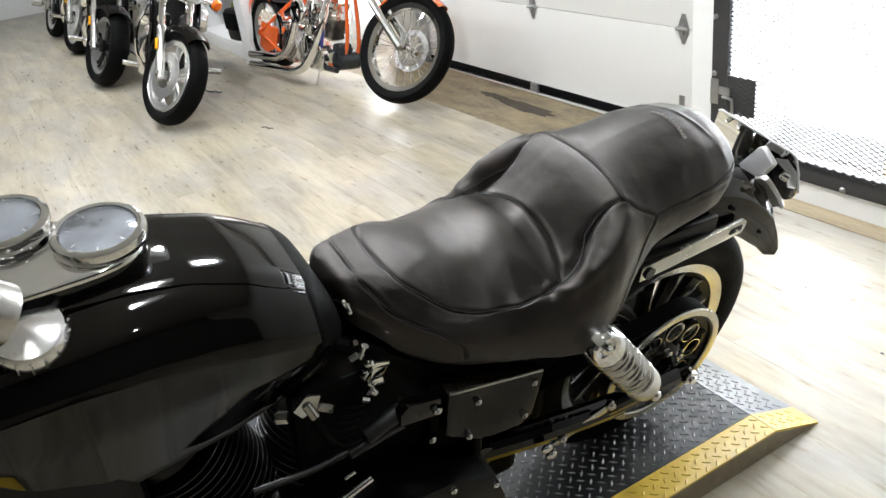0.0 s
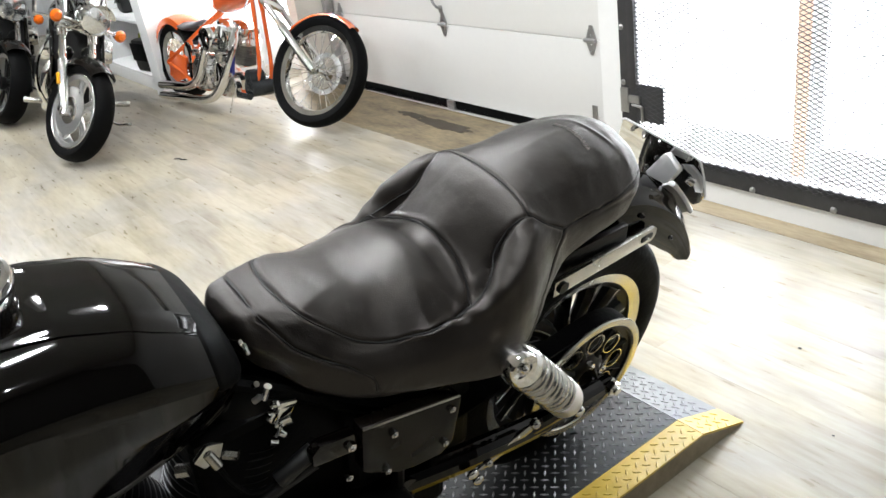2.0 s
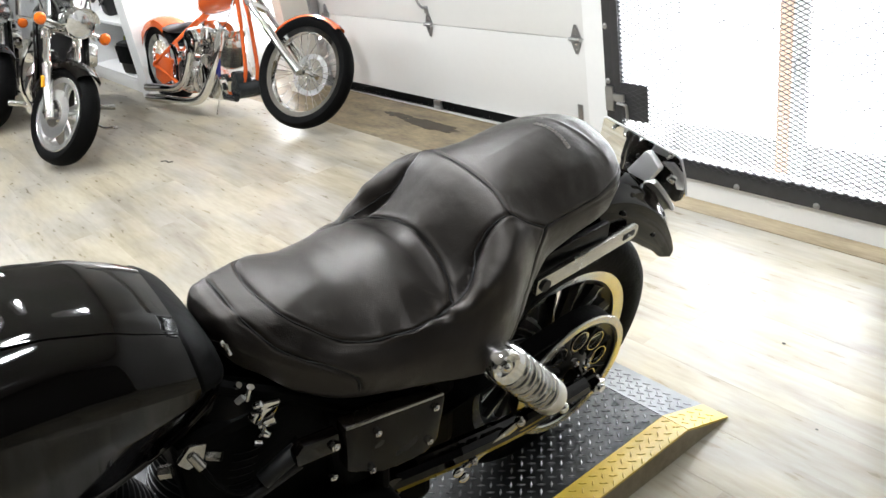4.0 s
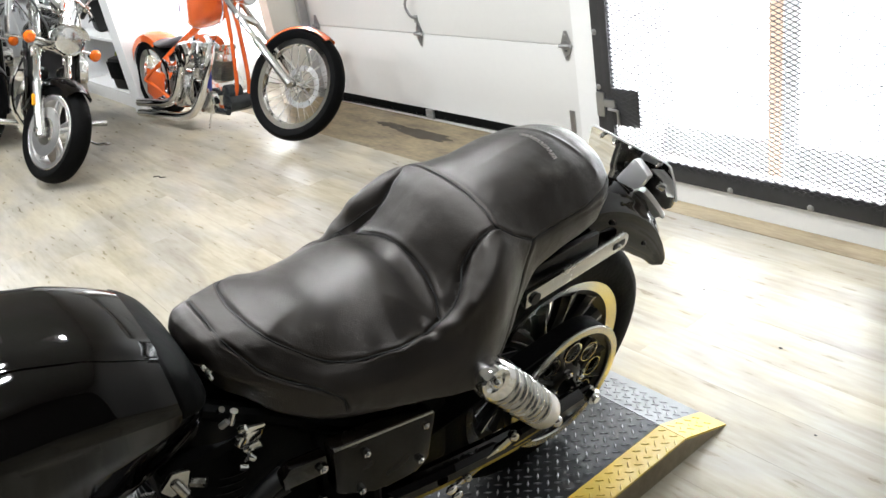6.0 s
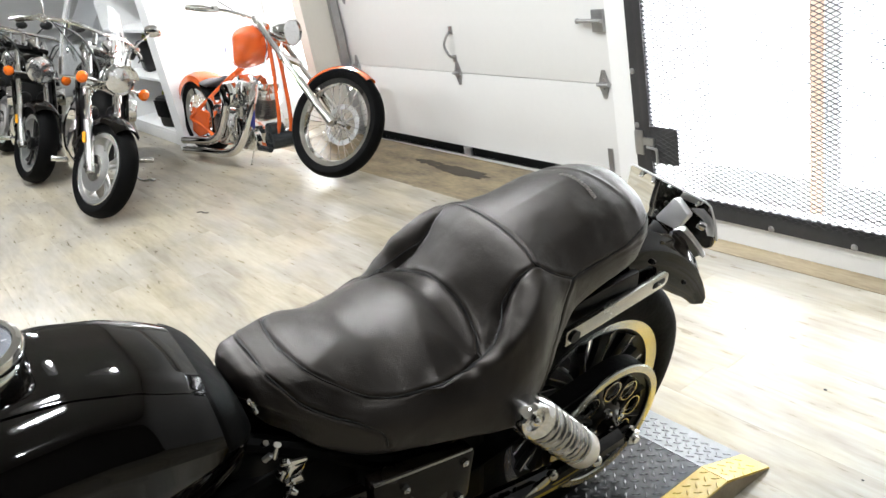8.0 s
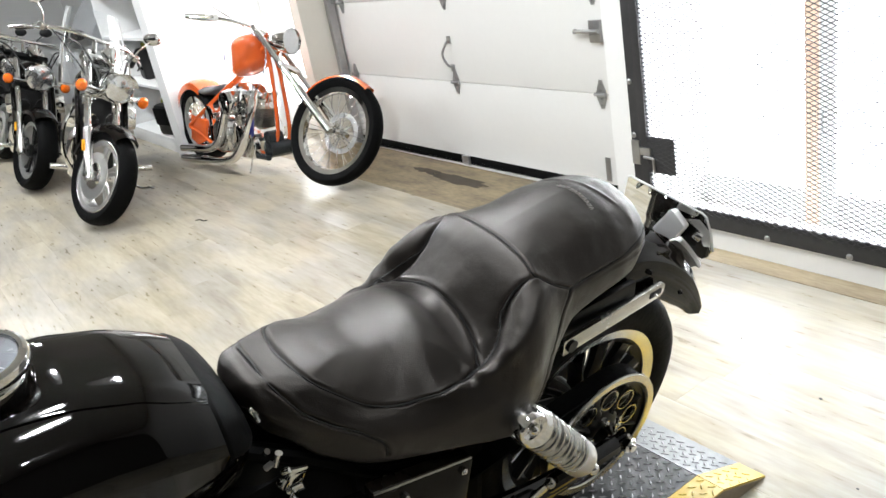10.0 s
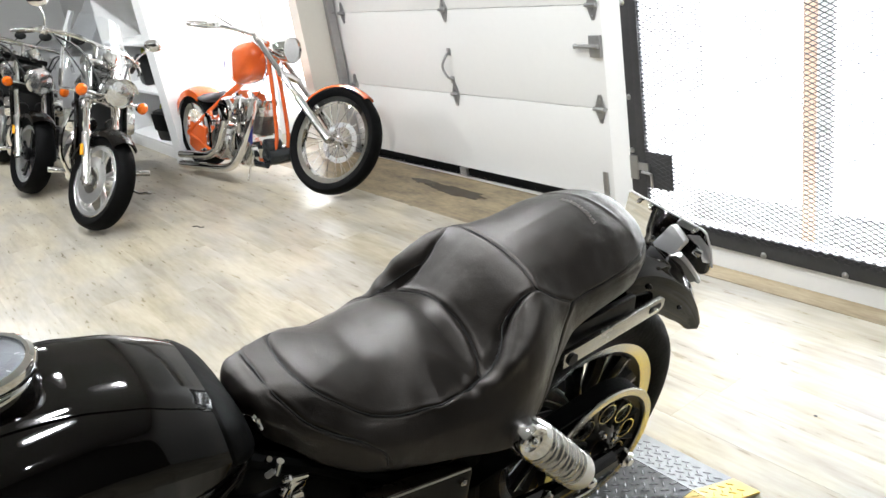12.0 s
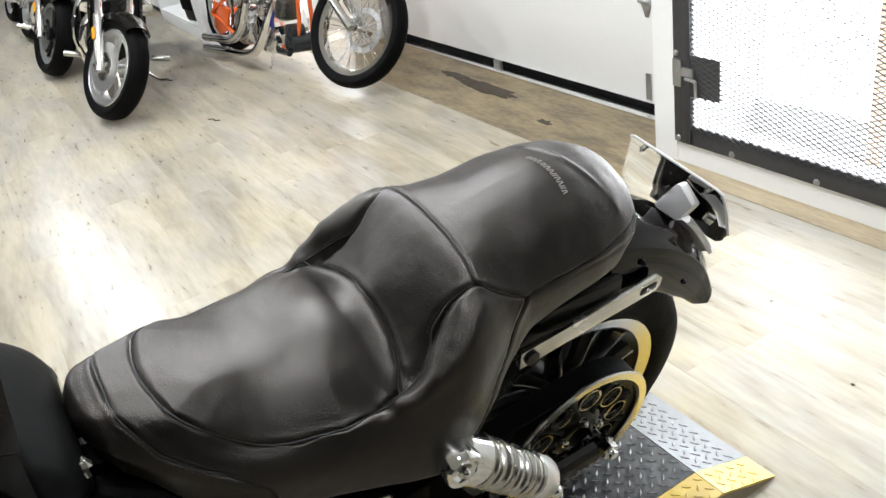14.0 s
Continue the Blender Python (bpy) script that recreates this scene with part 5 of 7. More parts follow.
def chassis():
    sw = part("swingarm", bmesh.new(), PAINT, BIKE, "black swingarm")
    bm = bmesh.new()
    for s in (1, -1):
        tube(bm, [(0.115 * s, -0.56, 0.40), (0.135 * s, -0.40, 0.385), (0.138 * s, -0.20, 0.350), (0.130 * s, -0.03, 0.328)], [0.026, 0.026, 0.024, 0.022], 12, 6, flat=1.25)
        box(bm, (0.130 * s, -0.022, 0.328), (0.022, 0.060, 0.046), None, 0.008)
        tube(bm, [(0.140 * s, -0.26, 0.36), (0.165 * s, -0.20, 0.40), (0.178 * s, -0.180, 0.425)], 0.018, 10, 4)
    rod(bm, (-0.14, -0.56, 0.40), (0.14, -0.56, 0.40), 0.032, n=18)
    bm.to_mesh(sw.data)
    bm.free()
    bm = bmesh.new()
    rod(bm, (-0.15, HUB.y, 0.329), (0.15, HUB.y, 0.329), 0.011)
    rod(bm, (0.140, HUB.y, 0.329), (0.156, HUB.y, 0.329), 0.0185, n=6)
    rod(bm, (0.154, HUB.y, 0.329), (0.165, HUB.y, 0.329), 0.010)
    rod(bm, (0.130, 0.00, 0.328), (0.130, 0.022, 0.328), 0.005)
    rod(bm, (0.130, 0.009, 0.328), (0.130, 0.015, 0.328), 0.009, n=6)
    part("axle_nut", bm, CHROME, sw, "chrome axle nut and adjuster")
    # polished lower belt guard
    bm = bmesh.new()
    prism(bm, [(-0.40, 0.362), (-0.385, 0.352), (-0.255, 0.378), (-0.235, 0.392), (-0.242, 0.402), (-0.27, 0.400)], 0.006, pose(0.158, 0, 0), 0.0015)
    ball(bm, (0.163, -0.255, 0.402), 0.012)
    ball(bm, (0.163, -0.375, 0.368), 0.009)
    part("belt_guard", bm, SATIN, sw, "polished belt guard bar")
    fr = part("frame", bmesh.new(), SHADE, BIKE, "black tubular frame with added gap-filling boxes")
    bm = bmesh.new()
    for s in (1, -1):
        tube(bm, [(0.10 * s, -0.20, 0.74), (0.135 * s, -0.42, 0.675), (0.13 * s, -0.58, 0.655), (0.09 * s, -0.72, 0.74), (0.05 * s, -0.82, 0.79)], 0.0165, 10, 6)
        tube(bm, [(0.12 * s, -0.55, 0.66), (0.125 * s, -0.57, 0.50), (0.125 * s, -0.58, 0.30), (0.11 * s, -0.66, 0.17), (0.10 * s, -1.1, 0.15), (0.08 * s, -1.32, 0.20)], 0.0175, 10, 6)
        tube(bm, [(0.11 * s, -0.40, 0.67), (0.165 * s, -0.385, 0.70), (0.20 * s, -0.38, 0.706)], 0.016, 10, 4)
    tube(bm, [(0, -0.70, 0.77), (0, -0.95, 0.80), (0, -1.38, 0.92)], 0.03, 12, 6)
    span(-0.10, 0.10, -0.62, -0.12, 0.675, 0.70, 0.01, bm)
    span(-0.115, 0.115, -0.66, -0.46, 0.43, 0.69, 0.02, bm)
    # boxes added to fill see-through gaps that should read as dark shade
    span(-0.095, 0.095, -0.90, -0.64, 0.36, 0.735, 0.02, bm)
    span(-0.10, 0.06, -0.72, -0.40, 0.16, 0.44, 0.02, bm)
    span(-0.06, 0.06, -0.47, -0.34, 0.30, 0.66, 0.02, bm)
    bm.to_mesh(fr.data)
    bm.free()
    # side stand that carries the lean
    foot_y = -0.80
    bm = bmesh.new()
    tube(bm, [(0.13, -0.72, 0.20), (0.20, -0.76, 0.11), (0.262, -0.80, -0.062)], 0.012, 10, 4)
    box(bm, (0.262, -0.80, -0.068), (0.05, 0.07, 0.008), pose(0, 0, 0, 0, -15, 0), 0.003)
    part("side_stand", bm, BLACK, BIKE, "black steel side stand")
    # electrics cover under the seat
    m = pose(0.172, 0, 0)
    c = part("side_cover", prism(bmesh.new(), [(-0.668, 0.705), (-0.645, 0.700), (-0.480, 0.658), (-0.470, 0.650), (-0.486, 0.545), (-0.515, 0.525), (-0.54, 0.540), (-0.575, 0.535), (-0.60, 0.555), (-0.655, 0.585), (-0.670, 0.60)], 0.030, m, 0.006), COVERM, BIKE, "gloss black electrics cover with bright bolts")
    bm = bmesh.new()
    tube(bm, [(0.188, -0.668, 0.708), (0.190, -0.640, 0.703), (0.190, -0.480, 0.663)], 0.0035, 6, 3)
    part("bead", bm, SATIN, c, "bright edge bead")
    for y, z in ((-0.612, 0.660), (-0.495, 0.640), (-0.508, 0.560), (-0.627, 0.577)):
        part("cover_bolt", bolt(bmesh.new(), (0.188, y, z), (1, 0, 0), 0.0075, 0.006), CHROME, c)
    c2 = part("bracket_cover", prism(bmesh.new(), [(-0.75, 0.690), (-0.735, 0.704), (-0.672, 0.690), (-0.668, 0.668), (-0.672, 0.648), (-0.75, 0.664)], 0.022, pose(0.165, 0, 0), 0.005), PAINT, BIKE, "gloss black bracket")
    bm = bmesh.new()
    bolt(bm, (0.178, -0.685, 0.672), (1, 0, 0), 0.009, 0.006)
    part("cover_bolt", bm, CHROME, c2)
    part("cover_bolt", bolt(bmesh.new(), (0.170, -0.69, 0.590), (1, 0, 0), 0.008, 0.006), CHROME, c2)


FINM = mat("worn_fin_edge", (0.11, 0.11, 0.11), 0.4, 0.8, var=0.3, scale=25)


def engine():
    e = part("engine", bmesh.new(), BLACK, BIKE, "black finned V-twin engine")
    bm = bmesh.new()
    span(-0.13, 0.10, -1.22, -0.68, 0.20, 0.47, 0.03, bm)
    rod(bm, (-0.12, -0.95, 0.36), (0.12, -0.95, 0.36), 0.15, n=32)
    bm.to_mesh(e.data)
    bm.free()
    for ang, base in ((19, -0.885), (-22, -0.975)):
        ax = Vector((0, math.sin(radians(ang)), math.cos(radians(ang))))
        c0 = Vector((0.0, base, 0.40))
        q = ax.to_track_quat("X", "Z").to_matrix().to_4x4()
        prof = [(0.0001, 0.02)]
        for i in range(15):
            t = 0.04 + i * 0.0165
            prof += [(0.066, t), (0.098, t + 0.002), (0.098, t + 0.0045), (0.066, t + 0.0065)]
        prof += [(0.09, 0.30), (0.095, 0.33), (0.075, 0.375), (0.0001, 0.38)]
        cyl = part("cylinder", lathe(bmesh.new(), prof, Matrix.Translation(c0) @ q, 40), BLACK, e, "black finned cylinder")
        bm = bmesh.new()
        for i in range(0, 15, 1):
            t = 0.04 + i * 0.0165 + 0.00325
            lathe(bm, [(0.0975, t - 0.0012), (0.0990, t - 0.0008), (0.0990, t + 0.0008), (0.0975, t + 0.0012)], Matrix.Translation(c0) @ q, 40, radians(-160), radians(160))
        part("fin_edge", bm, FINM, cyl, "machined bright fin edges")
        bm = bmesh.new()
        box(bm, c0 + ax * 0.335, (0.17, 0.13, 0.06), q @ Matrix.Rotation(math.pi / 2, 4, "Y"), 0.015)
        part("rocker_box", bm, BLACK, cyl)
    # added box: closes the view to the floor where it should be dark
    part("gap_box", span(-0.10, 0.125, -1.36, -1.13, 0.42, 0.84, 0.03, bmesh.new()), BLACK, e, "added black box closing the gap below the tank")
    # spark plug with its cable
    bm = bmesh.new()
    prism(bm, [(-0.022, 0.0), (0.0, 0.022), (0.024, 0.012), (0.014, -0.018), (-0.010, -0.022)], 0.008, pose(0.128, -0.885, 0.752), 0.002)
    rod(bm, (0.12, -0.93, 0.742), (0.13, -0.915, 0.745), 0.010, n=6)
    rod(bm, (0.12, -0.862, 0.728), (0.135, -0.845, 0.728), 0.008, n=6)
    rod(bm, (0.13, -0.886, 0.757), (0.142, -0.878, 0.735), 0.008)
    part("plug_mount", bm, SATIN, e, "bright plug mount")
    bm = bmesh.new()
    tube(bm, [(0.142, -0.879, 0.737), (0.150, -0.868, 0.70), (0.150, -0.845, 0.655), (0.145, -0.81, 0.635), (0.135, -0.77, 0.645), (0.12, -0.72, 0.66)], 0.0045, 8, 6)
    part("ignition_cable", bm, RUBBER, e, "black ignition cable")
    bm = bmesh.new()
    rod(bm, (0.15, -0.80, 0.645), (0.15, -0.735, 0.672), 0.015, n=16, bevel=0.003)
    rod(bm, (0.145, -0.83, 0.615), (0.15, -0.735, 0.640), 0.011, n=14)
    tube(bm, [(0.135, -0.99, 0.615), (0.142, -0.90, 0.612), (0.140, -0.81, 0.618), (0.135, -0.75, 0.63)], 0.006, 8, 5)
    part("wire_loom", bm, PLASTIC, e, "black wire loom and connectors")
    bm = bmesh.new()
    rod(bm, (0.16, -0.90, 0.505), (0.16, -0.80, 0.545), 0.0075, n=12)
    rod(bm, (0.15, -0.845, 0.562), (0.15, -0.825, 0.568), 0.004)
    part("shift_rod", bm, CHROME, e, "chrome shift rod")
    # small bright fittings between tank and seat
    tap = part("fuel_tap", rod(bmesh.new(), (0.118, -0.786, 0.794), (0.122, -0.779, 0.820), 0.0045, 0.006, n=10), CHROME, e, "chrome fuel tap and fittings")
    bm = bmesh.new()
    box(bm, (0.124, -0.756, 0.768), (0.006, 0.032, 0.012), pose(0, 0, 0, -20, 0, 0), 0.003)
    rod(bm, (0.118, -0.785, 0.757), (0.130, -0.780, 0.757), 0.009, n=12, bevel=0.002)
    part("tap_lever", bm, CHROME, tap, "polished wedge lever")
    bm = bmesh.new()
    box(bm, (0.118, -0.760, 0.753), (0.014, 0.032, 0.026), pose(0, 0, 0, -24, 0, 12), 0.006)
    rod(bm, (0.116, -0.776, 0.772), (0.126, -0.768, 0.780), 0.007, 0.005, n=12, bevel=0.0015)
    box(bm, (0.116, -0.758, 0.726), (0.012, 0.020, 0.016), pose(0, 0, 0, 15, 0, -20), 0.003)
    rod(bm, (0.118, -0.775, 0.716), (0.126, -0.766, 0.706), 0.008, 0.006, n=14, bevel=0.002)
    part("tap_body", bm, CHROME, tap, "lumpy chrome tap body", smooth=45)
    part("hose_spring", tube(bmesh.new(), [(0.120, -0.773, 0.747), (0.128, -0.778, 0.738), (0.120, -0.770, 0.728), (0.128, -0.779, 0.720), (0.121, -0.781, 0.711)], 0.0038, 8, 4), NICKEL, tap, "bright hose clip")
    part("union_nut", rod(bmesh.new(), (0.120, -0.791, 0.701), (0.122, -0.780, 0.694), 0.0055, n=6), CHROME, tap)
    part("bleed_screw", rod(bmesh.new(), (0.112, -0.800, 0.792), (0.116, -0.790, 0.800), 0.005, n=8), STEEL, tap)
    bm = bmesh.new()
    tube(bm, [(0.112, -0.798, 0.908), (0.118, -0.799, 0.904), (0.122, -0.798, 0.897)], 0.0034, 8, 4)
    part("edge_tube", bm, CHROME, e, "small bright tube at the tank's rear edge")
    part("seat_clip", box(bmesh.new(), (0.104, -0.797, 0.900), (0.008, 0.007, 0.016), pose(0, 0, 0, 25, 0, 0), 0.002), NICKEL, e, "small bright clip")
    part("pump_seal", rod(bmesh.new(), (0.126, -0.800, 0.838), (0.132, -0.798, 0.846), 0.0045, n=10), CHROME, e)
    # primary cover with bolts, low on the left
    pr = part("primary_cover", prism(bmesh.new(), [(-1.16, 0.30), (-1.12, 0.22), (-1.0, 0.19), (-0.70, 0.20), (-0.57, 0.25), (-0.53, 0.33), (-0.56, 0.42), (-0.66, 0.47), (-1.0, 0.50), (-1.12, 0.45), (-1.17, 0.38)], 0.09, pose(0.155, 0, 0), 0.018), BLACK, e, "black primary cover")
    for y, z in ((-0.66, 0.452), (-0.565, 0.40), (-0.555, 0.29), (-0.80, 0.475), (-0.95, 0.485)):
        part("cover_bolt", bolt(bmesh.new(), (0.196, y, z), (1, 0, 0), 0.008, 0.007), CHROME, pr)
    bm = bmesh.new()
    for y, z in ((-0.425, 0.385), (-0.41, 0.355)):
        ball(bm, (0.175, y, z), 0.011, (0.7, 1.2, 1))
    part("footrest_bolt", bm, CHROME, e, "chrome footrest bolts")
    # handlebar riser at the steering head
    bm = bmesh.new()
    rod(bm, (0.138, -1.290, 1.190), (0.140, -1.196, 1.104), 0.036, 0.036, n=32, bevel=0.010)
    h = part("handlebar_clamp", bm, SATIN, BIKE, "bright handlebar clamp end")
    bm = bmesh.new()
    tube(bm, [(0.138, -1.25, 1.165), (0.08, -1.31, 1.12), (0.05, -1.35, 1.0), (0.045, -1.37, 0.93)], 0.018, 12, 5)
    part("riser", bm, CHROME, h, "chrome riser")


chassis()
engine()

# ---------------------------------------------------------------- the orange chopper
# its own axes: x ahead, y to its left, z up


def steer_matrix(point, top, degrees):
    axis = (Vector(top) - Vector(point)).normalized()
    return Matrix.Translation(point) @ Matrix.Rotation(radians(degrees), 4, axis) @ Matrix.Translation(-Vector(point))


def tyre_profile(R, w, depth):
    return [(R - depth, -w * 0.36), (R - depth * 0.72, -w * 0.47), (R - depth * 0.38, -w * 0.5), (R - depth * 0.12, -w * 0.36), (R, -w * 0.12),
            (R, w * 0.12), (R - depth * 0.12, w * 0.36), (R - depth * 0.38, w * 0.5), (R - depth * 0.72, w * 0.47), (R - depth, w * 0.36)]


def chopper():
    ch = thing("chopper", pose(-5.791, 2.290, 0.0, -9, 0, 6) @ Matrix.Scale(0.965, 4), "orange chopper with chrome V-twin and long raked fork", "motorcycle")
    hub, head = Vector((1.735, 0, 0.367)), Vector((0.93, 0, 1.02))
    S = steer_matrix(hub, head, 27)
    W = S @ Matrix.Translation(hub) @ pose(0, 0, 0, 0, 0, 90)
    fw = part("front_wheel", lathe(bmesh.new(), [(0.262, -0.024), (0.294, -0.032), (0.300, -0.028), (0.280, -0.016), (0.276, 0.0), (0.280, 0.016), (0.300, 0.028), (0.294, 0.032), (0.262, 0.024), (0.252, 0.0)], W, 72), CHROME, ch, "chrome wire-spoked wheel")
    part("tyre", lathe(bmesh.new(), tyre_profile(0.366, 0.104, 0.072), W, 72), RUBBER, fw, "black tyre")
    bm = lathe(bmesh.new(), [(0.012, -0.055), (0.030, -0.055), (0.034, -0.046), (0.018, -0.036), (0.018, 0.036), (0.034, 0.046), (0.030, 0.055), (0.012, 0.055)], W, 24)
    part("hub", bm, CHROME, fw)
    for i in range(40):
        a = 2 * math.pi * i / 40
        sd = 1 if i % 2 else -1
        b = a + (0.34 if (i // 2) % 2 else -0.34)
        bm = rod(bmesh.new(), W @ Vector((0.042 * sd, 0.030 * math.cos(b), 0.030 * math.sin(b))), W @ Vector((0.004 * sd, 0.264 * math.cos(a), 0.264 * math.sin(a))), 0.0020, n=5)
        part("spoke", bm, CHROME, fw)
    bm = lathe(bmesh.new(), [(0.105, 0.062), (0.140, 0.062), (0.140, 0.057), (0.105, 0.057)], W, 48)
    for i in range(5):
        a = 2 * math.pi * i / 5
        rod(bm, W @ Vector((0.0595, 0.03 * math.cos(a), 0.03 * math.sin(a))), W @ Vector((0.0595, 0.11 * math.cos(a), 0.11 * math.sin(a))), 0.006, n=6)
    part("brake_disc", bm, STEEL, fw, "drilled steel brake disc")
    # fork: two long chrome tubes with stouter lower legs
    d = (head - hub).normalized()
    for s in (1, -1):
        o = Vector((0, 0.088 * s, 0))
        bm = bmesh.new()
        rod(bm, S @ (hub + o + d * 0.40), S @ (head + o + d * 0.03), 0.0205, n=18)
        leg = part("fork_tube", bm, CHROME, ch, "long chrome fork tube")
        bm = bmesh.new()
        rod(bm, S @ (hub + o - d * 0.03), S @ (hub + o + d * 0.41), 0.027, 0.029, n=18, bevel=0.004)
        rod(bm, S @ (hub + o * 0.6), S @ (hub + o * 1.25), 0.017, n=14)
        part("lower_leg", bm, SATIN, leg, "polished lower fork leg")
    for k in (0.62, 0.98):
        q = hub + (head - hub) * k
        bm = bmesh.new()
        box(bm, S @ q, (0.05, 0.235, 0.034), S.to_3x3().to_4x4() @ Matrix.Rotation(math.atan2(-d.x, d.z), 4, "Y"), 0.010)
        part("triple_tree", bm, CHROME, ch, "chrome triple tree")
    # front mudguard, narrow, orange
    rows = []
    for a in np.linspace(radians(34), radians(127), 30):
        R = 0.376
        rows.append([W @ Vector((x, r * math.cos(a), r * math.sin(a))) for x, r in ((-0.046, R - 0.020), (-0.044, R - 0.006), (-0.025, R + 0.004), (0.0, R + 0.007), (0.025, R + 0.004), (0.044, R - 0.006), (0.046, R - 0.020), (0.041, R - 0.009), (0, R + 0.003), (-0.041, R - 0.009))])
    part("front_fender", skin(bmesh.new(), rows), ORANGE, ch, "narrow orange front mudguard")
    # headlight and bars
    hm = S @ pose(1.16, 0, 0.965)
    hl = part("headlight", lathe(bmesh.new(), [(0.0001, -0.17), (0.035, -0.155), (0.068, -0.10), (0.086, -0.02), (0.092, 0.035), (0.094, 0.052), (0.088, 0.056), (0.084, 0.046), (0.0001, 0.040)], hm, 32), CHROME, ch, "chrome bullet headlight")
    part("lens", lathe(bmesh.new(), [(0.0001, 0.060), (0.050, 0.056), (0.085, 0.046), (0.085, 0.042), (0.0001, 0.042)], hm, 28), LENSM, hl, "clear headlight lens")
    part("bracket", rod(bmesh.new(), S @ Vector((1.12, 0, 0.93)), S @ Vector((1.03, 0, 0.87)), 0.016), CHROME, hl)
    bm = bmesh.new()
    top = head + d * 0.02
    for s in (1, -1):
        rod(bm, S @ (top + Vector((-0.02, 0.05 * s, 0))), S @ (top + Vector((-0.06, 0.05 * s, 0.02))), 0.014)
    tube(bm, [S @ Vector(p) for p in ((0.62, -0.40, 1.005), (0.72, -0.32, 1.025), (0.83, -0.18, 1.04), (0.88, 0, 1.045), (0.83, 0.18, 1.04), (0.72, 0.32, 1.025), (0.62, 0.40, 1.005))], 0.0135, 12, 6)
    hb = part("handlebar", bm, CHROME, ch, "chrome handlebar on tall risers")
    for s in (1, -1):
        part("grip", rod(bmesh.new(), S @ Vector((0.70, 0.335 * s, 1.023)), S @ Vector((0.59, 0.42 * s, 0.998)), 0.018, n=14, bevel=0.004), SATIN, hb, "ribbed bright grip")
        bm = bmesh.new()
        box(bm, S @ Vector((0.74, 0.30 * s, 1.03)), (0.05, 0.045, 0.045), None, 0.012)
        tube(bm, [S @ Vector((0.77, 0.29 * s, 1.02)), S @ Vector((0.73, 0.37 * s, 0.99)), S @ Vector((0.66, 0.44 * s, 0.98))], 0.006, 8, 4, flat=1.5)
        part("control", bm, CHROME, hb, "chrome lever and control")
    # frame: backbone, twin downtubes, cradle, seat stays
    bm = bmesh.new()
    r = 0.0145
    tube(bm, [(0.94, 0, 0.93), (0.72, 0, 0.80), (0.40, 0, 0.66), (0.16, 0, 0.53)], 0.026, 12, 6)
    rod(bm, (0.93, 0, 1.00), (1.06, 0, 0.87), 0.036, n=18)
    for s in (1, -1):
        tube(bm, [(1.0, 0.025 * s, 0.90), (1.04, 0.035 * s, 0.70), (1.06, 0.045 * s, 0.45), (1.05, 0.05 * s, 0.30), (0.98, 0.06 * s, 0.20), (0.85, 0.08 * s, 0.16), (0.40, 0.11 * s, 0.14), (0.22, 0.125 * s, 0.15), (0.0, 0.14 * s, 0.24), (-0.20, 0.15 * s, 0.30)], r, 10, 6)
        tube(bm, [(0.42, 0.03 * s, 0.665), (0.22, 0.09 * s, 0.54), (0.02, 0.13 * s, 0.42), (-0.20, 0.15 * s, 0.31)], r, 10, 6)
        tube(bm, [(0.16, 0.11 * s, 0.50), (0.20, 0.12 * s, 0.32), (0.24, 0.12 * s, 0.14)], r, 10, 4)
    part("frame", bm, ORANGE, ch, "orange tubular frame")
    # tall tank
    rows = []
    for x, zt, zb, w in ((0.535, 0.80, 0.715, 0.02), (0.54, 0.89, 0.690, 0.075), (0.565, 0.955, 0.672, 0.112), (0.63, 0.985, 0.672, 0.128), (0.70, 0.992, 0.685, 0.130), (0.79, 0.990, 0.712, 0.120), (0.85, 0.972, 0.745, 0.095), (0.885, 0.93, 0.785, 0.050), (0.895, 0.88, 0.82, 0.02)):
        rows.append([(x, 0.93 * w * math.cos(a) * (1 if math.sin(a) < 0 else 0.94), 0.03 + (zt + zb) / 2 + (zt - zb) / 2 * math.copysign(abs(math.sin(a)) ** 0.45, math.sin(a))) for a in np.linspace(0, 2 * math.pi, 28, endpoint=False)])
    tk = part("fuel_tank", skin(bmesh.new(), rows), ORANGE, ch, "tall glossy orange fuel tank", smooth=60)
    part("badge", box(bmesh.new(), (0.50, -0.112, 0.86), (0.012, 0.004, 0.06), None, 0.001), mat("badge_blue", (0.03, 0.05, 0.2), 0.3), tk, "small dark badge")
    # seat, rear mudguard, rear wheel
    rows = []
    for x, z, w, t in ((-0.13, 0.625, 0.03, 0.02), (-0.11, 0.620, 0.075, 0.03), (-0.04, 0.585, 0.115, 0.04), (0.05, 0.570, 0.12, 0.045), (0.14, 0.590, 0.09, 0.04), (0.21, 0.615, 0.05, 0.03), (0.225, 0.612, 0.02, 0.02)):
        rows.append([(x, w * math.cos(a), z + (t if math.sin(a) > 0 else 0.02) * math.sin(a)) for a in np.linspace(0, 2 * math.pi, 20, endpoint=False)])
    part("seat", skin(bmesh.new(), rows), mat("grey_leather", (0.07, 0.07, 0.075), 0.35, var=0.15), ch, "grey leather solo seat", smooth=60)
    RW = pose(-0.20, 0, 0.318, 0, 0, 90)
    rows = []
    for a in np.linspace(radians(14), radians(122), 30):
        R = 0.350
        rows.append([RW @ Vector((x, r * math.cos(a), r * math.sin(a))) for x, r in ((-0.112, R - 0.07), (-0.108, R - 0.02), (-0.07, R + 0.004), (0.0, R + 0.010), (0.07, R + 0.004), (0.108, R - 0.02), (0.112, R - 0.07), (0.104, R - 0.022), (0, R + 0.004), (-0.104, R - 0.022))])
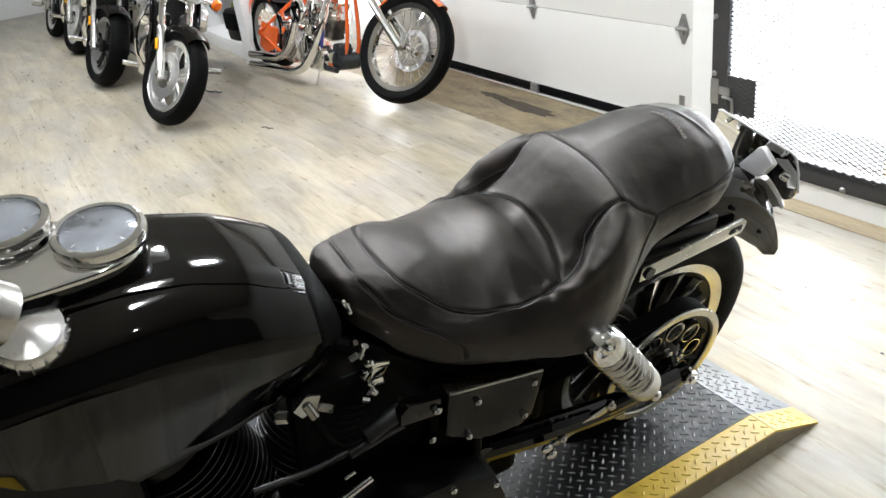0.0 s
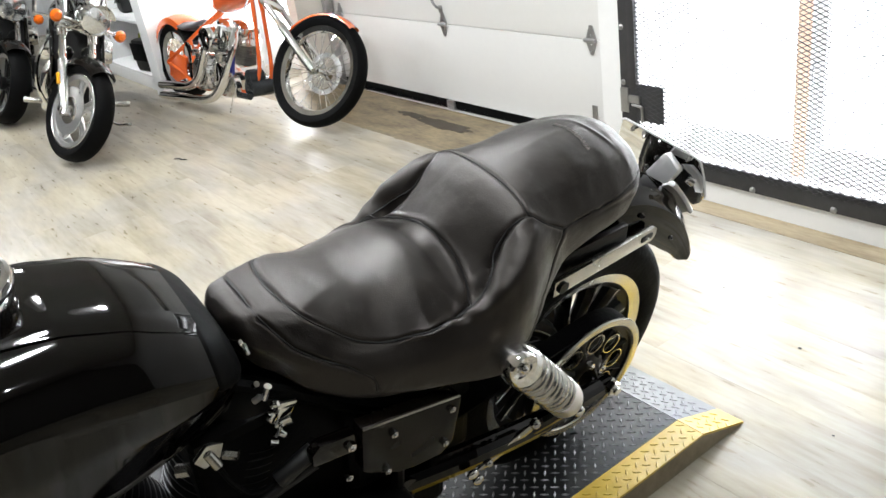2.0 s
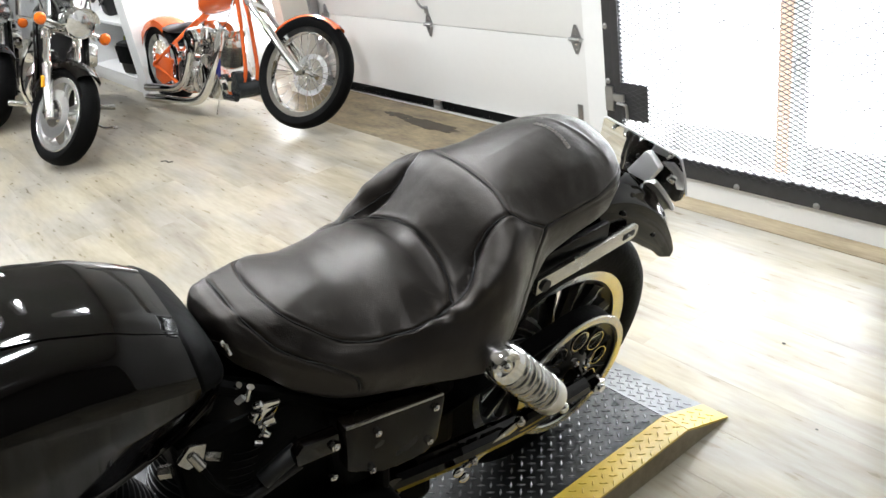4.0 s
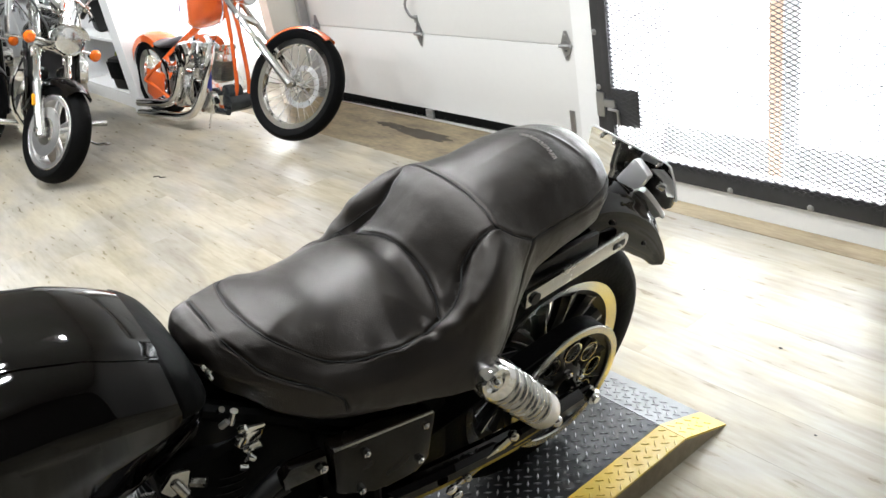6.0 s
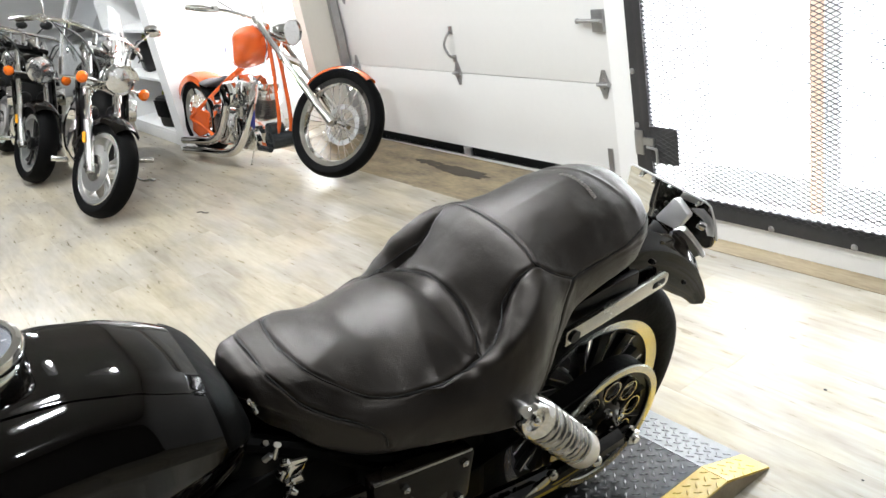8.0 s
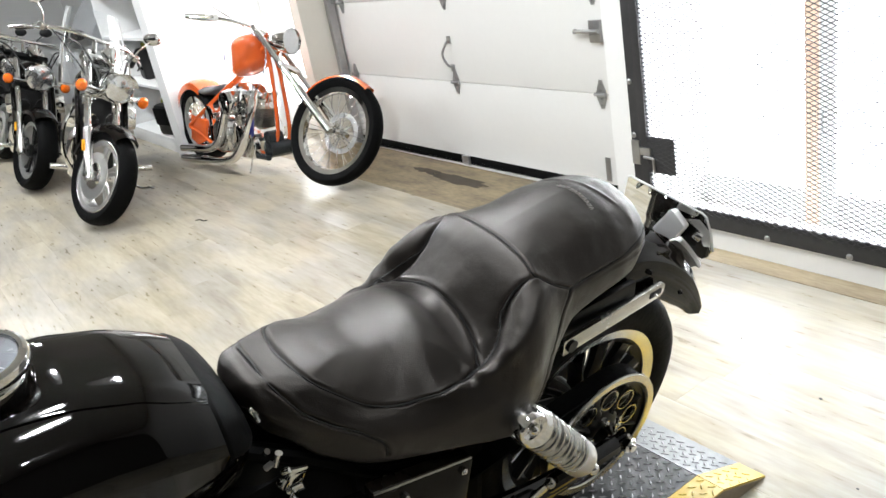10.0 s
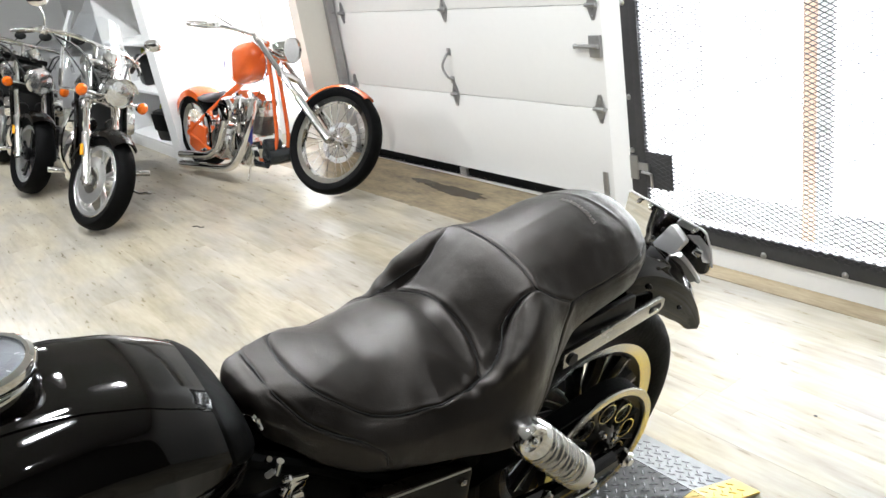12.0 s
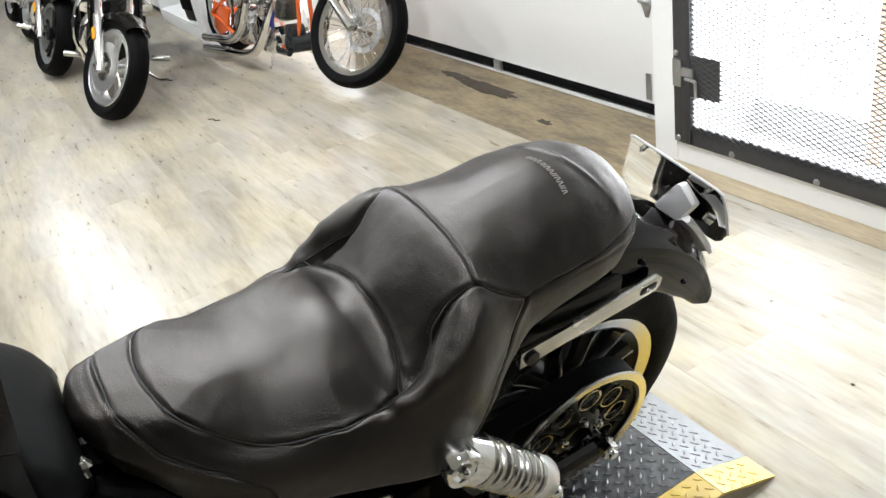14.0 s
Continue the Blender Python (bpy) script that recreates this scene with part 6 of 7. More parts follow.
    part("rear_fender", skin(bmesh.new(), rows), ORANGE, ch, "orange rear mudguard")
    rw = part("rear_wheel", lathe(bmesh.new(), [(0.175, -0.075), (0.222, -0.088), (0.228, -0.08), (0.19, -0.05), (0.19, 0.05), (0.228, 0.08), (0.222, 0.088), (0.175, 0.075)], RW, 56), CHROME, ch, "chrome wheel")
    part("tyre", lathe(bmesh.new(), tyre_profile(0.318, 0.19, 0.10), RW, 64), RUBBER, rw, "fat black tyre")
    bm = lathe(bmesh.new(), [(0.01, -0.09), (0.05, -0.085), (0.055, 0.085), (0.01, 0.09)], RW, 24)
    part("hub", bm, CHROME, rw)
    for i in range(24):
        a = 2 * math.pi * i / 24
        sd = 1 if i % 2 else -1
        part("spoke", rod(bmesh.new(), RW @ Vector((0.07 * sd, 0.05 * math.cos(a + 0.3), 0.05 * math.sin(a + 0.3))), RW @ Vector((0.02 * sd, 0.185 * math.cos(a), 0.185 * math.sin(a))), 0.0026, n=5), CHROME, rw)
    # engine: crankcase, two finned cylinders, heads, air cleaner
    en = part("engine", bmesh.new(), NICKEL, ch, "polished V-twin engine")
    bm = bmesh.new()
    rod(bm, (0.67, -0.12, 0.28), (0.67, 0.12, 0.28), 0.15, n=36, bevel=0.012)
    span(0.26, 0.62, -0.11, 0.11, 0.14, 0.40, 0.03, bm)
    rod(bm, (0.40, -0.15, 0.27), (0.40, -0.09, 0.27), 0.11, n=30, bevel=0.01)
    rod(bm, (0.78, -0.14, 0.22), (0.78, -0.09, 0.22), 0.08, n=30, bevel=0.01)
    bm.to_mesh(en.data)
    bm.free()
    for ang, bx in ((-21, 0.61), (23, 0.72)):
        ax = Vector((math.sin(radians(ang)), 0, math.cos(radians(ang))))
        c0 = Vector((bx, 0, 0.33))
        q = Matrix.Translation(c0) @ ax.to_track_quat("X", "Z").to_matrix().to_4x4()
        prof = [(0.0001, 0.02)]
        for i in range(9):
            t = 0.05 + i * 0.017
            prof += [(0.075, t), (0.105, t + 0.003), (0.105, t + 0.007), (0.075, t + 0.010)]
        prof += [(0.080, 0.215), (0.088, 0.23), (0.080, 0.27), (0.060, 0.29), (0.0001, 0.30)]
        cy = part("cylinder", lathe(bmesh.new(), prof, q, 28), NICKEL, en, "polished finned cylinder")
        bm = bmesh.new()
        box(bm, c0 + ax * 0.265, (0.15, 0.12, 0.055), Matrix.Rotation(radians(ang), 4, "Y"), 0.016)
        rod(bm, c0 + ax * 0.02 + Vector((0, -0.115, 0.0)), c0 + ax * 0.24 + Vector((0, -0.075, 0)), 0.011)
        part("rocker_cover", bm, CHROME, cy, "chrome rocker cover and pushrod tube")
    bm = rod(bmesh.new(), (0.60, -0.125, 0.51), (0.60, -0.19, 0.51), 0.09, 0.078, n=32, bevel=0.014)
    part("air_cleaner", bm, CHROME, en, "round chrome air cleaner")
    en.matrix_basis = Matrix.Translation((0.66, 0, 0.34)) @ Matrix.Scale(1.13, 4) @ Matrix.Translation((-0.66, 0, -0.34))
    bm = rod(bmesh.new(), (0.68, -0.11, 0.28), (0.68, -0.15, 0.28), 0.085, n=30, bevel=0.012)
    part("cam_cover", bm, CHROME, en)
    bm = bmesh.new()
    tube(bm, [(0.52, -0.08, 0.55), (0.55, -0.15, 0.51), (0.54, -0.17, 0.40), (0.44, -0.18, 0.25), (0.30, -0.185, 0.185), (0.08, -0.19, 0.168), (-0.13, -0.195, 0.155)], 0.029, 14, 8)
    part("exhaust_pipe", bm, CHROME, en, "upper chrome drag pipe")
    bm = bmesh.new()
    tube(bm, [(0.84, -0.08, 0.56), (0.88, -0.14, 0.48), (0.84, -0.175, 0.32), (0.70, -0.19, 0.17), (0.52, -0.195, 0.115), (0.2, -0.20, 0.098), (-0.11, -0.205, 0.085)], 0.029, 14, 8)
    part("exhaust_pipe", bm, CHROME, en, "lower chrome drag pipe")
    bm = bmesh.new()
    rod(bm, (0.12, -0.13, 0.40), (0.12, 0.13, 0.40), 0.085, n=30, bevel=0.012)
    part("oil_tank", bm, CHROME, ch, "round chrome oil tank")
    part("side_panel", prism(bmesh.new(), [(-0.10, 0.36), (0.16, 0.40), (0.22, 0.20), (0.10, 0.15), (-0.06, 0.20)], 0.02, pose(0, -0.135, 0, 0, 0, -90) @ pose(0, 0, 0, 0, 0, 180) , 0.004), ORANGE, ch, "orange side panel")
    bm = bmesh.new()
    tube(bm, [(0.62, -0.10, 0.58), (0.70, -0.13, 0.61), (0.80, -0.11, 0.60)], 0.024, 10, 5)
    box(bm, (0.72, -0.10, 0.565), (0.12, 0.07, 0.08), None, 0.015)
    part("carburettor", bm, CHROME, ch, "chrome carburettor and intake")
    bm = bmesh.new()
    rod(bm, (0.96, -0.10, 0.22), (0.96, 0.06, 0.22), 0.060, n=26, bevel=0.008)
    rod(bm, (0.96, -0.10, 0.29), (0.96, 0.0, 0.29), 0.045, n=20, bevel=0.006)
    rod(bm, (0.86, -0.12, 0.17), (1.0, -0.12, 0.17), 0.02)
    part("oil_filter", bm, mat("dark_filter", (0.05, 0.055, 0.06), 0.25, 0.5, var=0.3), en, "dark oil filter and mount")
    bm = bmesh.new()
    prism(bm, [(-0.035, 0.0), (0.025, 0.02), (0.05, -0.10), (-0.02, -0.15), (-0.05, -0.13)], 0.006, pose(0.90, -0.16, 0.44, 0, 8, 80), 0.002)
    part("cloth_tag", bm, mat("blue_cloth", (0.015, 0.02, 0.19), 0.7, var=0.2), ch, "dark blue hanging cloth tag")
    bm = bmesh.new()
    prism(bm, [(-0.05, 0.0), (0.06, 0.012), (0.05, -0.03), (-0.05, -0.035)], 0.003, pose(0.80, -0.17, 0.60, 25, 20, 70))
    part("paper_tag", bm, WHITE, ch, "white paper tag")
    bm = bmesh.new()
    tube(bm, [(0.80, -0.14, 0.12), (0.79, -0.16, 0.04), (0.785, -0.165, 0.012)], 0.007, 8, 4)
    part("foot_control", bm, CHROME, ch, "chrome foot control")
    part("shift_rod", rod(bmesh.new(), (0.30, -0.15, 0.16), (0.62, -0.15, 0.15), 0.008), CHROME, ch)
    bm = bmesh.new()
    tube(bm, [(0.45, 0.11, 0.12), (0.44, 0.20, 0.05), (0.43, 0.245, -0.032)], 0.011, 8, 4)
    part("side_stand", bm, CHROME, ch, "chrome side stand")
    bm = bmesh.new()
    tube(bm, [S @ Vector((0.66, -0.28, 1.12)), Vector((0.90, -0.12, 1.06)), Vector((1.02, -0.05, 0.90)), Vector((0.92, -0.08, 0.66)), Vector((0.78, -0.10, 0.60))], 0.005, 6, 6)
    tube(bm, [S @ Vector((0.66, 0.28, 1.12)), Vector((0.92, 0.14, 1.05)), Vector((1.05, 0.06, 0.88)), Vector((1.00, 0.06, 0.55))], 0.005, 6, 6)
    part("cable", bm, CHROME, ch, "braided control cables")
    return ch


LENSM = mat("lamp_lens", (0.78, 0.80, 0.82), 0.14, 0.9, var=0.08, scale=30, coat=0.8, bump=0.06, bump_scale=60)
ALLOY = mat("silver_cast_alloy", (0.78, 0.78, 0.77), 0.30, 0.9, var=0.08, scale=20)
chopper()

# ---------------------------------------------------------------- the row of cruisers
# own axes: x ahead, y to the left, z up, the front tyre's foot at the origin


def cruiser(name, m, label, lean, steer, wheel_mat, paint, shield, wheel_r=0.322, tyre_w=0.125, lamp_r=0.095, spokes=5, detail=True):
    ch = thing(name, m @ pose(0, 0, 0, -lean, 0, 0), label, "motorcycle", "parked cruisers")
    hub, head = Vector((0, 0, wheel_r)), Vector((-0.47, 0, 1.06))
    S = steer_matrix(hub, head, steer)
    S3 = S.to_3x3().to_4x4()
    W = S @ Matrix.Translation(hub) @ pose(0, 0, 0, 0, 0, 90)
    d = (head - hub).normalized()
    dr = wheel_r - 0.085
    fw = part("front_wheel", lathe(bmesh.new(), [(dr - 0.03, -0.045), (dr, -0.050), (dr + 0.006, -0.046), (dr - 0.016, -0.03), (dr - 0.018, 0.03), (dr + 0.006, 0.046), (dr, 0.050), (dr - 0.03, 0.045), (dr - 0.036, 0.0)], W, 56), ALLOY, ch, "cast alloy wheel")
    part("tyre", lathe(bmesh.new(), tyre_profile(wheel_r, tyre_w, 0.086), W, 64), RUBBER, fw, "black tyre")
    for sd in (1, -1):
        part("rim_edge", lathe(bmesh.new(), [(dr - 0.010, 0.047 * sd), (dr + 0.004, 0.052 * sd), (dr + 0.008, 0.049 * sd), (dr - 0.006, 0.043 * sd)], W, 56), NICKEL, fw, "machined bright rim edge")
    part("hub", lathe(bmesh.new(), [(0.012, -0.06), (0.05, -0.055), (0.055, -0.03), (0.045, 0.03), (0.05, 0.055), (0.012, 0.06)], W, 28), wheel_mat, fw)
    for i in range(spokes):
        for k in (-0.13, 0.13):
            a = 2 * math.pi * i / spokes + k
            pts = [W @ Vector((-0.01, r * math.cos(a + t), r * math.sin(a + t))) for r, t in ((0.045, -k * 0.4), (0.10, 0.04), (0.16, 0.10), (dr - 0.024, 0.20))]
            part("spoke", tube(bmesh.new(), pts, [0.016, 0.012, 0.011, 0.015], 8, 4, flat=1.3), wheel_mat, fw)
    side = 1 if wheel_mat is ALLOY else -1
    part("brake_disc", lathe(bmesh.new(), [(0.085, -0.072 * side), (0.156, -0.072 * side), (0.156, -0.066 * side), (0.085, -0.066 * side)], W, 48), ALLOY, fw, "steel brake disc")
    bm = lathe(bmesh.new(), [(0.03, -0.066 * side), (0.088, -0.073 * side), (0.088, -0.064 * side), (0.03, -0.056 * side)], W, 30)
    part("disc_carrier", bm, NICKEL if wheel_mat is ALLOY else BLACK, fw)
    for s in (1, -1):
        o = Vector((0, 0.105 * s, 0))
        leg = part("fork_tube", rod(bmesh.new(), S @ (hub + o + d * 0.30), S @ (head + o + d * 0.02), 0.0215, n=18), CHROME, ch, "chrome fork tube")
        bm = bmesh.new()
        rod(bm, S @ (hub + o - d * 0.04), S @ (hub + o + d * 0.33), 0.030, 0.032, n=20, bevel=0.004)
        rod(bm, S @ (hub + o * 0.7), S @ (hub + o * 1.35), 0.019, n=14, bevel=0.003)
        part("lower_leg", bm, SATIN, leg, "polished lower fork leg")
        if shield:
            part("cover", rod(bmesh.new(), S @ (hub + o + d * 0.50), S @ (head + o + d * 0.01), 0.032, 0.034, n=20, bevel=0.004), CHROME, leg, "chrome fork cover")
        bm = box(bmesh.new(), S @ (hub + o * 1.33 + d * 0.20), (0.02, 0.016, 0.075), S3 @ Matrix.Rotation(math.atan2(d.x, d.z), 4, "Y"), 0.004)
        part("reflector", bm, mat("amber_reflector", (0.85, 0.38, 0.02), 0.25, var=0.08) if s < 0 else AMBER, leg, "amber reflector")
    for k in (0.66, 0.97):
        bm = bmesh.new()
        box(bm, S @ (hub + (head - hub) * k), (0.07, 0.28, 0.04), S3 @ Matrix.Rotation(math.atan2(d.x, d.z), 4, "Y"), 0.012)
        part("triple_tree", bm, CHROME if shield else BLACK, ch, "fork clamp")
    rows = []
    for a in np.linspace(radians(12), radians(120), 30):
        R = wheel_r + 0.032
        w = tyre_w / 2 + 0.014
        rows.append([W @ Vector((x, r * math.cos(a), r * math.sin(a))) for x, r in ((-w - 0.004, R - 0.06), (-w, R - 0.03), (-w * 0.6, R), (0, R + 0.010), (w * 0.6, R), (w, R - 0.03), (w + 0.004, R - 0.06), (w * 0.95, R - 0.032), (0, R + 0.004), (-w * 0.95, R - 0.032))])
    part("front_fender", skin(bmesh.new(), rows), paint, ch, "glossy front mudguard")
    # headlight in a chrome shell with a peak
    hm = S @ pose(-0.17, 0, 0.90 + 0.01)
    r = lamp_r
    hl = part("headlight", lathe(bmesh.new(), [(0.0001, -0.16), (r * 0.55, -0.14), (r * 0.9, -0.07), (r * 1.02, 0.02), (r * 1.06, 0.05), (r * 0.98, 0.056), (r * 0.95, 0.046), (0.0001, 0.03)], hm, 36), CHROME, ch, "round chrome headlight")
    part("lens", lathe(bmesh.new(), [(0.0001, 0.062), (r * 0.6, 0.058), (r * 0.95, 0.047), (r * 0.95, 0.040), (0.0001, 0.040)], hm, 32), LENSM, hl, "clear fluted lens")
    if shield:
        part("peak", lathe(bmesh.new(), [(r * 1.07, 0.02), (r * 1.12, 0.10), (r * 1.10, 0.10), (r * 1.04, 0.02)], hm, 24, radians(20), radians(160)), CHROME, hl, "chrome lamp peak")
    # signals on a bar
    bar = part("signal_bar", rod(bmesh.new(), S @ Vector((-0.20, -0.20, 0.86)), S @ Vector((-0.20, 0.20, 0.86)), 0.011), CHROME, ch, "chrome signal bar")
    for s in (1, -1):
        sm = S @ pose(-0.19, 0.225 * s, 0.86)
        sg = part("turn_signal", lathe(bmesh.new(), [(0.0001, -0.05), (0.03, -0.04), (0.040, 0.0), (0.041, 0.012), (0.0001, 0.012)], sm, 22), CHROME, bar, "chrome signal shell")
        part("amber_lens", lathe(bmesh.new(), [(0.0001, 0.042), (0.024, 0.036), (0.040, 0.0135), (0.040, 0.010), (0.0001, 0.010)], sm, 22), AMBER, sg, "amber signal lens")
    # bars, grips, mirrors
    top = head + d * 0.02
    bm = bmesh.new()
    for s in (1, -1):
        rod(bm, S @ (top + Vector((0, 0.05 * s, 0))), S @ (top + Vector((-0.03, 0.05 * s, 0.08))), 0.016)
    tube(bm, [S @ Vector(p) for p in ((-0.80, -0.42, 1.08), (-0.68, -0.36, 1.13), (-0.55, -0.20, 1.17), (-0.50, 0, 1.165), (-0.55, 0.20, 1.17), (-0.68, 0.36, 1.13), (-0.80, 0.42, 1.08))], 0.0135, 12, 6)
    hb = part("handlebar", bm, CHROME, ch, "chrome handlebar")
    for s in (1, -1):
        part("grip", rod(bmesh.new(), S @ Vector((-0.71, 0.378 * s, 1.118)), S @ Vector((-0.82, 0.43 * s, 1.072)), 0.0185, n=14, bevel=0.004), PLASTIC, hb, "black rubber grip")
        bm = bmesh.new()
        box(bm, S @ Vector((-0.66, 0.345 * s, 1.135)), (0.06, 0.05, 0.05), S3, 0.012)
        tube(bm, [S @ Vector((-0.63, 0.35 * s, 1.13)), S @ Vector((-0.70, 0.43 * s, 1.10)), S @ Vector((-0.80, 0.48 * s, 1.06))], 0.006, 8, 4, flat=1.6)
        part("control", bm, SATIN, hb, "lever and switch block")
        bm = bmesh.new()
        tube(bm, [S @ Vector((-0.66, 0.34 * s, 1.15)), S @ Vector((-0.65, 0.37 * s, 1.22)), S @ Vector((-0.66, 0.42 * s, 1.28))], 0.006, 8, 4)
        ball(bm, S @ Vector((-0.66, 0.44 * s, 1.31)), 0.065, (0.32, 1.0, 0.72), 18)
        mr = part("mirror", bm, CHROME if shield else PLASTIC, hb, "round mirror on a stalk")
        part("mirror_face", ball(bmesh.new(), S @ Vector((-0.673, 0.44 * s, 1.31)), 0.056, (0.26, 1.0, 0.72), 18), MIRROR, mr, "mirror glass")
    bm = bmesh.new()
    for s in (1, -1):
        tube(bm, [S @ Vector((-0.62, 0.30 * s, 1.14)), S @ Vector((-0.50, 0.22 * s, 1.05)), S @ Vector((-0.36, 0.13 * s, 0.92)), Vector((-0.48, 0.10 * s, 0.75))], 0.0055, 6, 5)
    part("cable", bm, PLASTIC, hb, "black control cables")
    if shield:
        # clear windshield on chrome stays
        def sheet(u, v):
            return Vector((-0.22 - 0.34 * v - 0.16 * u * u, 0.27 * u * (1 - 0.25 * v * v), 0.86 + 0.50 * v - 0.04 * u * u))
        rows = [[S @ sheet(u, v) for u in np.linspace(-1, 1, 17)] for v in np.linspace(0, 1, 12)]
        bm = bmesh.new()
        front = [[bm.verts.new(p) for p in row] for row in rows]
        back = [[bm.verts.new(p + S3 @ Vector((-0.004, 0, -0.001))) for p in row] for row in rows]
        for g, flip in ((front, False), (back, True)):
            for a, b in zip(g, g[1:]):
                for j in range(16):
                    q = (a[j], a[j + 1], b[j + 1], b[j])
                    bm.faces.new(q[::-1] if flip else q)
        rim = lambda g: g[0] + [r_[-1] for r_ in g[1:]] + g[-1][-2::-1] + [r_[0] for r_ in g[-2:0:-1]]
        ra, rb = rim(front), rim(back)
        for i in range(len(ra)):
            bm.faces.new((ra[i], ra[(i + 1) % len(ra)], rb[(i + 1) % len(ra)], rb[i]))
        ws = part("windshield", bm, SHIELD, ch, "clear windshield on chrome stays", smooth=60)
        ws.visible_shadow = False
        bm = bmesh.new()
        edge = [S @ (sheet(u, 0.0) + Vector((0.006, 0, 0))) for u in np.linspace(-1, 1, 9)]
        tube(bm, edge, 0.008, 8, 3)
        for s in (1, -1):
            tube(bm, [S @ (sheet(s * 0.96, v) + Vector((0.008, 0, 0))) for v in (0.0, 0.25, 0.5, 0.75)], 0.006, 8, 3)
            rod(bm, S @ (sheet(s * 0.4, 0.1)), S @ Vector((-0.32, 0.105 * s, 0.86)), 0.009)
            rod(bm, S @ (sheet(s * 0.4, 0.35)), S @ Vector((-0.42, 0.105 * s, 1.02)), 0.009)
        part("stay", bm, CHROME, ws, "chrome windshield stays")
    # body: radiator, engine, tank, seat, rear end
    bm = bmesh.new()
    span(-0.50, -0.42, -0.165, 0.165, 0.26, 0.78, 0.015, bm)
    part("radiator", bm, PLASTIC, ch, "black radiator")
    for s in (1, -1):
        part("shroud", prism(bmesh.new(), [(-0.06, 0.30), (0.07, 0.34), (0.10, 0.62), (0.05, 0.80), (-0.10, 0.84), (-0.14, 0.50)], 0.03, pose(-0.47, 0.155 * s, 0, 0, 0, -90), 0.008), PAINT, ch, "glossy black radiator shroud")
        part("side_cover", prism(bmesh.new(), [(-0.20, 0.46), (0.16, 0.44), (0.24, 0.60), (0.18, 0.74), (-0.20, 0.72)], 0.05, pose(-0.95, 0.165 * s, 0, 0, 0, -90), 0.012), paint, ch, "glossy side cover")
        part("air_box", rod(bmesh.new(), (-0.72, 0.13 * s, 0.62), (-0.72, 0.235 * s, 0.62), 0.095, 0.080, n=30, bevel=0.014), CHROME, ch, "round chrome air box")
        part("horn", rod(bmesh.new(), (-0.40, 0.07 * s, 0.66), (-0.34, 0.07 * s, 0.65), 0.045, 0.05, n=22, bevel=0.006), CHROME if shield else PLASTIC, ch, "round horn")
        part("switch_cable", tube(bmesh.new(), [S @ Vector((-0.60, 0.28 * s, 1.13)), S @ Vector((-0.44, 0.18 * s, 1.10)), S @ Vector((-0.30, 0.10 * s, 0.98)), S @ Vector((-0.26, 0.06 * s, 0.90))], 0.007, 6, 5), PLASTIC, ch)
    ins = part("instrument", lathe(bmesh.new(), [(0.0001, -0.05), (0.03, -0.05), (0.055, -0.01), (0.06, 0.015), (0.052, 0.02), (0.0001, 0.016)], S @ pose(-0.36, 0, 1.10, 0, -130, 0), 28), CHROME, ch, "round chrome instrument")
    bm = bmesh.new()
    span(-0.98, -0.52, -0.14, 0.14, 0.18, 0.46, 0.03, bm)
    for x, z, s in ((-0.62, 0.36, 1), (-0.62, 0.36, -1), (-0.85, 0.34, 1), (-0.85, 0.34, -1)):
        rod(bm, (x, 0.12 * s, z), (x, 0.20 * s, z), 0.10, 0.085, n=26, bevel=0.015)
    en = part("engine", bm, BLACK, ch, "black V-twin engine")
    for ang, bx in ((-20, -0.80), (22, -0.70)):
        ax = Vector((math.sin(radians(ang)), 0, math.cos(radians(ang))))
        prof = [(0.0001, 0.02)]
        for i in range(8):
            t = 0.05 + i * 0.02
            prof += [(0.065, t), (0.10, t + 0.003), (0.10, t + 0.008), (0.065, t + 0.011)]
        prof += [(0.09, 0.22), (0.085, 0.30), (0.0001, 0.31)]
        part("cylinder", lathe(bmesh.new(), prof, Matrix.Translation((bx, 0, 0.40)) @ ax.to_track_quat("X", "Z").to_matrix().to_4x4(), 26), BLACK, en, "black finned cylinder")
    for s in (1, -1):
        bm = bmesh.new()
        tube(bm, [(-0.46, 0.17 * s, 0.74), (-0.40, 0.24 * s, 0.60), (-0.40, 0.25 * s, 0.42), (-0.46, 0.19 * s, 0.26)], 0.014, 10, 6)
        part("engine_guard", bm, CHROME, ch, "chrome engine guard") if s < 0 and shield else bm.free()
        bm = bmesh.new()
        rod(bm, (-0.55, 0.15 * s, 0.27), (-0.55, 0.23 * s, 0.28), 0.011)
        rod(bm, (-0.55, 0.22 * s, 0.28), (-0.55, 0.34 * s, 0.285), 0.020, n=14, bevel=0.005)
        part("footpeg", bm, SATIN, ch, "bright ribbed footpeg")
        tube_bm = tube(bmesh.new(), [(-0.47, 0.12 * s, 0.78), (-0.49, 0.14 * s, 0.55), (-0.52, 0.14 * s, 0.25), (-0.62, 0.14 * s, 0.16), (-1.2, 0.14 * s, 0.16)], 0.018, 10, 5)
        part("frame_tube", tube_bm, BLACK, ch, "black frame tube")
    bm = bmesh.new()
    tube(bm, [(-0.62, -0.10, 0.58), (-0.54, -0.19, 0.48), (-0.62, -0.20, 0.26), (-0.9, -0.20, 0.20), (-1.9, -0.21, 0.22)], 0.036, 14, 6)
    part("exhaust_pipe", bm, CHROME, ch, "chrome exhaust pipe")
    bm = bmesh.new()
    tube(bm, [(-0.72, 0.14, 0.18), (-0.66, 0.26, 0.11), (-0.60, 0.33, 0.125)], 0.010, 8, 4)
    box(bm, (-0.60, 0.345, 0.125), (0.07, 0.03, 0.008), pose(0, 0, 0, lean, 0, 0), 0.003)
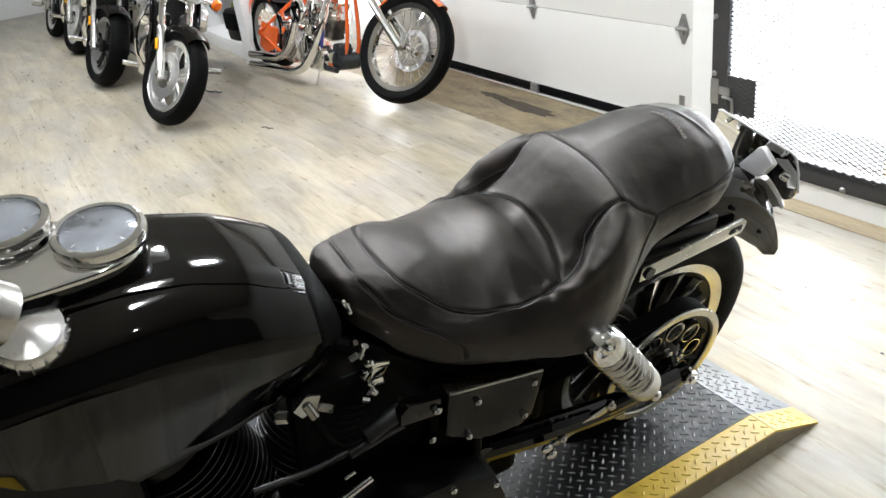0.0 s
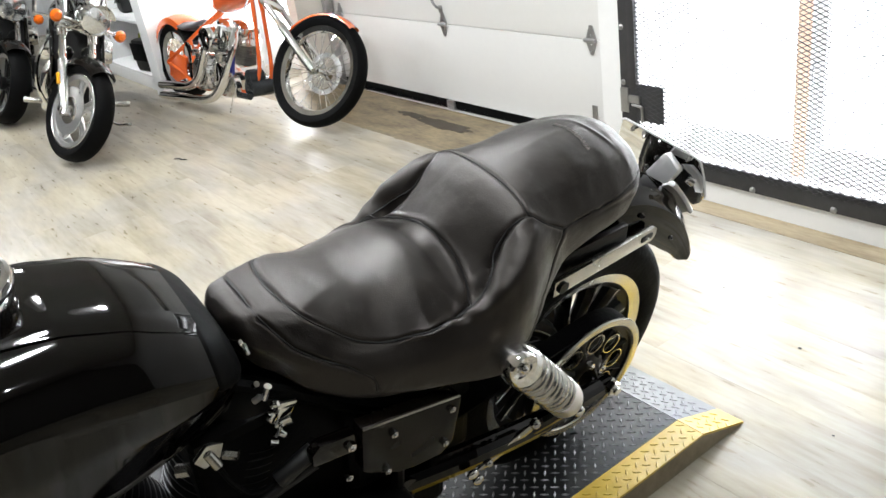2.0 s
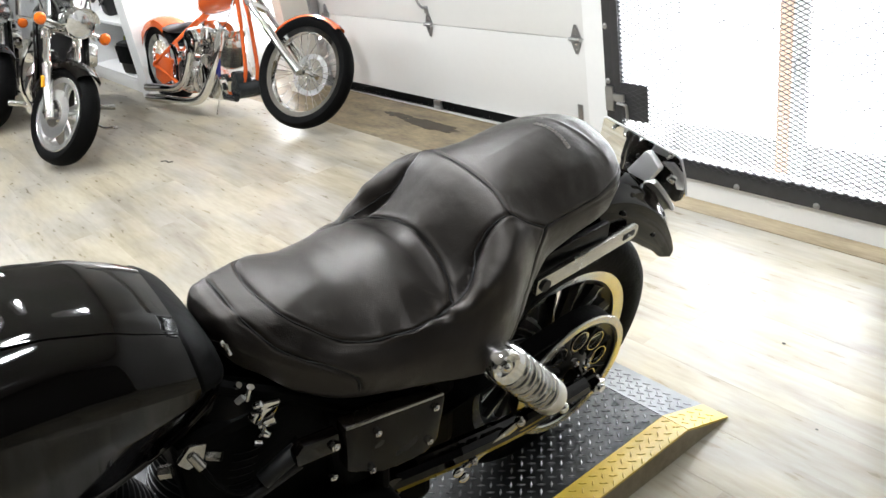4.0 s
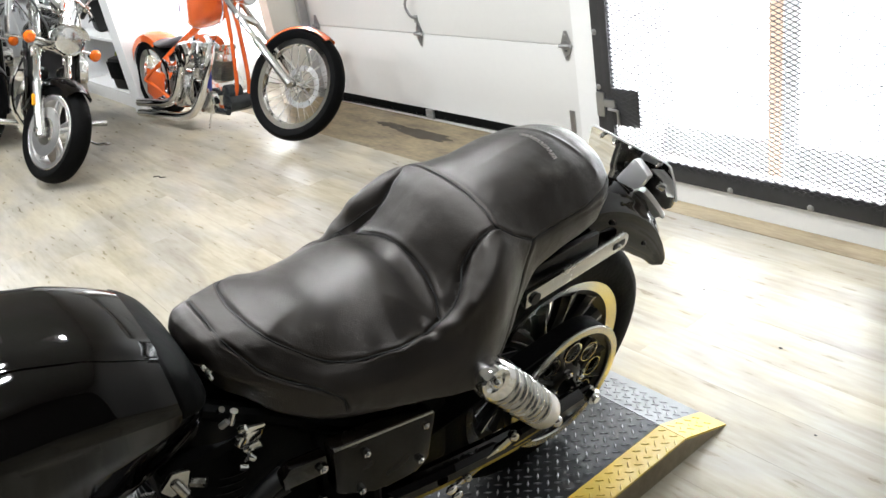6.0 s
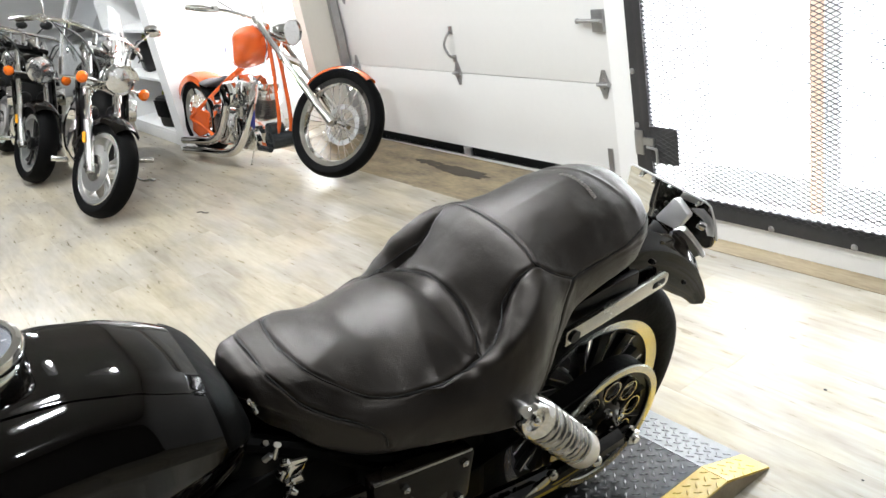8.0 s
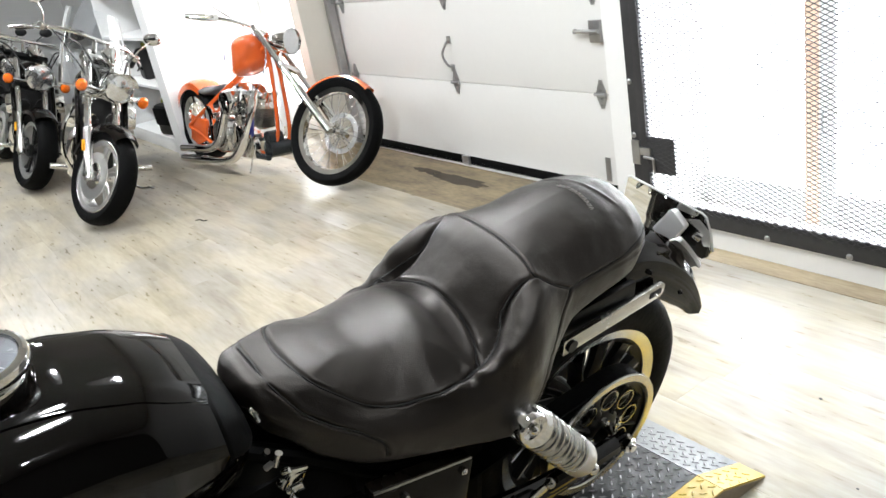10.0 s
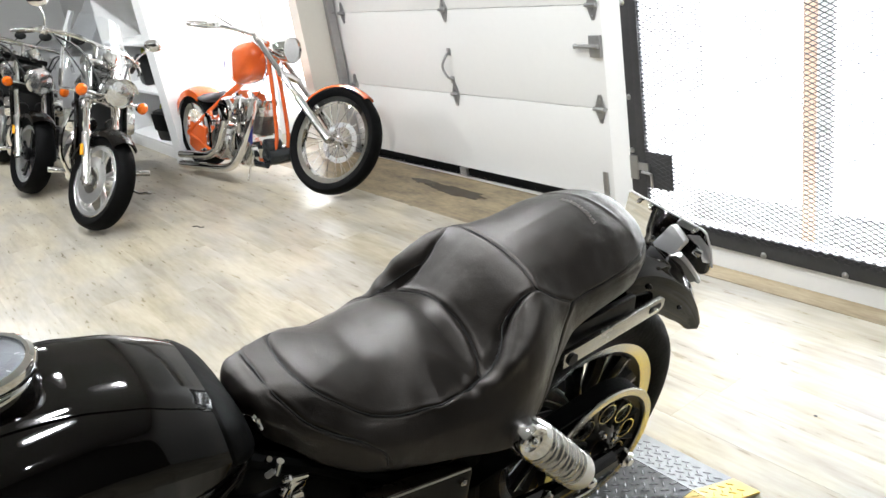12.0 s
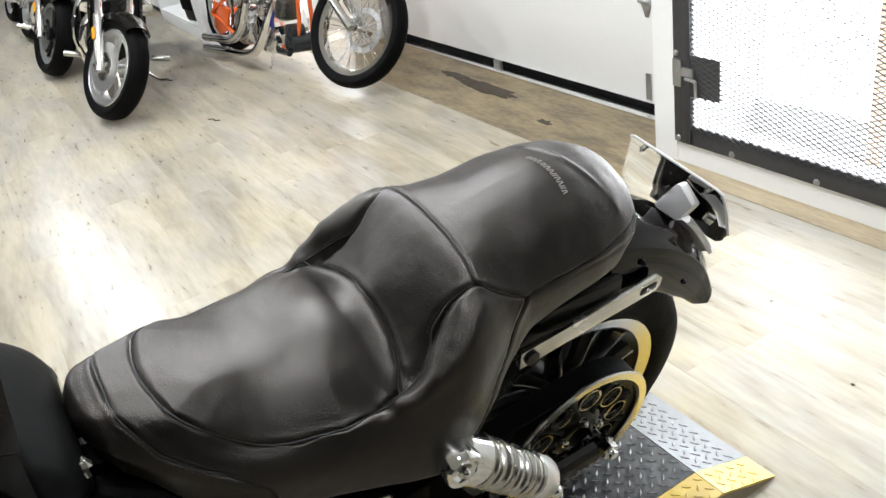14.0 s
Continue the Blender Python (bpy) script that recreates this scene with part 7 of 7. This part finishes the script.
    part("side_stand", bm, SATIN, ch, "bright side stand")
    rows = []
    for x, zt, zb, w in ((-0.46, 0.90, 0.84, 0.03), (-0.48, 0.945, 0.79, 0.10), (-0.56, 0.985, 0.74, 0.155), (-0.70, 0.995, 0.72, 0.172), (-0.85, 0.965, 0.71, 0.155), (-0.98, 0.90, 0.71, 0.11), (-1.06, 0.82, 0.72, 0.05)):
        rows.append([(x, w * math.cos(a), (zt + zb) / 2 + (zt - zb) / 2 * math.sin(a)) for a in np.linspace(0, 2 * math.pi, 26, endpoint=False)])
    part("fuel_tank", skin(bmesh.new(), rows), paint, ch, "glossy fuel tank", smooth=60)
    rows = []
    for x, z, w, t in ((-0.98, 0.80, 0.06, 0.03), (-1.05, 0.76, 0.13, 0.05), (-1.20, 0.72, 0.17, 0.06), (-1.36, 0.76, 0.16, 0.06), (-1.44, 0.84, 0.13, 0.05), (-1.62, 0.86, 0.12, 0.05), (-1.76, 0.85, 0.08, 0.04), (-1.80, 0.84, 0.03, 0.02)):
        rows.append([(x, w * math.cos(a), z + t * math.sin(a)) for a in np.linspace(0, 2 * math.pi, 20, endpoint=False)])
    part("seat", skin(bmesh.new(), rows), LEATHER, ch, "black leather seat", smooth=60)
    RW = pose(-1.64, 0, 0.318, 0, 0, 90)
    rw = part("rear_wheel", lathe(bmesh.new(), [(0.02, -0.06), (0.22, -0.06), (0.23, -0.05), (0.20, 0.0), (0.23, 0.05), (0.22, 0.06), (0.02, 0.06)], RW, 40), wheel_mat, ch, "cast alloy wheel")
    part("tyre", lathe(bmesh.new(), tyre_profile(0.318, 0.17, 0.10), RW, 48), RUBBER, rw, "black tyre")
    rows = []
    for a in np.linspace(radians(-5), radians(140), 26):
        R = 0.375
        rows.append([RW @ Vector((x, r * math.cos(a), r * math.sin(a))) for x, r in ((-0.115, R - 0.10), (-0.11, R - 0.03), (-0.06, R), (0, R + 0.012), (0.06, R), (0.11, R - 0.03), (0.115, R - 0.10), (0.105, R - 0.03), (0, R + 0.006), (-0.105, R - 0.03))])
    part("rear_fender", skin(bmesh.new(), rows), paint, ch, "glossy rear mudguard")
    return ch


MIRROR = mat("mirror_glass", (0.85, 0.86, 0.88), 0.03, 1.0, var=0.02)
SHIELD = glass("windshield_acrylic", (0.95, 0.97, 0.98), 0.03)
SHIELD.node_tree.nodes["Principled BSDF"].inputs["IOR"].default_value = 1.45
BLUEP = mat("dark_blue_paint", (0.006, 0.008, 0.035), 0.15, var=0.1, coat=0.7)
cruiser("cruiser_motorcycle", pose(-5.11, 1.165, 0, 0, 0, -13), "black cruiser with clear windshield and silver cast wheel", 17, 31, ALLOY, PAINT, True)
cruiser("cruiser_motorcycle", pose(-6.87, 1.06, 0, 0, 0, -13), "black cruiser with big round headlight and dark wheel", 14, 24, BLACK, PAINT, False, tyre_w=0.15, lamp_r=0.105)
cruiser("cruiser_motorcycle", pose(-8.75, 1.13, 0, 0, 0, -13), "black cruiser with chrome fork and amber signals", 14, 24, ALLOY, PAINT, False, tyre_w=0.14)
cruiser("cruiser_motorcycle", pose(-10.2, 1.10, 0, 0, 0, -13), "dark blue cruiser at the row's far end", 14, 20, BLACK, BLUEP, False)

# ---------------------------------------------------------------- storage along the back wall


def shelf_unit():
    s = thing("shelf_unit", pose(-7.18, 2.55, 0), "white open shelving unit against the wall, half full", "shelf")
    w, d, h = 0.745, 0.36, 1.95
    part("side_panel", span(-w, -w + 0.03, -d, d, 0, h, 0.003), WHITE, s)
    part("side_panel", span(w - 0.03, w, -d, d, 0, h, 0.003), WHITE, s)
    part("back_panel", span(-w + 0.031, w - 0.031, d - 0.012, d, 0.09, h, 0.001), WHITE, s)
    part("plinth", span(-w + 0.031, w - 0.031, -d + 0.004, -d + 0.022, 0, 0.10, 0.002), WHITE, s)
    for z in (0.125, 0.585, 1.0, 1.42, h - 0.015):
        part("shelf_board", span(-w + 0.031, w - 0.031, -d + 0.005, d - 0.013, z - 0.025, z, 0.003), WHITE, s)
    return s


shelf_unit()
wall("partition", [(-6.432, -6.225, 2.15, 2.948, -0.005, CEIL_Z)], WHITE, "white painted partition end beside the shelves")


def stored_things():
    b = thing("carry_case", pose(-6.86, 2.31, 0.125, 0, 0, 8), "black soft carry case on the lower shelf", "case")
    part("body", span(-0.13, 0.13, -0.10, 0.14, 0.002, 0.28, 0.035), PLASTIC, b)
    part("flap", span(-0.132, 0.132, -0.106, -0.098, 0.10, 0.25, 0.004), RUBBER, b)
    part("strap", tube(bmesh.new(), [(-0.09, -0.02, 0.275), (-0.05, -0.02, 0.32), (0.05, -0.02, 0.32), (0.09, -0.02, 0.275)], 0.010, 8, 5, flat=0.5), mat("lime_strap", (0.45, 0.48, 0.06), 0.6), b, "lime green strap")
    hm = thing("helmet", pose(-6.66, 2.36, 0.585, 0, 0, -50), "glossy white and black motorcycle helmet on a shelf", "helmet")
    rows = []
    for a in np.linspace(radians(-42), radians(90), 16):
        r = 0.135 * math.cos(a) ** 0.8 if a < radians(89.9) else 0.002
        rows.append([(max(r, 0.002) * 1.12 * math.cos(t), max(r, 0.002) * math.sin(t), 0.12 + 0.13 * math.sin(a)) for t in np.linspace(0, 2 * math.pi, 26, endpoint=False)])
    part("shell", skin(bmesh.new(), rows), mat("white_gelcoat", (0.7, 0.7, 0.7), 0.15, var=0.05, coat=0.5), hm, smooth=60)
    part("visor", lathe(bmesh.new(), [(0.146, -0.045), (0.152, 0.0), (0.146, 0.045), (0.140, 0.045), (0.146, 0.0), (0.140, -0.045)], pose(0.008, 0, 0.125, 0, -90, 0), 24, radians(-70), radians(70)), PAINT, hm, "dark visor")
    bx = thing("cardboard_box", pose(-6.64, 2.38, 1.0, 0, 0, 4), "small brown cardboard box with a black bag on it", "box")
    part("carton", span(-0.14, 0.14, -0.12, 0.12, 0.001, 0.11, 0.003), mat("cardboard", (0.42, 0.24, 0.11), 0.75, var=0.1, scale=10), bx)
    part("tape", span(-0.025, 0.025, -0.1215, -0.12, 0.02, 0.109), mat("parcel_tape", (0.5, 0.38, 0.2), 0.3), bx)
    bg = thing("tool_bag", pose(-6.62, 2.38, 1.112), "black cloth tool bag on a carton", "bag")
    rows = []
    for z, w in ((0.0, 0.10), (0.03, 0.125), (0.10, 0.12), (0.16, 0.085), (0.19, 0.03)):
        rows.append([(w * (1 + 0.08 * math.sin(3 * t)) * math.cos(t), w * 0.75 * math.sin(t), z) for t in np.linspace(0, 2 * math.pi, 20, endpoint=False)])
    part("pouch", skin(bmesh.new(), rows), PLASTIC, bg, smooth=60)
    part("handle", tube(bmesh.new(), [(-0.05, 0, 0.17), (-0.03, 0, 0.235), (0.03, 0, 0.235), (0.05, 0, 0.17)], 0.007, 8, 4), PLASTIC, bg)
    c3 = copy_thing(b, pose(-7.35, 2.40, 0.585, 0, 0, -8))
    c3["label"] = "black soft carry case on the middle shelf"


stored_things()


def bench():
    """Long white base cabinets with a grey worktop, and a hooked rack over them."""
    for i in range(4):
        c = thing("base_cabinet", pose(-8.66 - i * 1.10, 2.55, 0), "white base cabinet under the grey worktop", "cabinet", "cabinets along the wall")
        part("body", span(-0.545, 0.545, -0.30, 0.38, 0.08, 0.86, 0.002), WHITE, c)
        part("plinth", span(-0.545, 0.545, -0.25, 0.38, 0.0, 0.079), PLASTIC, c)
        for s in (1, -1):
            dr = part("door", span(0.003 * s, 0.54 * s, -0.32, -0.302, 0.10, 0.85, 0.003), WHITE, c)
            part("handle", rod(bmesh.new(), (0.06 * s, -0.335, 0.62), (0.06 * s, -0.335, 0.76), 0.006), STEEL, dr)
    t = thing("worktop", pose(-10.31, 2.54, 0.861), "long grey laminate worktop", "worktop")
    part("slab", span(-2.2, 2.2, -0.35, 0.40, 0.0, 0.04, 0.006), mat("grey_laminate", (0.34, 0.34, 0.34), 0.35, var=0.08), t)
    r = thing("hook_rack", pose(-9.6, 2.90, 1.5), "white wall rack with a row of dark hooks", "rack")
    part("board", span(-1.4, 1.4, 0.0, 0.045, -0.20, 0.25, 0.004), WHITE, r)
    for i in range(26):
        x = -1.3 + i * 0.104
        part("hook", tube(bmesh.new(), [(x, 0.0, 0.02), (x, -0.06, 0.01), (x, -0.085, 0.03)], 0.006, 6, 3), STEEL, r)
    g = thing("machine_hood", pose(-8.9, 2.45, 0.902, 0, 0, 4), "grey sloped steel machine cover on the worktop", "cover")
    part("panel", prism(bmesh.new(), [(-0.26, 0.0), (0.30, 0.0), (0.30, 0.62), (0.16, 0.62), (-0.26, 0.10)], 0.85, None, 0.008), mat("grey_hood_steel", (0.34, 0.345, 0.35), 0.45, 0.3, var=0.12), g)
    part("rim", prism(bmesh.new(), [(-0.275, 0.0), (-0.262, 0.0), (-0.262, 0.09), (-0.275, 0.09)], 0.87), STEEL, g)
    k = thing("parts_bin", pose(-9.85, 2.42, 0.902), "yellow plastic parts bin on the worktop", "bin")
    part("tub", prism(bmesh.new(), [(-0.12, 0.0), (0.12, 0.0), (0.14, 0.16), (-0.15, 0.16)], 0.24, None, 0.006), mat("yellow_plastic", (0.62, 0.6, 0.05), 0.4), k)
    part("contents", span(-0.10, 0.10, -0.11, 0.11, 0.12, 0.168, 0.01), BLACK, k)


bench()

# ---------------------------------------------------------------- floor planks and small litter


def planks():
    bm = bmesh.new()
    L, W = 1.22, 0.1814
    box(bm, (0, 0, -0.00275), (L - 0.0003, W - 0.0003, 0.0055))
    es = [e for e in bm.edges if all(v.co.z > -0.001 for v in e.verts)]
    bmesh.ops.bevel(bm, geom=es, offset=0.0002, segments=1, affect="EDGES")
    me = finish(bm, "plank", PLANK, 0)
    rng = random.Random(4)
    ny, y_top = 21, 2.60
    for j in range(ny):
        y = y_top - (j + 0.5) * W
        x = 2.0 - rng.random() * L
        while x > -11.6:
            ob = new("plank", me)
            ob.parent = FLOOR
            ob.location = (x, y, 0)
            if rng.random() < 0.5:
                ob.rotation_euler = (0, 0, math.pi)
            x -= L
    bm = bmesh.new()
    span(X0, X1, Y0, y_top - ny * W, -0.0055, 0.0, bm=bm)
    span(2.65, X1, y_top - ny * W + 0.001, 2.60, -0.0055, 0.0, bm=bm)
    setting(part("floor_border", bm, PLANK, smooth=0), "vinyl floor away from the displays", "floor")
    c = thing("debris", pose(-4.44, 1.605, 0, 0, 0, 25), "small dark crumb of dirt on the floor", "debris")
    part("crumb", tube(bmesh.new(), [(-0.045, 0, 0.004), (-0.01, 0.012, 0.005), (0.02, -0.006, 0.005), (0.05, 0.008, 0.003)], 0.005, 6, 4, flat=0.5), PLASTIC, c)
    for x, y, r in ((-0.62, 2.14, 0.0045), (-1.0, 2.3, 0.003), (-0.35, 1.85, 0.003)):
        k = thing("debris", pose(x, y, 0), "tiny dark speck of dirt on the floor", "debris")
        part("crumb", ball(bmesh.new(), (0, 0, 0.002), r, (1.4, 1, 0.4), 8), PLASTIC, k)


planks()
